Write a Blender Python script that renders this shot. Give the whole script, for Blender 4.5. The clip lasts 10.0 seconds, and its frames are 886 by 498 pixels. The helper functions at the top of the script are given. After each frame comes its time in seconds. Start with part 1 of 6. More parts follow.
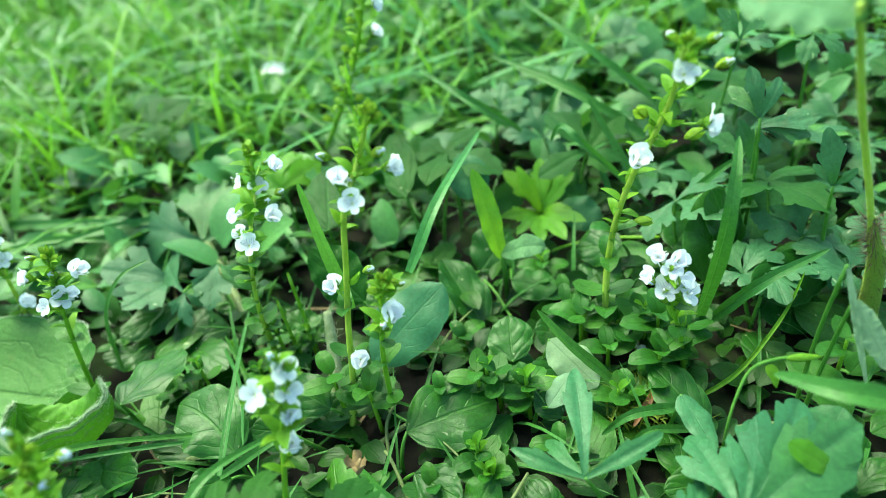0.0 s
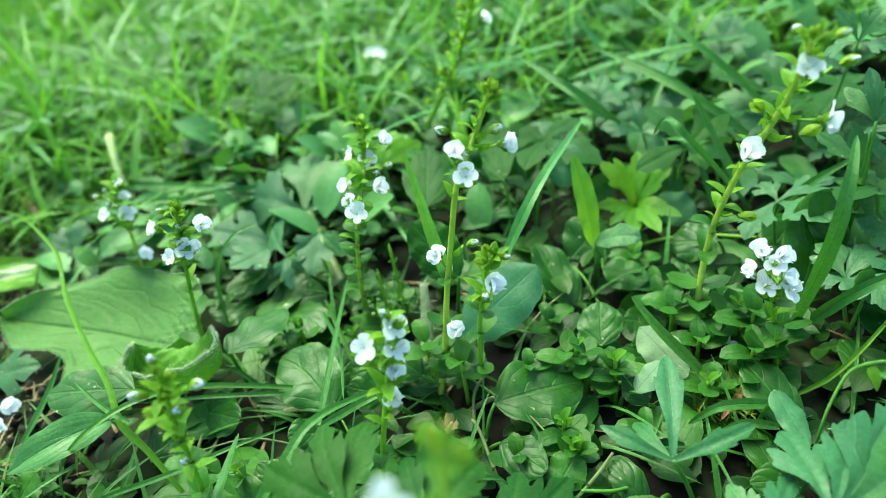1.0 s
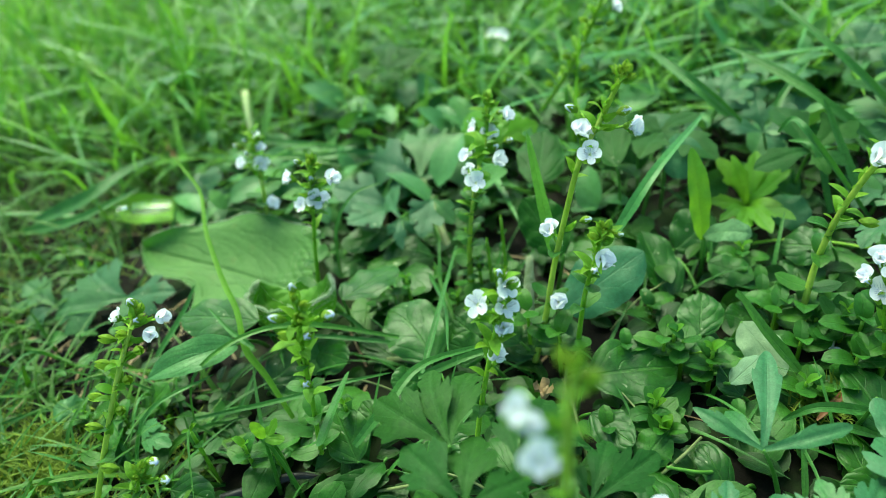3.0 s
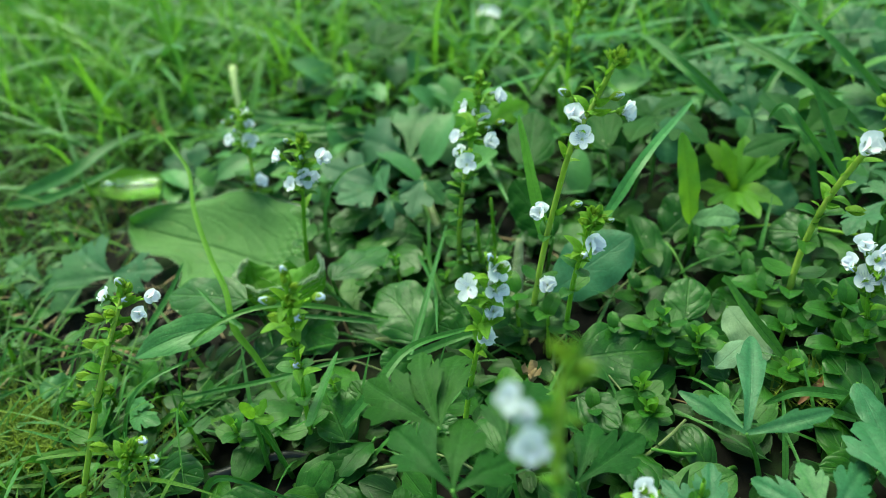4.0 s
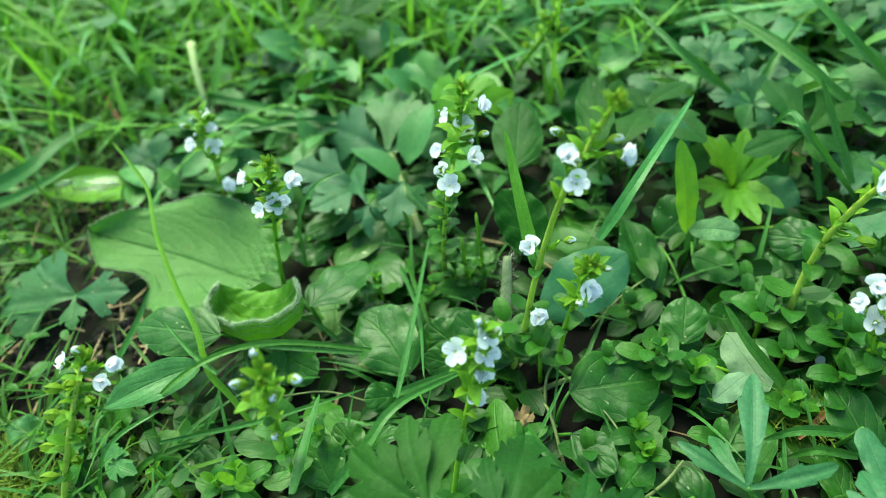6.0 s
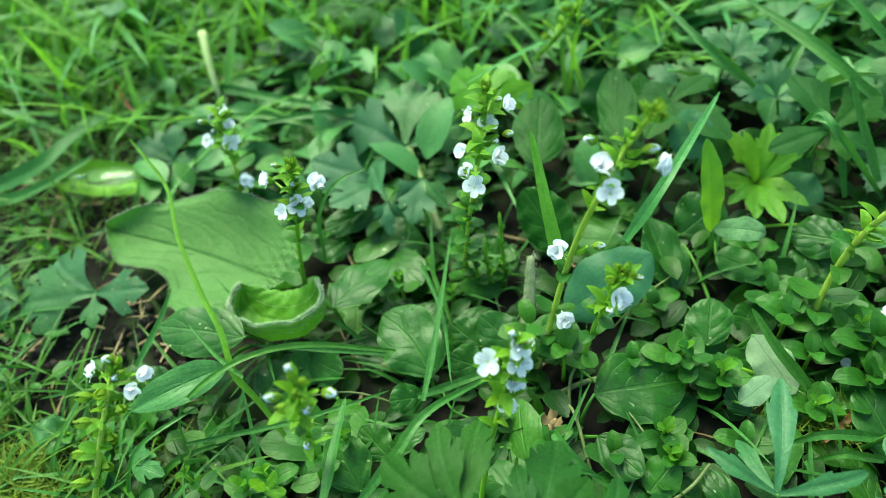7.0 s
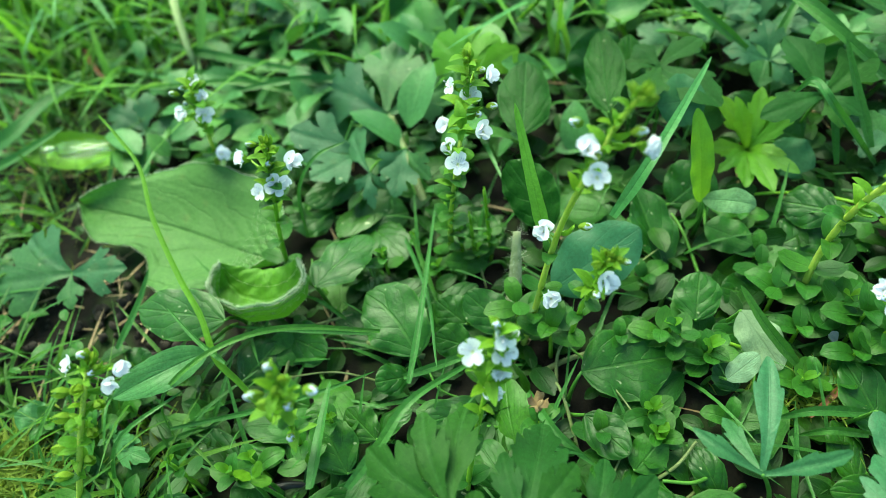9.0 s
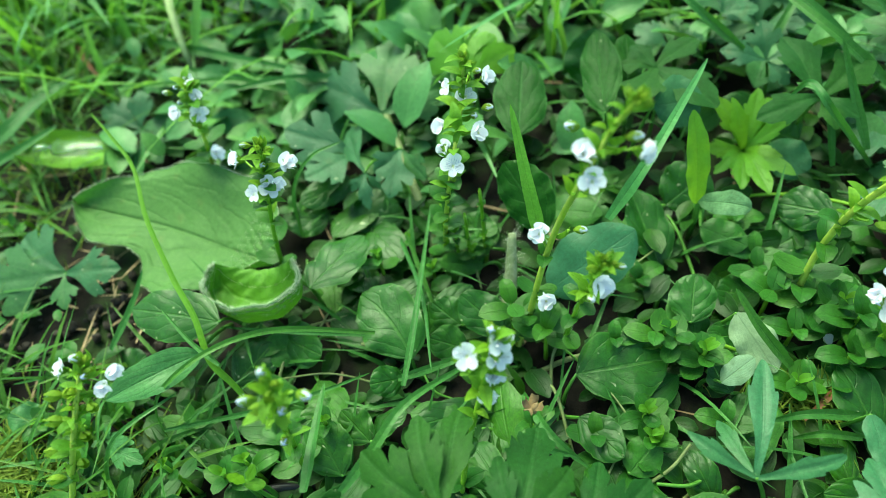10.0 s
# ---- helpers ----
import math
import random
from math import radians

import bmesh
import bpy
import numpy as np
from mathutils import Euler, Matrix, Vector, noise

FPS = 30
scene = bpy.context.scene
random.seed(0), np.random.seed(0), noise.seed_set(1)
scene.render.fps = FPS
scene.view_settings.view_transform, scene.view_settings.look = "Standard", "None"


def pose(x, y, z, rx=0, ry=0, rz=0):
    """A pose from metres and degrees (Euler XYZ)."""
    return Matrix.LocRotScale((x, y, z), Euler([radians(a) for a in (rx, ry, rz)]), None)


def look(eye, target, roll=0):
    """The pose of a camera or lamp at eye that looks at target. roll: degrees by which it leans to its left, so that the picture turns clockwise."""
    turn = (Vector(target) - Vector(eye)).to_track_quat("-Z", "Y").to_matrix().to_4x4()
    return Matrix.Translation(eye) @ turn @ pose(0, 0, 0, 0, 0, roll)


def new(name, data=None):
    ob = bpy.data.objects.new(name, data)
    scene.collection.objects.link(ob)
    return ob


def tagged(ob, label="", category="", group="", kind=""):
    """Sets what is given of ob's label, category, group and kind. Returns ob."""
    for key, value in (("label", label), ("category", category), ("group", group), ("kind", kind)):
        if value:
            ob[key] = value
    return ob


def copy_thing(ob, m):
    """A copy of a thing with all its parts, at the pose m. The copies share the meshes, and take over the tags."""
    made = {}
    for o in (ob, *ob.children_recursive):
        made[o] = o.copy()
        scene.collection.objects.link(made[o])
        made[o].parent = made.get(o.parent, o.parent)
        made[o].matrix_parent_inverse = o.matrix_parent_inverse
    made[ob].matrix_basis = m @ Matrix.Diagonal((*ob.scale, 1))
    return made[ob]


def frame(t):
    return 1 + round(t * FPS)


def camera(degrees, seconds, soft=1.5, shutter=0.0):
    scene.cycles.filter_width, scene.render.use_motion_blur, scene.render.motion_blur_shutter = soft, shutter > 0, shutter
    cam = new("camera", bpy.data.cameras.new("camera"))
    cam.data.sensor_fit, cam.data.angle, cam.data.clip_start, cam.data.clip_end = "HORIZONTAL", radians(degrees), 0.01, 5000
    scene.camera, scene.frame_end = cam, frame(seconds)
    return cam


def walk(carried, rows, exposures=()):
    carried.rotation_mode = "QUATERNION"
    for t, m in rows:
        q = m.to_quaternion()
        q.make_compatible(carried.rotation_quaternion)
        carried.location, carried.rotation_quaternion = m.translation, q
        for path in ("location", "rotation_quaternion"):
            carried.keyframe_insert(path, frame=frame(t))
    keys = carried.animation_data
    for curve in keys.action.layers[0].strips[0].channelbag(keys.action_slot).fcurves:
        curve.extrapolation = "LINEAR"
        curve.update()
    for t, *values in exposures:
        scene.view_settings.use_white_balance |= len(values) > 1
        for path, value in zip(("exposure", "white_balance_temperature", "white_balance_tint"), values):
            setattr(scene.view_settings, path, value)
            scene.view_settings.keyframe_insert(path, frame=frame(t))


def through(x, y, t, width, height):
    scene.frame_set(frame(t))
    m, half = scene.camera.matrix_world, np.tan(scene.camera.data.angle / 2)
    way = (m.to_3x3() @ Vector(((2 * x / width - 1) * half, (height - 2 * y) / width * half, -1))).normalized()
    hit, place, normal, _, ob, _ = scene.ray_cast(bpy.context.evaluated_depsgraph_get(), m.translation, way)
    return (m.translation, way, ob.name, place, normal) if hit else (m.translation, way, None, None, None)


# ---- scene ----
cam = camera(65.6, 10.0, soft=0.6)
METRES, EYE, TILT, LEAN, TURN = 0.095, 0.16, -39.0, 8.5, 0.0
ROWS = [
    (0.0, 0.0, 0.0, 0.0, -0.0, 0.0, 0.0),
    (0.5, -0.0503, -0.0252, -0.0298, 1.89, -0.49, -1.94),
    (1.0, -0.0954, -0.0746, -0.059, 5.44, -0.5, -4.29),
    (1.5, -0.1065, -0.1266, -0.0883, 8.15, -0.28, -5.77),
    (2.0, -0.124, -0.162, -0.1017, 10.7, -1.01, -7.66),
    (2.5, -0.145, -0.1926, -0.1273, 12.43, -2.07, -9.59),
    (4.0, -0.1686, -0.1985, -0.1084, 11.54, -4.27, -11.18),
    (4.5, -0.2097, -0.138, -0.0612, 10.57, -6.94, -10.97),
    (5.0, -0.2113, -0.0902, 0.0904, 9.79, -7.61, -10.15),
    (6.5, -0.3096, -0.0188, 0.2266, 9.84, -12.41, -9.46),
    (7.0, -0.3519, -0.0142, 0.2703, 9.83, -13.11, -9.52),
    (7.5, -0.3593, 0.0115, 0.2984, 9.72, -14.64, -9.08),
    (8.0, -0.3579, 0.0425, 0.3218, 9.18, -16.03, -9.01),
    (8.5, -0.3602, 0.0481, 0.3535, 8.89, -16.66, -8.79),
    (9.0, -0.3594, 0.0612, 0.352, 8.74, -17.46, -8.81),
    (9.5, -0.3596, 0.0737, 0.36, 8.62, -17.91, -8.82),
    (10.0, -0.3583, 0.0737, 0.3709, 8.54, -17.88, -9.0),
]
walk(cam, [(t, pose(0, 0, EYE, TILT, LEAN, TURN) @ pose(METRES * x, METRES * y, METRES * z, 90 + pitch, roll, yaw)) for t, x, y, z, yaw, pitch, roll in ROWS],
     exposures=[(0.0, 2.13, 7080, -25), (1.0, 2.05, 7080, -25), (1.5, 1.91, 7080, -25), (2.6, 1.84, 7080, -25), (4.0, 1.49, 7080, -25), (4.5, 1.84, 7080, -25), (10.0, 1.85, 7080, -25)])

# ---- camera lens focus ----
cam.data.dof.use_dof = True
cam.data.dof.focus_distance = 0.178
cam.data.dof.aperture_fstop = 9.0

# ---- world and light ----
SUN_UP, SUN_ROUND = radians(60), radians(-40)
world = bpy.data.worlds.new("sky")
scene.world = world
world.use_nodes = True
sky = world.node_tree.nodes.new("ShaderNodeTexSky")
sky.sky_type, sky.sun_disc = "NISHITA", False
sky.sun_elevation, sky.sun_rotation = SUN_UP, SUN_ROUND
sky.air_density, sky.dust_density, sky.ozone_density = 1.0, 2.0, 1.0
world.node_tree.links.new(sky.outputs["Color"], world.node_tree.nodes["Background"].inputs["Color"])
world.node_tree.nodes["Background"].inputs["Strength"].default_value = 0.118
sun = new("sun", bpy.data.lights.new("sun", "SUN"))
sun.data.energy, sun.data.angle, sun.data.color = 2.3, radians(42), (1.0, 0.95, 0.84)
aim = Vector((math.sin(SUN_ROUND) * math.cos(SUN_UP), math.cos(SUN_ROUND) * math.cos(SUN_UP), math.sin(SUN_UP)))
sun.matrix_world = look(aim * 3, (0, 0, 0))


# ---- materials ----
def put(nt, kind, values=(), links=()):
    n = nt.nodes.new(kind)
    for key, value in values:
        n.inputs[key].default_value = value
    for key, socket in links:
        nt.links.new(socket, n.inputs[key])
    return n


def calc(nt, op, *terms, clamp=False):
    n = nt.nodes.new("ShaderNodeMath")
    n.operation, n.use_clamp = op, clamp
    for i, term in enumerate(terms):
        if isinstance(term, (int, float)):
            n.inputs[i].default_value = term
        else:
            nt.links.new(term, n.inputs[i])
    return n.outputs[0]


def blend(nt, fac, a, b, mode="MIX"):
    n = nt.nodes.new("ShaderNodeMix")
    n.data_type, n.blend_type = "RGBA", mode
    for key, term in ((0, fac), (6, a), (7, b)):
        if isinstance(term, (int, float)):
            n.inputs[key].default_value = term
        elif isinstance(term, tuple):
            n.inputs[key].default_value = (*term, 1)
        else:
            nt.links.new(term, n.inputs[key])
    return n.outputs[2]


def ramp(nt, value, lo, hi, a=0.0, b=1.0):
    n = nt.nodes.new("ShaderNodeMapRange")
    n.interpolation_type = "SMOOTHSTEP"
    nt.links.new(value, n.inputs[0])
    for i, term in enumerate((lo, hi, a, b)):
        n.inputs[i + 1].default_value = term
    return n.outputs[0]


def grain(nt, coords, scale, detail=3.0):
    return put(nt, "ShaderNodeTexNoise", (("Scale", scale), ("Detail", detail)), (("Vector", coords),)).outputs[0]


def fresh(name):
    m = bpy.data.materials.new(name)
    m.use_nodes = True
    m.node_tree.nodes.clear()
    return m, m.node_tree, put(m.node_tree, "ShaderNodeTexCoord"), put(m.node_tree, "ShaderNodeOutputMaterial")


def leafy(nt, out, colour, glow, rough, through, height, bump, spec=0.5):
    """A thin sheet that shines and lets part of the light through."""
    relief = put(nt, "ShaderNodeBump", (("Strength", bump), ("Distance", 0.00042)), (("Height", height),))
    front = put(nt, "ShaderNodeBsdfPrincipled", (("Specular IOR Level", spec),), (("Base Color", colour), ("Roughness", rough), ("Normal", relief.outputs[0])))
    behind = put(nt, "ShaderNodeBsdfTranslucent", (), (("Color", glow), ("Normal", relief.outputs[0])))
    both = put(nt, "ShaderNodeMixShader", (("Fac", through),), ((1, front.outputs[0]), (2, behind.outputs[0])))
    nt.links.new(both.outputs[0], out.inputs["Surface"])


def leaf_material(name, deep, light, vein, glow, rough=0.42, veins=7.0, slant=1.1, through=0.17, show=0.5, bump=0.6, island=False, rib=0.05, spots=0.0, dry=0.0, spec=0.24, quilt=0.07):
    deep, light, vein, glow = ((0.67 * r, 0.68 * g, 0.64 * b) for r, g, b in (deep, light, vein, glow))
    m, nt, tc, out = fresh(name)
    xyz = put(nt, "ShaderNodeSeparateXYZ", (), (("Vector", tc.outputs["UV"]),))
    broad = grain(nt, tc.outputs["Object"], 130.0, 3.0)
    fine = grain(nt, tc.outputs["Object"], 900.0, 4.0)
    u, v = xyz.outputs[0], calc(nt, "MULTIPLY", calc(nt, "SUBTRACT", xyz.outputs[1], 0.5), 2.0)
    av = calc(nt, "ABSOLUTE", v)
    middle = ramp(nt, av, rib * 0.4, rib * 1.6, 1.0, 0.0)
    bent = calc(nt, "MULTIPLY", calc(nt, "POWER", av, 1.3), slant)
    wave = calc(nt, "ADD", calc(nt, "MULTIPLY", calc(nt, "SUBTRACT", u, bent), veins), calc(nt, "MULTIPLY", broad, 0.9))
    off = calc(nt, "ABSOLUTE", calc(nt, "SUBTRACT", calc(nt, "FRACT", wave), 0.5))
    side = ramp(nt, off, 0.01, 0.055, 1.0, 0.0)
    net = ramp(nt, calc(nt, "ABSOLUTE", calc(nt, "SUBTRACT", grain(nt, tc.outputs["Object"], 420.0, 1.0), 0.5)), 0.0, 0.05, 1.0, 0.0)
    lines = calc(nt, "MAXIMUM", middle, calc(nt, "MAXIMUM", calc(nt, "MULTIPLY", side, 0.5), calc(nt, "MULTIPLY", net, 0.05)))
    chance = put(nt, "ShaderNodeNewGeometry").outputs["Random Per Island"] if island else put(nt, "ShaderNodeObjectInfo").outputs["Random"]
    tone = calc(nt, "ADD", calc(nt, "MULTIPLY", chance, 0.6), calc(nt, "MULTIPLY", ramp(nt, broad, 0.3, 0.7), 0.4))
    colour = blend(nt, tone, deep, light)
    hue = calc(nt, "FRACT", calc(nt, "MULTIPLY", chance, 7.3))
    colour = blend(nt, ramp(nt, hue, 0.5, 1.0, 0.0, 0.5), colour, (light[0] * 1.2, light[1], light[2] * 0.4))
    colour = blend(nt, ramp(nt, hue, 0.0, 0.3, 0.4, 0.0), colour, (deep[0] * 0.8, deep[1] * 0.95, deep[2] * 1.3))
    colour = blend(nt, calc(nt, "MULTIPLY", lines, show), colour, vein)
    colour = blend(nt, ramp(nt, fine, 0.3, 0.75, 0.0, 0.5), colour, tuple(c * 0.55 for c in deep))
    if spots:
        specks = ramp(nt, grain(nt, tc.outputs["Object"], 620.0, 0.0), 0.8, 0.85, 0.0, spots)
        colour = blend(nt, specks, colour, (0.45, 0.5, 0.3))
    if dry:
        worn = ramp(nt, grain(nt, tc.outputs["Object"], 210.0, 2.0), 0.62, 0.72, 0.0, dry)
        colour = blend(nt, worn, colour, (0.22, 0.14, 0.05))
    speckle = grain(nt, tc.outputs["Object"], 2600.0, 2.0)
    colour = blend(nt, ramp(nt, speckle, 0.42, 0.68, 0.0, 0.4), colour, tuple(0.5 * c for c in deep))
    # thin edge highlight painted in the vein colour
    rim = ramp(nt, av, 0.93, 1.0, 0.0, 0.6)
    colour = blend(nt, rim, colour, vein)
    pillow = ramp(nt, off, 0.0, 0.4, 0.0, quilt if slant else 0.0)
    height = calc(nt, "ADD", calc(nt, "ADD", pillow, calc(nt, "MULTIPLY", lines, -0.6)), calc(nt, "ADD", calc(nt, "MULTIPLY", speckle, 0.2), calc(nt, "ADD", calc(nt, "MULTIPLY", fine, 0.4), calc(nt, "MULTIPLY", broad, 0.9))))
    gloss = calc(nt, "ADD", rough - 0.08, calc(nt, "MULTIPLY", fine, 0.2))
    lit = blend(nt, tone, tuple(c * 0.75 for c in glow), glow)
    leafy(nt, out, colour, lit, gloss, through, height, bump, spec)
    return m


def petal_material(name, lines, pale=(0.91, 0.91, 0.95), tint=(0.84, 0.85, 0.96)):
    m, nt, tc, out = fresh(name)
    xyz = put(nt, "ShaderNodeSeparateXYZ", (), (("Vector", tc.outputs["UV"]),))
    fine = grain(nt, tc.outputs["Object"], 1500.0, 3.0)
    u = xyz.outputs[0]
    stripe = calc(nt, "ADD", calc(nt, "MULTIPLY", xyz.outputs[1], 6.0), calc(nt, "MULTIPLY", fine, 0.7))
    off = calc(nt, "ABSOLUTE", calc(nt, "SUBTRACT", calc(nt, "FRACT", stripe), 0.5))
    line = calc(nt, "MULTIPLY", ramp(nt, off, 0.03, 0.13, 1.0, 0.0), calc(nt, "MULTIPLY", ramp(nt, u, 0.1, 0.3), ramp(nt, u, 0.4, 0.75, 1.0, 0.0)))
    chance = put(nt, "ShaderNodeObjectInfo").outputs["Random"]
    colour = blend(nt, chance, pale, tint)
    colour = blend(nt, calc(nt, "MULTIPLY", line, lines), colour, (0.16, 0.15, 0.5))
    colour = blend(nt, ramp(nt, u, 0.05, 0.16, 0.8, 0.0), colour, (0.6, 0.66, 0.25))
    leafy(nt, out, colour, colour, calc(nt, "ADD", 0.5, calc(nt, "MULTIPLY", fine, 0.1)), 0.4, fine, 0.3)
    return m


def plain_material(name, a, b, rough=0.6, scale=200.0, bump=0.5, through=0.0, glow=(0.2, 0.3, 0.05), island=False, spec=0.4):
    m, nt, tc, out = fresh(name)
    broad = grain(nt, tc.outputs["Object"], scale, 4.0)
    fine = grain(nt, tc.outputs["Object"], scale * 7, 3.0)
    chance = put(nt, "ShaderNodeNewGeometry").outputs["Random Per Island"] if island else put(nt, "ShaderNodeObjectInfo").outputs["Random"]
    tone = calc(nt, "ADD", calc(nt, "MULTIPLY", ramp(nt, broad, 0.3, 0.7), 0.6), calc(nt, "MULTIPLY", chance, 0.4))
    colour = blend(nt, tone, a, b)
    colour = blend(nt, ramp(nt, fine, 0.4, 0.8, 0.0, 0.4), colour, tuple(c * 0.5 for c in a))
    height = calc(nt, "ADD", broad, calc(nt, "MULTIPLY", fine, 0.5))
    lit = blend(nt, 0.0, glow, glow)
    leafy(nt, out, colour, lit, calc(nt, "ADD", rough - 0.05, calc(nt, "MULTIPLY", fine, 0.1)), through, height, bump, spec)
    return m


OVATE = leaf_material("selfheal_green", (0.018, 0.085, 0.009), (0.048, 0.18, 0.018), (0.095, 0.25, 0.04), (0.09, 0.42, 0.02), rough=0.38, veins=3.2, show=0.6, spots=0.6, rib=0.045, through=0.12, spec=0.3, quilt=0.32, slant=0.55, bump=0.7)
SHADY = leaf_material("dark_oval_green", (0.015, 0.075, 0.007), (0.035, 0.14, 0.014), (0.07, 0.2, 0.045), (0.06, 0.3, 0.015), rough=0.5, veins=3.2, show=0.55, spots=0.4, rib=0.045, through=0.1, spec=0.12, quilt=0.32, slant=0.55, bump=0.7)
BROAD = leaf_material("comfrey_green", (0.1, 0.245, 0.068), (0.15, 0.325, 0.1), (0.07, 0.19, 0.04), (0.16, 0.48, 0.04), rough=0.55, veins=3.6, slant=0.8, show=0.2, bump=1.3, rib=0.02, dry=0.1, spec=0.2)
BRIGHT = leaf_material("fresh_green", (0.15, 0.4, 0.04), (0.23, 0.52, 0.06), (0.2, 0.42, 0.08), (0.4, 0.78, 0.06), rough=0.42, veins=4.0, show=0.5, through=0.5)
BOWL = leaf_material("rolled_green", (0.11, 0.3, 0.02), (0.16, 0.38, 0.035), (0.2, 0.4, 0.08), (0.18, 0.46, 0.035), rough=0.55, veins=2.0, slant=0.0, show=0.12, spec=0.25)
CROW = leaf_material("buttercup_green", (0.042, 0.15, 0.06), (0.088, 0.255, 0.102), (0.085, 0.2, 0.09), (0.1, 0.34, 0.05), rough=0.5, veins=5.0, slant=1.6, show=0.25, spots=0.5, dry=0.1, rib=0.03, bump=0.5, spec=0.34, through=0.24)
SMALL = leaf_material("speedwell_green", (0.032, 0.13, 0.016), (0.072, 0.24, 0.028), (0.12, 0.26, 0.06), (0.16, 0.46, 0.04), rough=0.42, veins=3.0, show=0.16, quilt=0.02)
BUDS = leaf_material("bud_green", (0.32, 0.54, 0.05), (0.46, 0.7, 0.1), (0.4, 0.6, 0.14), (0.55, 0.85, 0.1), rough=0.5, veins=3.0, show=0.3, through=0.42)
BRACT = leaf_material("bract_green", (0.17, 0.4, 0.03), (0.29, 0.56, 0.05), (0.2, 0.4, 0.06), (0.34, 0.68, 0.06), rough=0.55, veins=3.0, show=0.3, through=0.35)
GRASS = leaf_material("grass_green", (0.045, 0.165, 0.032), (0.1, 0.285, 0.056), (0.12, 0.3, 0.08), (0.18, 0.52, 0.05), rough=0.4, veins=1.0, slant=0.0, show=0.35, rib=0.09)
# grass lifted well above GRASS in colour, as if the lawn lay in sun
LAWN = leaf_material("sunlit_lawn_green", (0.12, 0.35, 0.042), (0.3, 0.66, 0.085), (0.14, 0.33, 0.06), (0.28, 0.62, 0.06), rough=0.42, veins=1.0, slant=0.0, show=0.2, island=True, rib=0.1, through=0.4)
# under-layer of the same leaves, its green deepened to paint shade into the gaps
COVER = leaf_material("shaded_cover_green", (0.01, 0.05, 0.005), (0.038, 0.135, 0.013), (0.1, 0.22, 0.06), (0.12, 0.4, 0.04), rough=0.42, veins=3.0, show=0.18, quilt=0.02, island=True)
TURF = leaf_material("turf_green", (0.042, 0.145, 0.012), (0.12, 0.285, 0.03), (0.1, 0.25, 0.04), (0.16, 0.42, 0.03), rough=0.45, veins=1.0, slant=0.0, show=0.2, island=True, rib=0.1)
MOSS = plain_material("moss_green", (0.05, 0.11, 0.01), (0.2, 0.26, 0.03), 0.8, 300.0, through=0.3, glow=(0.3, 0.4, 0.04), island=True)
STALK = plain_material("stalk_green", (0.16, 0.34, 0.02), (0.26, 0.46, 0.04), 0.45, 260.0, through=0.15, glow=(0.25, 0.5, 0.05))
WOODY = plain_material("brown_green_stalk", (0.09, 0.12, 0.04), (0.2, 0.25, 0.09), 0.6, 330.0)
WOOLLY = leaf_material("woolly_green", (0.12, 0.27, 0.11), (0.2, 0.38, 0.18), (0.1, 0.24, 0.09), (0.14, 0.36, 0.06), rough=0.6, veins=5.0, show=0.5, dry=0.15)
# leaf green with the sky's bluish sheen mixed into the base colour
SHEEN = leaf_material("sky_sheen_green", (0.055, 0.185, 0.08), (0.085, 0.26, 0.115), (0.08, 0.22, 0.1), (0.06, 0.24, 0.03), rough=0.45, veins=3.0, slant=0.7, show=0.35, spec=0.26, rib=0.03, bump=0.35)
PETIOLE = plain_material("leaf_stalk_green", (0.06, 0.18, 0.02), (0.12, 0.28, 0.04), 0.5, 300.0, through=0.15, glow=(0.15, 0.4, 0.04))
YELLOW = plain_material("yellow_green_stem", (0.3, 0.44, 0.05), (0.46, 0.56, 0.1), 0.5, 300.0, through=0.25, glow=(0.5, 0.7, 0.1))
FELT = leaf_material("felted_pale_green", (0.4, 0.6, 0.36), (0.58, 0.76, 0.52), (0.2, 0.36, 0.18), (0.6, 0.85, 0.55), rough=0.6, veins=5.0, show=0.3, through=0.5)
# grass paler and bluer than GRASS: reflected sky is part of the colour
BLUEGRASS = leaf_material("sky_sheen_grass", (0.065, 0.25, 0.06), (0.16, 0.44, 0.12), (0.12, 0.3, 0.1), (0.18, 0.5, 0.08), rough=0.38, veins=1.0, slant=0.0, show=0.2, island=True, rib=0.1, spec=0.32, through=0.25)
MILKY = leaf_material("milky_green", (0.065, 0.215, 0.06), (0.16, 0.4, 0.125), (0.12, 0.3, 0.1), (0.18, 0.46, 0.06), rough=0.42, veins=3.0, show=0.35, island=True, spec=0.3)
SOFT = leaf_material("soft_buttercup_green", (0.02, 0.088, 0.016), (0.038, 0.13, 0.025), (0.1, 0.24, 0.07), (0.16, 0.42, 0.05), rough=0.55, veins=4.0, slant=1.6, show=0.25, rib=0.035, bump=0.4, spec=0.12)
DUSTY = plain_material("dusty_white_stalk", (0.15, 0.2, 0.08), (0.36, 0.38, 0.24), 0.7, 420.0, bump=1.0)
def water_material():
    m, nt, tc, out = fresh("clear_water")
    wet = put(nt, "ShaderNodeBsdfPrincipled", (("Roughness", 0.04), ("IOR", 1.33), ("Transmission Weight", 1.0), ("Base Color", (0.95, 1.0, 0.97, 1.0))))
    ripple = put(nt, "ShaderNodeBump", (("Strength", 0.5), ("Distance", 0.0005)), (("Height", grain(nt, tc.outputs["Object"], 260.0, 1.0)),))
    nt.links.new(ripple.outputs[0], wet.inputs["Normal"])
    nt.links.new(wet.outputs[0], out.inputs["Surface"])
    return m


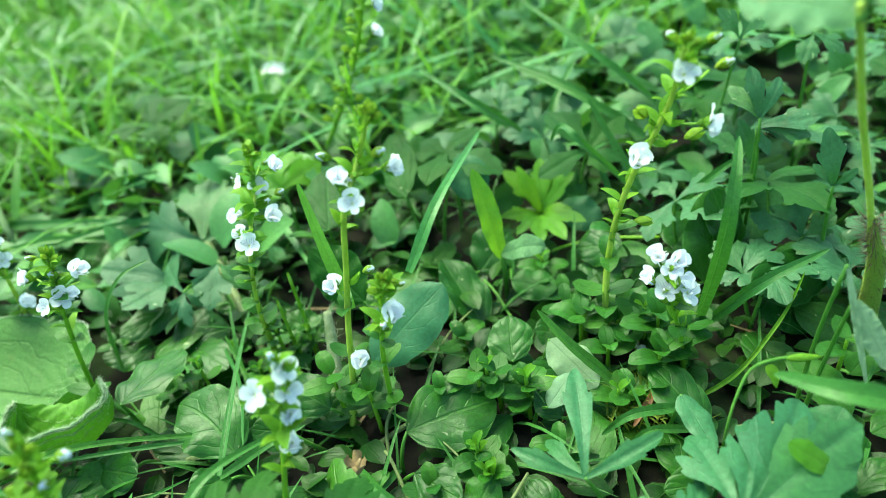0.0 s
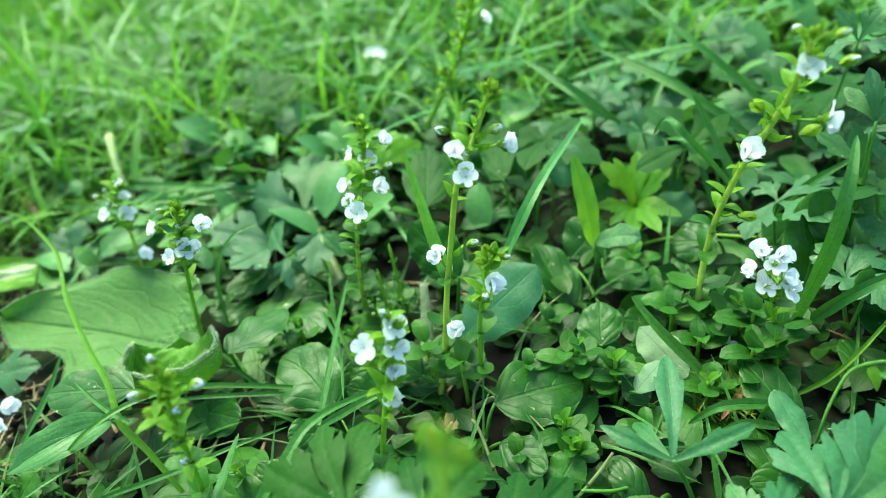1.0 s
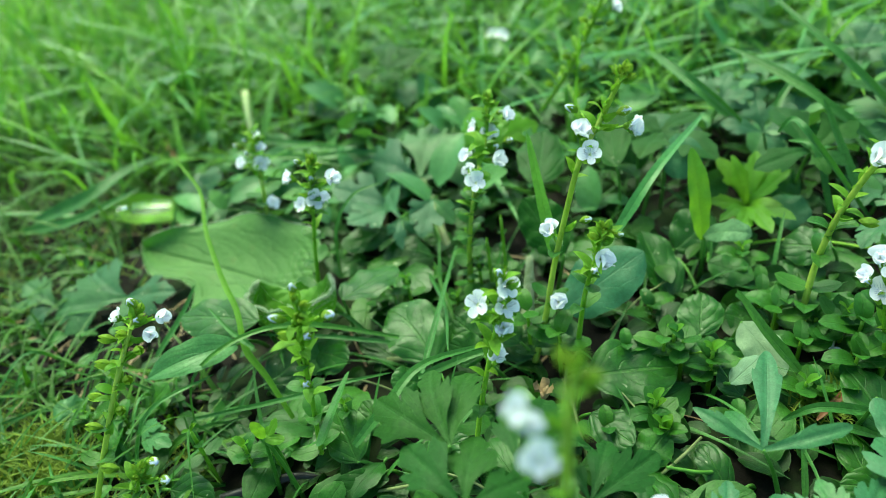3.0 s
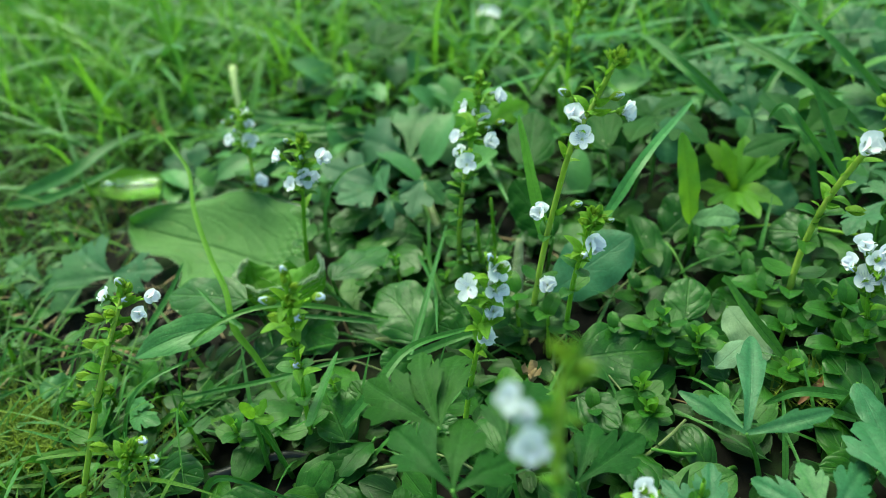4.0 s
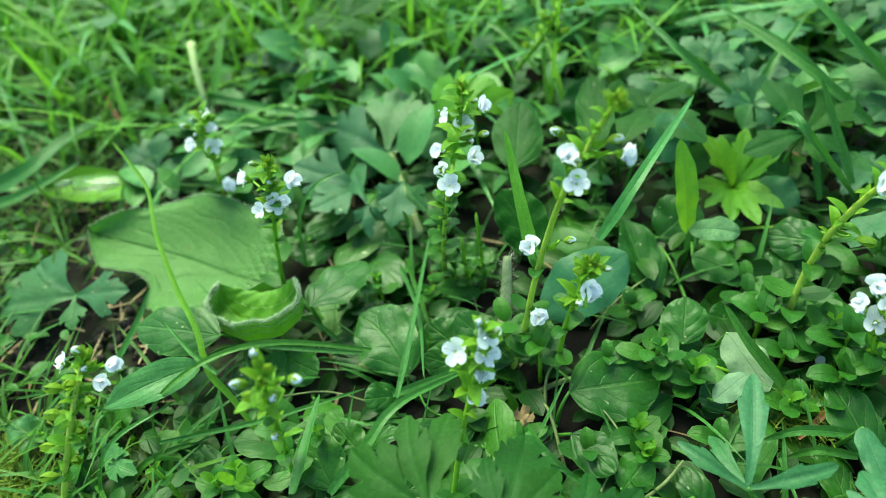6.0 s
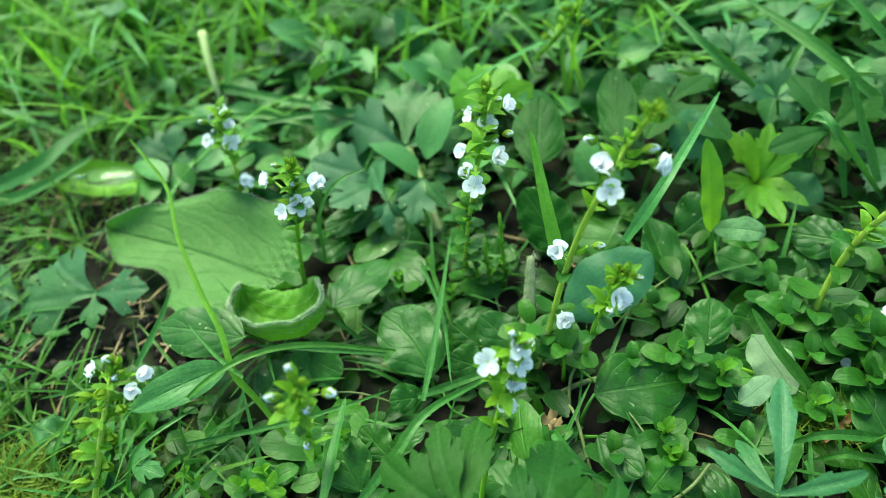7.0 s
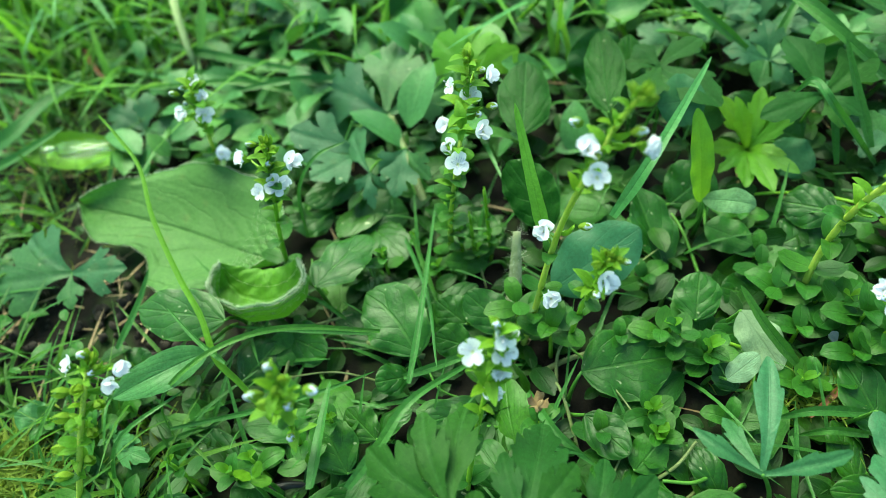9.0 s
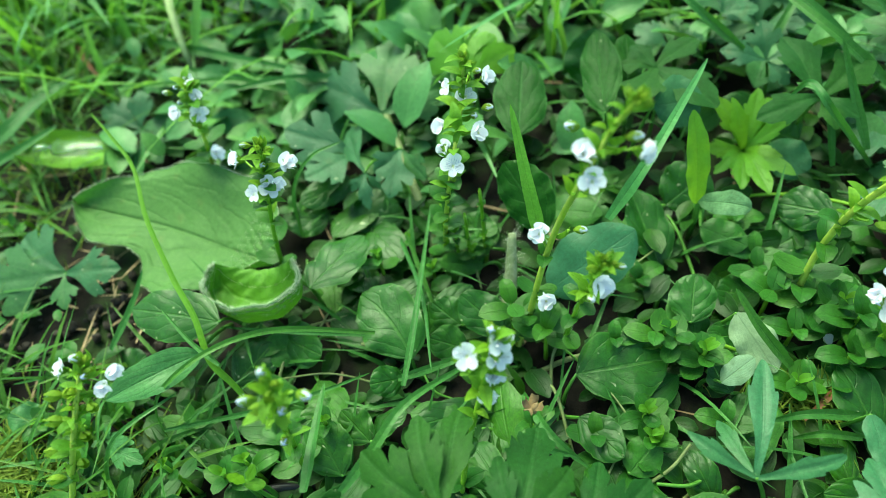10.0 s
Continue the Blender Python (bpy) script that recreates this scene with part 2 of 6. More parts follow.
WATER = water_material()
PETAL = petal_material("petal_veined", 0.7)
PETAL_BACK = petal_material("petal_white", 0.12)
PETAL_BUD = petal_material("petal_bluish", 0.1, (0.78, 0.81, 0.93), (0.6, 0.67, 0.93))
STAMEN = plain_material("stamen_white", (0.5, 0.48, 0.55), (0.75, 0.74, 0.82), 0.5, 900.0)
HAIR = plain_material("fine_hair", (0.6, 0.68, 0.5), (0.8, 0.86, 0.7), 0.5, 500.0, through=0.45, glow=(0.6, 0.7, 0.5), island=True)
SOIL = plain_material("damp_soil", (0.014, 0.011, 0.008), (0.045, 0.034, 0.024), 0.85, 120.0, bump=1.0)
STRAW = plain_material("dry_straw", (0.12, 0.075, 0.035), (0.3, 0.22, 0.11), 0.6, 240.0, island=True)
RUSTY = plain_material("rusty_straw", (0.11, 0.042, 0.016), (0.2, 0.085, 0.035), 0.6, 240.0)
DARK = plain_material("black_rubber", (0.006, 0.006, 0.007), (0.014, 0.014, 0.016), 0.4, 200.0, bump=0.1)
CUT = plain_material("cut_stalk", (0.28, 0.36, 0.14), (0.4, 0.48, 0.22), 0.6, 240.0)
BRISTLE = plain_material("dark_bristle", (0.03, 0.012, 0.012), (0.1, 0.03, 0.025), 0.5, 400.0)
RED_STALK = plain_material("reddish_stalk", (0.15, 0.26, 0.03), (0.2, 0.25, 0.045), 0.5, 160.0)


# ---- mesh building ----
ORIGIN = {}


def arr(p):
    return np.array(p, dtype=float)


def unit(p):
    p = arr(p)
    return p / max(1e-12, float(np.linalg.norm(p)))


def bow(a, b, bend=(0, 0, 0), n=9):
    """A curved line from a to b whose middle is pulled aside by bend."""
    a, b = arr(a), arr(b)
    c = (a + b) / 2 + 2 * arr(bend)
    u = np.linspace(0, 1, n)[:, None]
    return a * (1 - u) ** 2 + 2 * c * u * (1 - u) + b * u ** 2


def through_points(points, n=16):
    """A smooth line through some places."""
    p = arr(points)
    if len(p) == 2:
        return bow(p[0], p[1], (0, 0, 0), n)
    p = np.vstack((2 * p[0] - p[1], p, 2 * p[-1] - p[-2]))
    line = []
    for s in np.linspace(0, len(p) - 3 - 1e-6, n):
        i, f = int(s), s - int(s)
        a, b, c, d = p[i:i + 4]
        line.append(0.5 * (2 * b + (c - a) * f + (2 * a - 5 * b + 4 * c - d) * f * f + (3 * b - a - 3 * c + d) * f ** 3))
    return arr(line)


def frame_of(line, up):
    t = np.gradient(line, axis=0)
    t /= np.maximum(1e-12, np.linalg.norm(t, axis=1))[:, None]
    s = np.cross(t, unit(up))
    s /= np.maximum(1e-9, np.linalg.norm(s, axis=1))[:, None]
    return t, s, np.cross(s, t)


def grid(rows, cols):
    i, j = np.meshgrid(np.arange(rows - 1), np.arange(cols - 1), indexing="ij")
    k = (i * cols + j).ravel()
    return np.stack((k, k + 1, k + cols + 1, k + cols), 1)


def sheet(line, up, half, across=6, fold=0.2, cup=0.0, wave=0.0, turns=2.5, phase=0.0, twist=0.0):
    """A leaf-like sheet along a line: half gives its half width from base to tip."""
    t, s, n = frame_of(line, up)
    u = np.linspace(0, 1, len(line))
    if twist:
        a = (twist * u)[:, None]
        s, n = s * np.cos(a) + n * np.sin(a), n * np.cos(a) - s * np.sin(a)
    v = np.linspace(-1, 1, across + 1)
    h = (half(u) * (1 + 0.018 * np.sin(31 * u + phase) + 0.012 * np.sin(53 * u + 2 * phase)))[:, None]
    lift = h * (fold * np.abs(v) + cup * v * v) + wave * h * np.abs(v) ** 1.5 * np.sin(2 * np.pi * turns * u[:, None] + phase + 1.7 * (v > 0))
    h = h * (1 + 0.05 * np.sin(8 * u + phase)[:, None] * np.sign(v))
    verts = line[:, None] + s[:, None] * (v * h)[..., None] + n[:, None] * lift[..., None]
    uv = np.stack(np.broadcast_arrays(u[:, None], (v + 1) / 2), -1)
    return verts.reshape(-1, 3), grid(len(line), across + 1), uv.reshape(-1, 2)


def tube(line, radius, sides=7):
    line = arr(line)
    t = np.gradient(line, axis=0)
    up = (0, 0, 1) if abs(unit(line[-1] - line[0])[2]) < 0.8 else (0, 1, 0)
    t, s, n = frame_of(line, up)
    r = np.broadcast_to(arr(radius), (len(line),))[:, None, None]
    a = np.linspace(0, 2 * np.pi, sides + 1)[:, None]
    verts = line[:, None] + r * (s[:, None] * np.cos(a) + n[:, None] * np.sin(a))
    verts = np.concatenate((np.repeat(line[:1, None], sides + 1, 1), verts, np.repeat(line[-1:, None], sides + 1, 1)))
    uv = np.stack(np.broadcast_arrays(np.linspace(0, 1, len(line) + 2)[:, None], a[:, 0] / (2 * np.pi)), -1)
    return verts.reshape(-1, 3), grid(len(line) + 2, sides + 1), uv.reshape(-1, 2)


def blob(centre, axis, length, radius, rows=6, sides=7):
    """A closed bud shape that points along axis."""
    u = np.linspace(0.0, 1.0, rows + 1)
    line = arr(centre) + np.outer(u * length, unit(axis))
    return tube(line, radius * (np.sin(np.pi * np.clip(u, 0.02, 0.98)) ** 0.6) * (1.1 - 0.4 * u), sides)


def joined(pieces):
    verts, faces, uvs, at = [], [], [], 0
    for v, f, uv in pieces:
        verts.append(v), faces.append(f + at), uvs.append(uv)
        at += len(v)
    return np.concatenate(verts), np.concatenate(faces), np.concatenate(uvs)


def mesh_of(name, geometry, material):
    verts, faces, uvs = geometry
    me = bpy.data.meshes.new(name)
    me.vertices.add(len(verts))
    me.vertices.foreach_set("co", verts.astype(np.float32).ravel())
    me.loops.add(faces.size)
    me.loops.foreach_set("vertex_index", faces.astype(np.int32).ravel())
    me.polygons.add(len(faces))
    me.polygons.foreach_set("loop_start", np.arange(0, faces.size, 4, dtype=np.int32))
    me.update(calc_edges=True)
    me.polygons.foreach_set("use_smooth", np.ones(len(faces), dtype=bool))
    layer = me.uv_layers.new(name="UVMap")
    layer.data.foreach_set("uv", uvs[faces.ravel()].astype(np.float32).ravel())
    me.materials.append(material)
    me.validate()
    return me


def thing(name, geometry, material, label="", category="", group="", kind="", at=None):
    """A top-level mesh object whose origin is at its base."""
    at = geometry[0][0] if at is None else arr(at)
    ob = new(name, mesh_of(name, (geometry[0] - at, *geometry[1:]), material))
    ob.location = at
    ORIGIN[ob.name] = arr(at)
    return tagged(ob, label, category, group, kind)


def root(name, at, label="", category="", group="", kind=""):
    """A thing that holds its parts, with its origin at its base."""
    ob = new(name)
    ob.empty_display_size = 0.002
    ob.location = arr(at)
    ORIGIN[ob.name] = arr(at)
    return tagged(ob, label, category, group, kind)


def part(name, geometry, material, parent, label="", at=None):
    """A mesh object under a thing or a part."""
    at = geometry[0][0] if at is None else arr(at)
    ob = new(name, mesh_of(name, (geometry[0] - at, *geometry[1:]), material))
    ob.parent = parent
    ob.location = at - ORIGIN[parent.name]
    ORIGIN[ob.name] = arr(at)
    return tagged(ob, label)


def piece(name, mesh, parent, m):
    """A part that shares its mesh; m is its pose within the parent."""
    ob = new(name, mesh)
    ob.parent = parent
    ob.matrix_basis = m
    return ob


def facing(at, way, size=1.0, spin=0.0):
    """The pose at a place whose own z points along way."""
    turn = Vector(way).normalized().to_track_quat("Z", "Y").to_matrix().to_4x4()
    return Matrix.Translation(Vector(at)) @ turn @ pose(0, 0, 0, 0, 0, spin) @ Matrix.Scale(size, 4)


# ---- outlines: half widths from base (0) to tip (1) ----
def ovate(w):
    return lambda u: w * np.clip(u + 0.003, 0, 1) ** 0.6 * np.clip(1.003 - u, 0, 1) ** 0.62 * 2.38 + 0.00012


def oval(w):
    return lambda u: w * np.sqrt(np.clip(1.003 - (2 * u - 1) ** 2, 0, 1)) * (1.04 - 0.1 * u) + 0.0001


def lance(w):
    return lambda u: w * np.clip(u + 0.02, 0, 1) ** 0.6 * np.clip(1.0 - u, 0, 1) ** 0.85 * 2.6 + 0.0001


def strap(w):
    return lambda u: w * np.minimum(1, 0.55 + 2.2 * u) * np.clip(1.0 - u, 0, 1) ** 0.42 + 0.00006


def obovate(w):
    return lambda u: w * np.clip(u + 0.01, 0, 1) ** 0.75 * np.clip(1.005 - u, 0, 1) ** 0.42 * 2.1 + 0.00015


# ---- kinds of plants ----
RND = random.Random(11)


def jig(a):
    return RND.uniform(-a, a)


def hairs_on(line, count, long, r=0.00004, out=None, spread=1.0, rnd=None):
    """Fine hairs that stand off a line."""
    rnd = rnd or RND
    pieces = []
    for _ in range(count):
        s = rnd.random() * (len(line) - 1.001)
        p = line[int(s)] * (1 - s % 1) + line[int(s) + 1] * (s % 1)
        d = unit([rnd.gauss(0, 1), rnd.gauss(0, 1), rnd.gauss(0, 1)])
        if out is not None:
            d = unit(arr(out) + spread * d)
        q = p + d * long * rnd.uniform(0.6, 1.2)
        pieces.append(tube(arr([p, (p + q) / 2, q]), (r, r * 0.7, r * 0.15), 3))
    return joined(pieces)


def petiole(parent, base, foot, thick=0.0006, material=None):
    base, foot = arr(base), arr(foot)
    line = bow(foot, base, (jig(0.001), jig(0.001), 0.0015), 8)
    return part("petiole", tube(line, np.linspace(thick * 1.2, thick * 0.7, 8), 6), material or PETIOLE, parent, at=foot)


def broad_leaf(base, tip, width, up=(0, -0.3, 1), arch=0.0, fold=0.22, cup=-0.28, wave=0.12, material=None, shape=ovate, foot=None, label="", name="selfheal_leaf", category="leaf", group="", bend=0.0, detail=1.0, turns=2.5):
    """One stalked leaf; arch lifts its middle, bend pulls the middle sideways."""
    base, tip = arr(base), arr(tip)
    side = unit(np.cross(tip - base, unit(up)))
    n = max(8, int(16 * detail))
    line = bow(base, tip, unit(up) * arch + side * bend, n)
    geo = sheet(line, up, shape(width / 2), max(6, int(8 * detail)), fold, cup, wave, turns, RND.random() * 6)
    leaf = root(name, base, label or "dark green oval leaf with sunken veins", category, group)
    part("leaf_blade", geo, material or OVATE, leaf, at=base)
    if foot is None:
        d = unit(base - tip)
        foot = (base[0] + d[0] * 0.006, base[1] + abs(d[1]) * 0.003 + 0.002, 0.0)
    petiole(leaf, base, foot)
    return leaf


# half the outlines of buttercup lobes, along and across: a broad lobe cut in three, and a narrow finger with one tooth
LOBE = ((0.0, 0.03), (0.15, 0.06), (0.3, 0.13), (0.42, 0.25), (0.5, 0.345), (0.57, 0.385), (0.585, 0.34), (0.66, 0.355), (0.725, 0.335), (0.715, 0.275), (0.66, 0.2), (0.62, 0.16), (0.7, 0.18), (0.785, 0.215), (0.845, 0.205), (0.86, 0.155), (0.91, 0.125), (0.965, 0.075), (1.0, 0.0))
FINGER = ((0.0, 0.05), (0.15, 0.085), (0.3, 0.135), (0.45, 0.2), (0.58, 0.265), (0.66, 0.29), (0.7, 0.27), (0.69, 0.22), (0.76, 0.205), (0.85, 0.165), (0.93, 0.1), (0.98, 0.05), (1.0, 0.0))


def leaflet(base, tip, width, up, arch=0.0, outline=LOBE, droop=0.0):
    """A wedge-shaped lobe of a buttercup leaf, cut into blunt teeth towards its end."""
    base, tip = arr(base), arr(tip)
    d = tip - base
    long = float(np.linalg.norm(d))
    d = d / long
    side = unit(np.cross(d, unit(up)))
    n = np.cross(side, d)
    pieces = []
    lean, phase = jig(0.06), RND.random() * 6
    for sign in (-1, 1):
        edge = arr(outline).copy()
        edge[3:-1] += np.random.normal(0, 0.007, edge[3:-1].shape)
        edge[4:9] += np.random.normal(0, 0.03, 2)
        fine = through_points(np.column_stack((edge, 0 * edge[:, 0])), 4 * len(edge))[:, :2]
        fine[:, 1] = np.maximum(fine[:, 1], 0)
        stem = np.maximum.accumulate(np.clip(fine[:, 0] - 0.22 * np.clip(fine[:, 0] / 0.4, 0, 1), 0, 0.97))
        k = np.linspace(0, 1, 6)[None, :, None]
        inner = np.stack((stem, 0 * stem), -1)[:, None]
        flat = inner * (1 - k) + fine[:, None] * k
        x, y = flat[..., 0], flat[..., 1] * width / 0.62
        lift = arch / long * 4 * x * (1 - x) + 0.06 * np.abs(y) - droop * (0.5 * y * y + 0.1 * x ** 3) + 0.015 * np.sin(9 * x + phase) + 0.05 * np.abs(y) * np.sin(13 * x + phase + sign) - 0.015 * np.exp(-(y / 0.03) ** 2)
        verts = base + long * (x[..., None] * d + (sign * y + lean * x * (1 - x) * 2)[..., None] * side + lift[..., None] * n)
        faces = grid(len(fine), 6)
        uv = np.stack((x, 0.5 + 0.5 * sign * y / 0.42), -1)
        pieces.append((verts.reshape(-1, 3), faces if sign < 0 else faces[:, ::-1], uv.reshape(-1, 2)))
    return joined(pieces)


def buttercup_leaf(centre, tips, width=0.8, up=(0, -0.35, 1), foot=None, material=None, label="", group="buttercup leaves", arch=0.06, outline=LOBE):
    """A stalked leaf cut into toothed lobes that spread from one place."""
    centre = arr(centre)
    foot = (centre[0] + jig(0.006), centre[1] + 0.004, 0.0) if foot is None else foot
    stalk = tube(bow(foot, centre, (jig(0.002), jig(0.001), 0.002), 10), np.linspace(0.0007, 0.00042, 10), 7)
    leaf = root("buttercup_leaf", foot, label or "matt green buttercup leaf cut into toothed lobes", "leaf", group)
    part("petiole", stalk, PETIOLE, leaf, at=foot)
    for tip in tips:
        tip = arr(tip)
        size = float(np.linalg.norm(tip - centre))
        part("lobe", leaflet(centre, tip, width * RND.uniform(0.85, 1.05), up, arch * size, outline, RND.random() * 1.2), material or CROW, leaf, at=centre)
    return leaf


def grass_blade(points, width, up=(0, -0.6, 0.8), fold=0.35, twist=0.0, material=None, label="", n=22, name="grass_blade"):
    line = through_points(points, n)
    return thing(name, sheet(line, up, strap(width / 2), 4, fold, 0, 0, twist=twist), material or GRASS, label or "single arching blade of green grass", "grass", "grass blades")


def simple_leaf_mesh(name, length, width, material, arch=0.12, shape=ovate, fold=0.25, n=8, across=4):
    """A small leaf that lies along x from its own origin, its face to z."""
    line = bow((0, 0, 0), (length, 0, 0), (0, 0, arch * length), n)
    return mesh_of(name, sheet(line, (0, 0, 1), shape(width / 2), across, fold, -0.1, 0.03, 2, 1.0), material)


SPEEDWELL_LEAVES = [simple_leaf_mesh("leaf", 0.009, 0.0056, SMALL, a, oval, f) for a, f in ((0.08, 0.25), (0.16, 0.4), (-0.06, 0.15))]
YOUNG_LEAVES = [simple_leaf_mesh("leaf", 0.009, 0.005, BRIGHT, a, oval, f) for a, f in ((0.1, 0.35), (0.18, 0.5))]
BRACTS = [simple_leaf_mesh("bract", 0.006, 0.0023, BRACT, a, lance, 0.35) for a in (0.1, 0.2, 0.28)]


def petal_mesh(name, long, wide, rise, curl, material=None):
    u = np.linspace(0, 1, 9)
    line = np.stack((long * u, 0 * u, long * (rise * u + curl * u * u)), 1)
    return mesh_of(name, sheet(line, (0, 0, 1), obovate(wide / 2), 8, 0.0, 0.16, 0.04, 1.5, 0.6), material or PETAL)


OPEN_PETALS = [petal_mesh("petal", 0.0033, 0.0033, 0.6, -0.25), petal_mesh("petal", 0.0030, 0.0026, 0.6, -0.25), petal_mesh("petal", 0.0027, 0.0019, 0.6, -0.25)]
HALF_PETALS = [petal_mesh("petal", 0.0031, 0.0042, 1.0, -0.45, PETAL_BACK), petal_mesh("petal", 0.0023, 0.0028, 1.6, -0.7, PETAL_BACK), petal_mesh("petal", 0.0019, 0.0021, 1.5, -0.4, PETAL_BACK)]


def calyx_geometry(spread):
    pieces = [blob((0, 0, -0.0016), (0, 0, 1), 0.0018, 0.0009)]
    for k in range(4):
        a = math.radians(45 + 90 * k)
        d = arr((math.cos(a), math.sin(a), 0))
        line = bow((0, 0, -0.0012), d * 0.0029 * spread + arr((0, 0, 0.0011 + 0.0016 * (1 - spread))), d * 0.0006, 6)
        pieces.append(sheet(line, (0, 0, 1), lance(0.0009), 4, 0.3))
    return joined(pieces)


CALYX = mesh_of("calyx", calyx_geometry(1.0), BRACT)
CALYX_SHUT = mesh_of("calyx", calyx_geometry(0.55), BRACT)
BUD = mesh_of("bud", joined([blob((0, 0, 0), (0, 0, 1), 0.0032, 0.00095)] + [sheet(bow((0, 0, 0), (0.0006 * math.cos(a), 0.0006 * math.sin(a), 0.0043), (0.0009 * math.cos(a), 0.0009 * math.sin(a), 0), 6), (math.cos(a), math.sin(a), 0.01), lance(0.0008), 2, -0.3) for a in (0.3, 1.87, 3.44, 5.0)]), BUDS)
INNER_PETAL = mesh_of("petal", joined([sheet(bow((0, 0, 0), (0.0011 * math.cos(a), 0.0011 * math.sin(a), 0.0029), (0.0008 * math.cos(a), 0.0008 * math.sin(a), 0.0), 7), (math.cos(a), math.sin(a), 0.01), obovate(0.0015), 6, -0.2, 0.3, 0.12, 2, a) for a in (0.4, 2.5, 4.4)]), PETAL_BACK)
BUD_TIP = mesh_of("bud_petal", blob((0, 0, 0.0015), (0, 0, 1), 0.003, 0.0013), PETAL_BUD)


def stamen_geometry(side):
    line = bow((0.0003 * side, 0, 0.0004), (0.0014 * side, 0.0006, 0.0026), (0.0004 * side, 0, 0), 6)
    return joined([tube(line, 0.00007, 4), blob(line[-1], (0.3 * side, 0.2, 1), 0.0007, 0.00028, 4, 6)])


STAMENS = [mesh_of("stamen", stamen_geometry(s), STAMEN) for s in (-1, 1)]


def bloom(spike, at, way, size=1.0, state="open", spin=0.0):
    """A flower of a spike: calyx, four petals and stamens, on a short stalk from the stem."""
    at = arr(at)
    stem = STEMS[spike.name]
    joint = stem[np.argmin(np.linalg.norm(stem - (at - arr((0, 0, 0.003))), axis=1))]
    start = at - unit(way) * 0.0014 * size
    part("pedicel", tube(bow(joint, start, (0, 0, -0.0008), 7), 0.00032, 5), STALK, spike, at=joint)
    m = facing(at - ORIGIN[spike.name], way, 1.02 * size, spin + jig(16))
    away = unit(start - joint + arr((0, 0, 0.0005)))
    piece("bract", RND.choice(BRACTS), spike, facing(joint - ORIGIN[spike.name] - arr((0, 0, 0.0006)), away, 0.8) @ pose(0, 0, 0, 0, -80, 0))
    if state == "bud":
        piece("bud", BUD, spike, m)
        return
    if state == "white_bud":
        bud = piece("bud", BUD, spike, m)
        piece("bud_petal", BUD_TIP, bud, Matrix())
        return
    calyx = piece("flower", CALYX if state == "open" else CALYX_SHUT, spike, m)
    petals = OPEN_PETALS if state == "open" else HALF_PETALS
    for k, (mesh, turn) in enumerate(zip((petals[0], petals[1], petals[2], petals[1]), (90, 178, 270, 2))):
        loose = 1.0 if state == "open" else 2.0
        piece("petal", mesh, calyx, pose(0, 0, 0.0001 * k, loose * jig(5), loose * jig(8), turn + loose * jig(6)) @ Matrix.Scale(RND.uniform(0.86, 1.08), 4))
    if state == "half":
        piece("petal", INNER_PETAL, calyx, pose(0, 0, 0, jig(14), jig(14), RND.uniform(0, 360)))
    if state == "open":
        for mesh in STAMENS:
            piece("stamen", mesh, calyx, Matrix())


STEMS = {}


def speedwell(points, thick=0.00075, head=6, leaves=(0.1, 0.62), step=0.0062, leaf=1.0, label="", bracts=(0.4, 0.98), bract=1.15, pale=False):
    """A speedwell spike from foot to top: stem, paired leaves below, bracts above, a head of buds."""
    line = through_points(points, 40)
    stem = tube(line, np.linspace(thick, thick * 0.6, 40), 8)
    ob = root("speedwell", line[0], label or "upright speedwell spike with small white violet-veined flowers", "wildflower", "speedwell spikes")
    part("stem", stem, YELLOW if pale else STALK, ob, at=line[0])
    part("stem_hairs", hairs_on(line, 120, thick + 0.0005, 0.000035), HAIR, ob, "fine short hairs on the stem")
    STEMS[ob.name] = line
    long = float(np.sum(np.linalg.norm(np.diff(line, axis=0), axis=1)))
    turn = RND.random() * 180
    s = leaves[0]
    while s < leaves[1]:
        p = line[int(s * 39)] - line[0]
        big = leaf * (1.15 - 0.75 * s)
        for half_turn in (0, 180):
            piece("leaf", RND.choice(YOUNG_LEAVES if s > 0.45 and pale else SPEEDWELL_LEAVES), ob, pose(*p, 0, jig(12) - 22, turn + half_turn + jig(14)) @ Matrix.Scale(big * RND.uniform(0.8, 1.15), 4))
        turn += 90 + jig(15)
        s += step / long
    s = bracts[0]
    while s < bracts[1]:
        p = line[int(s * 39)] - line[0]
        piece("bract", RND.choice(BRACTS), ob, pose(*p, 0, -34 + jig(22), turn) @ Matrix.Scale(bract * RND.uniform(0.55, 1.1), 4))
        turn += 137
        s += 0.0019 / long
    axis = unit(line[-1] - line[-4])
    head = max(3, head * 2 // 3)
    for k in range(head):
        a, f = 2.4 * k, k / max(1, head)
        out = unit(arr((math.cos(a), math.sin(a), 0)) * (0.9 - 0.7 * f) + axis * (0.5 + f))
        p = line[-1] - line[0] + axis * (0.0018 * f - 0.002) + out * 0.0009
        piece("bud", BUD, ob, facing(p, out, RND.uniform(0.5, 0.72)))
        piece("bract", RND.choice(BRACTS), ob, facing(p - axis * 0.0008, out, 0.62) @ pose(0, 0, 0, 0, -80, 0))
    return ob


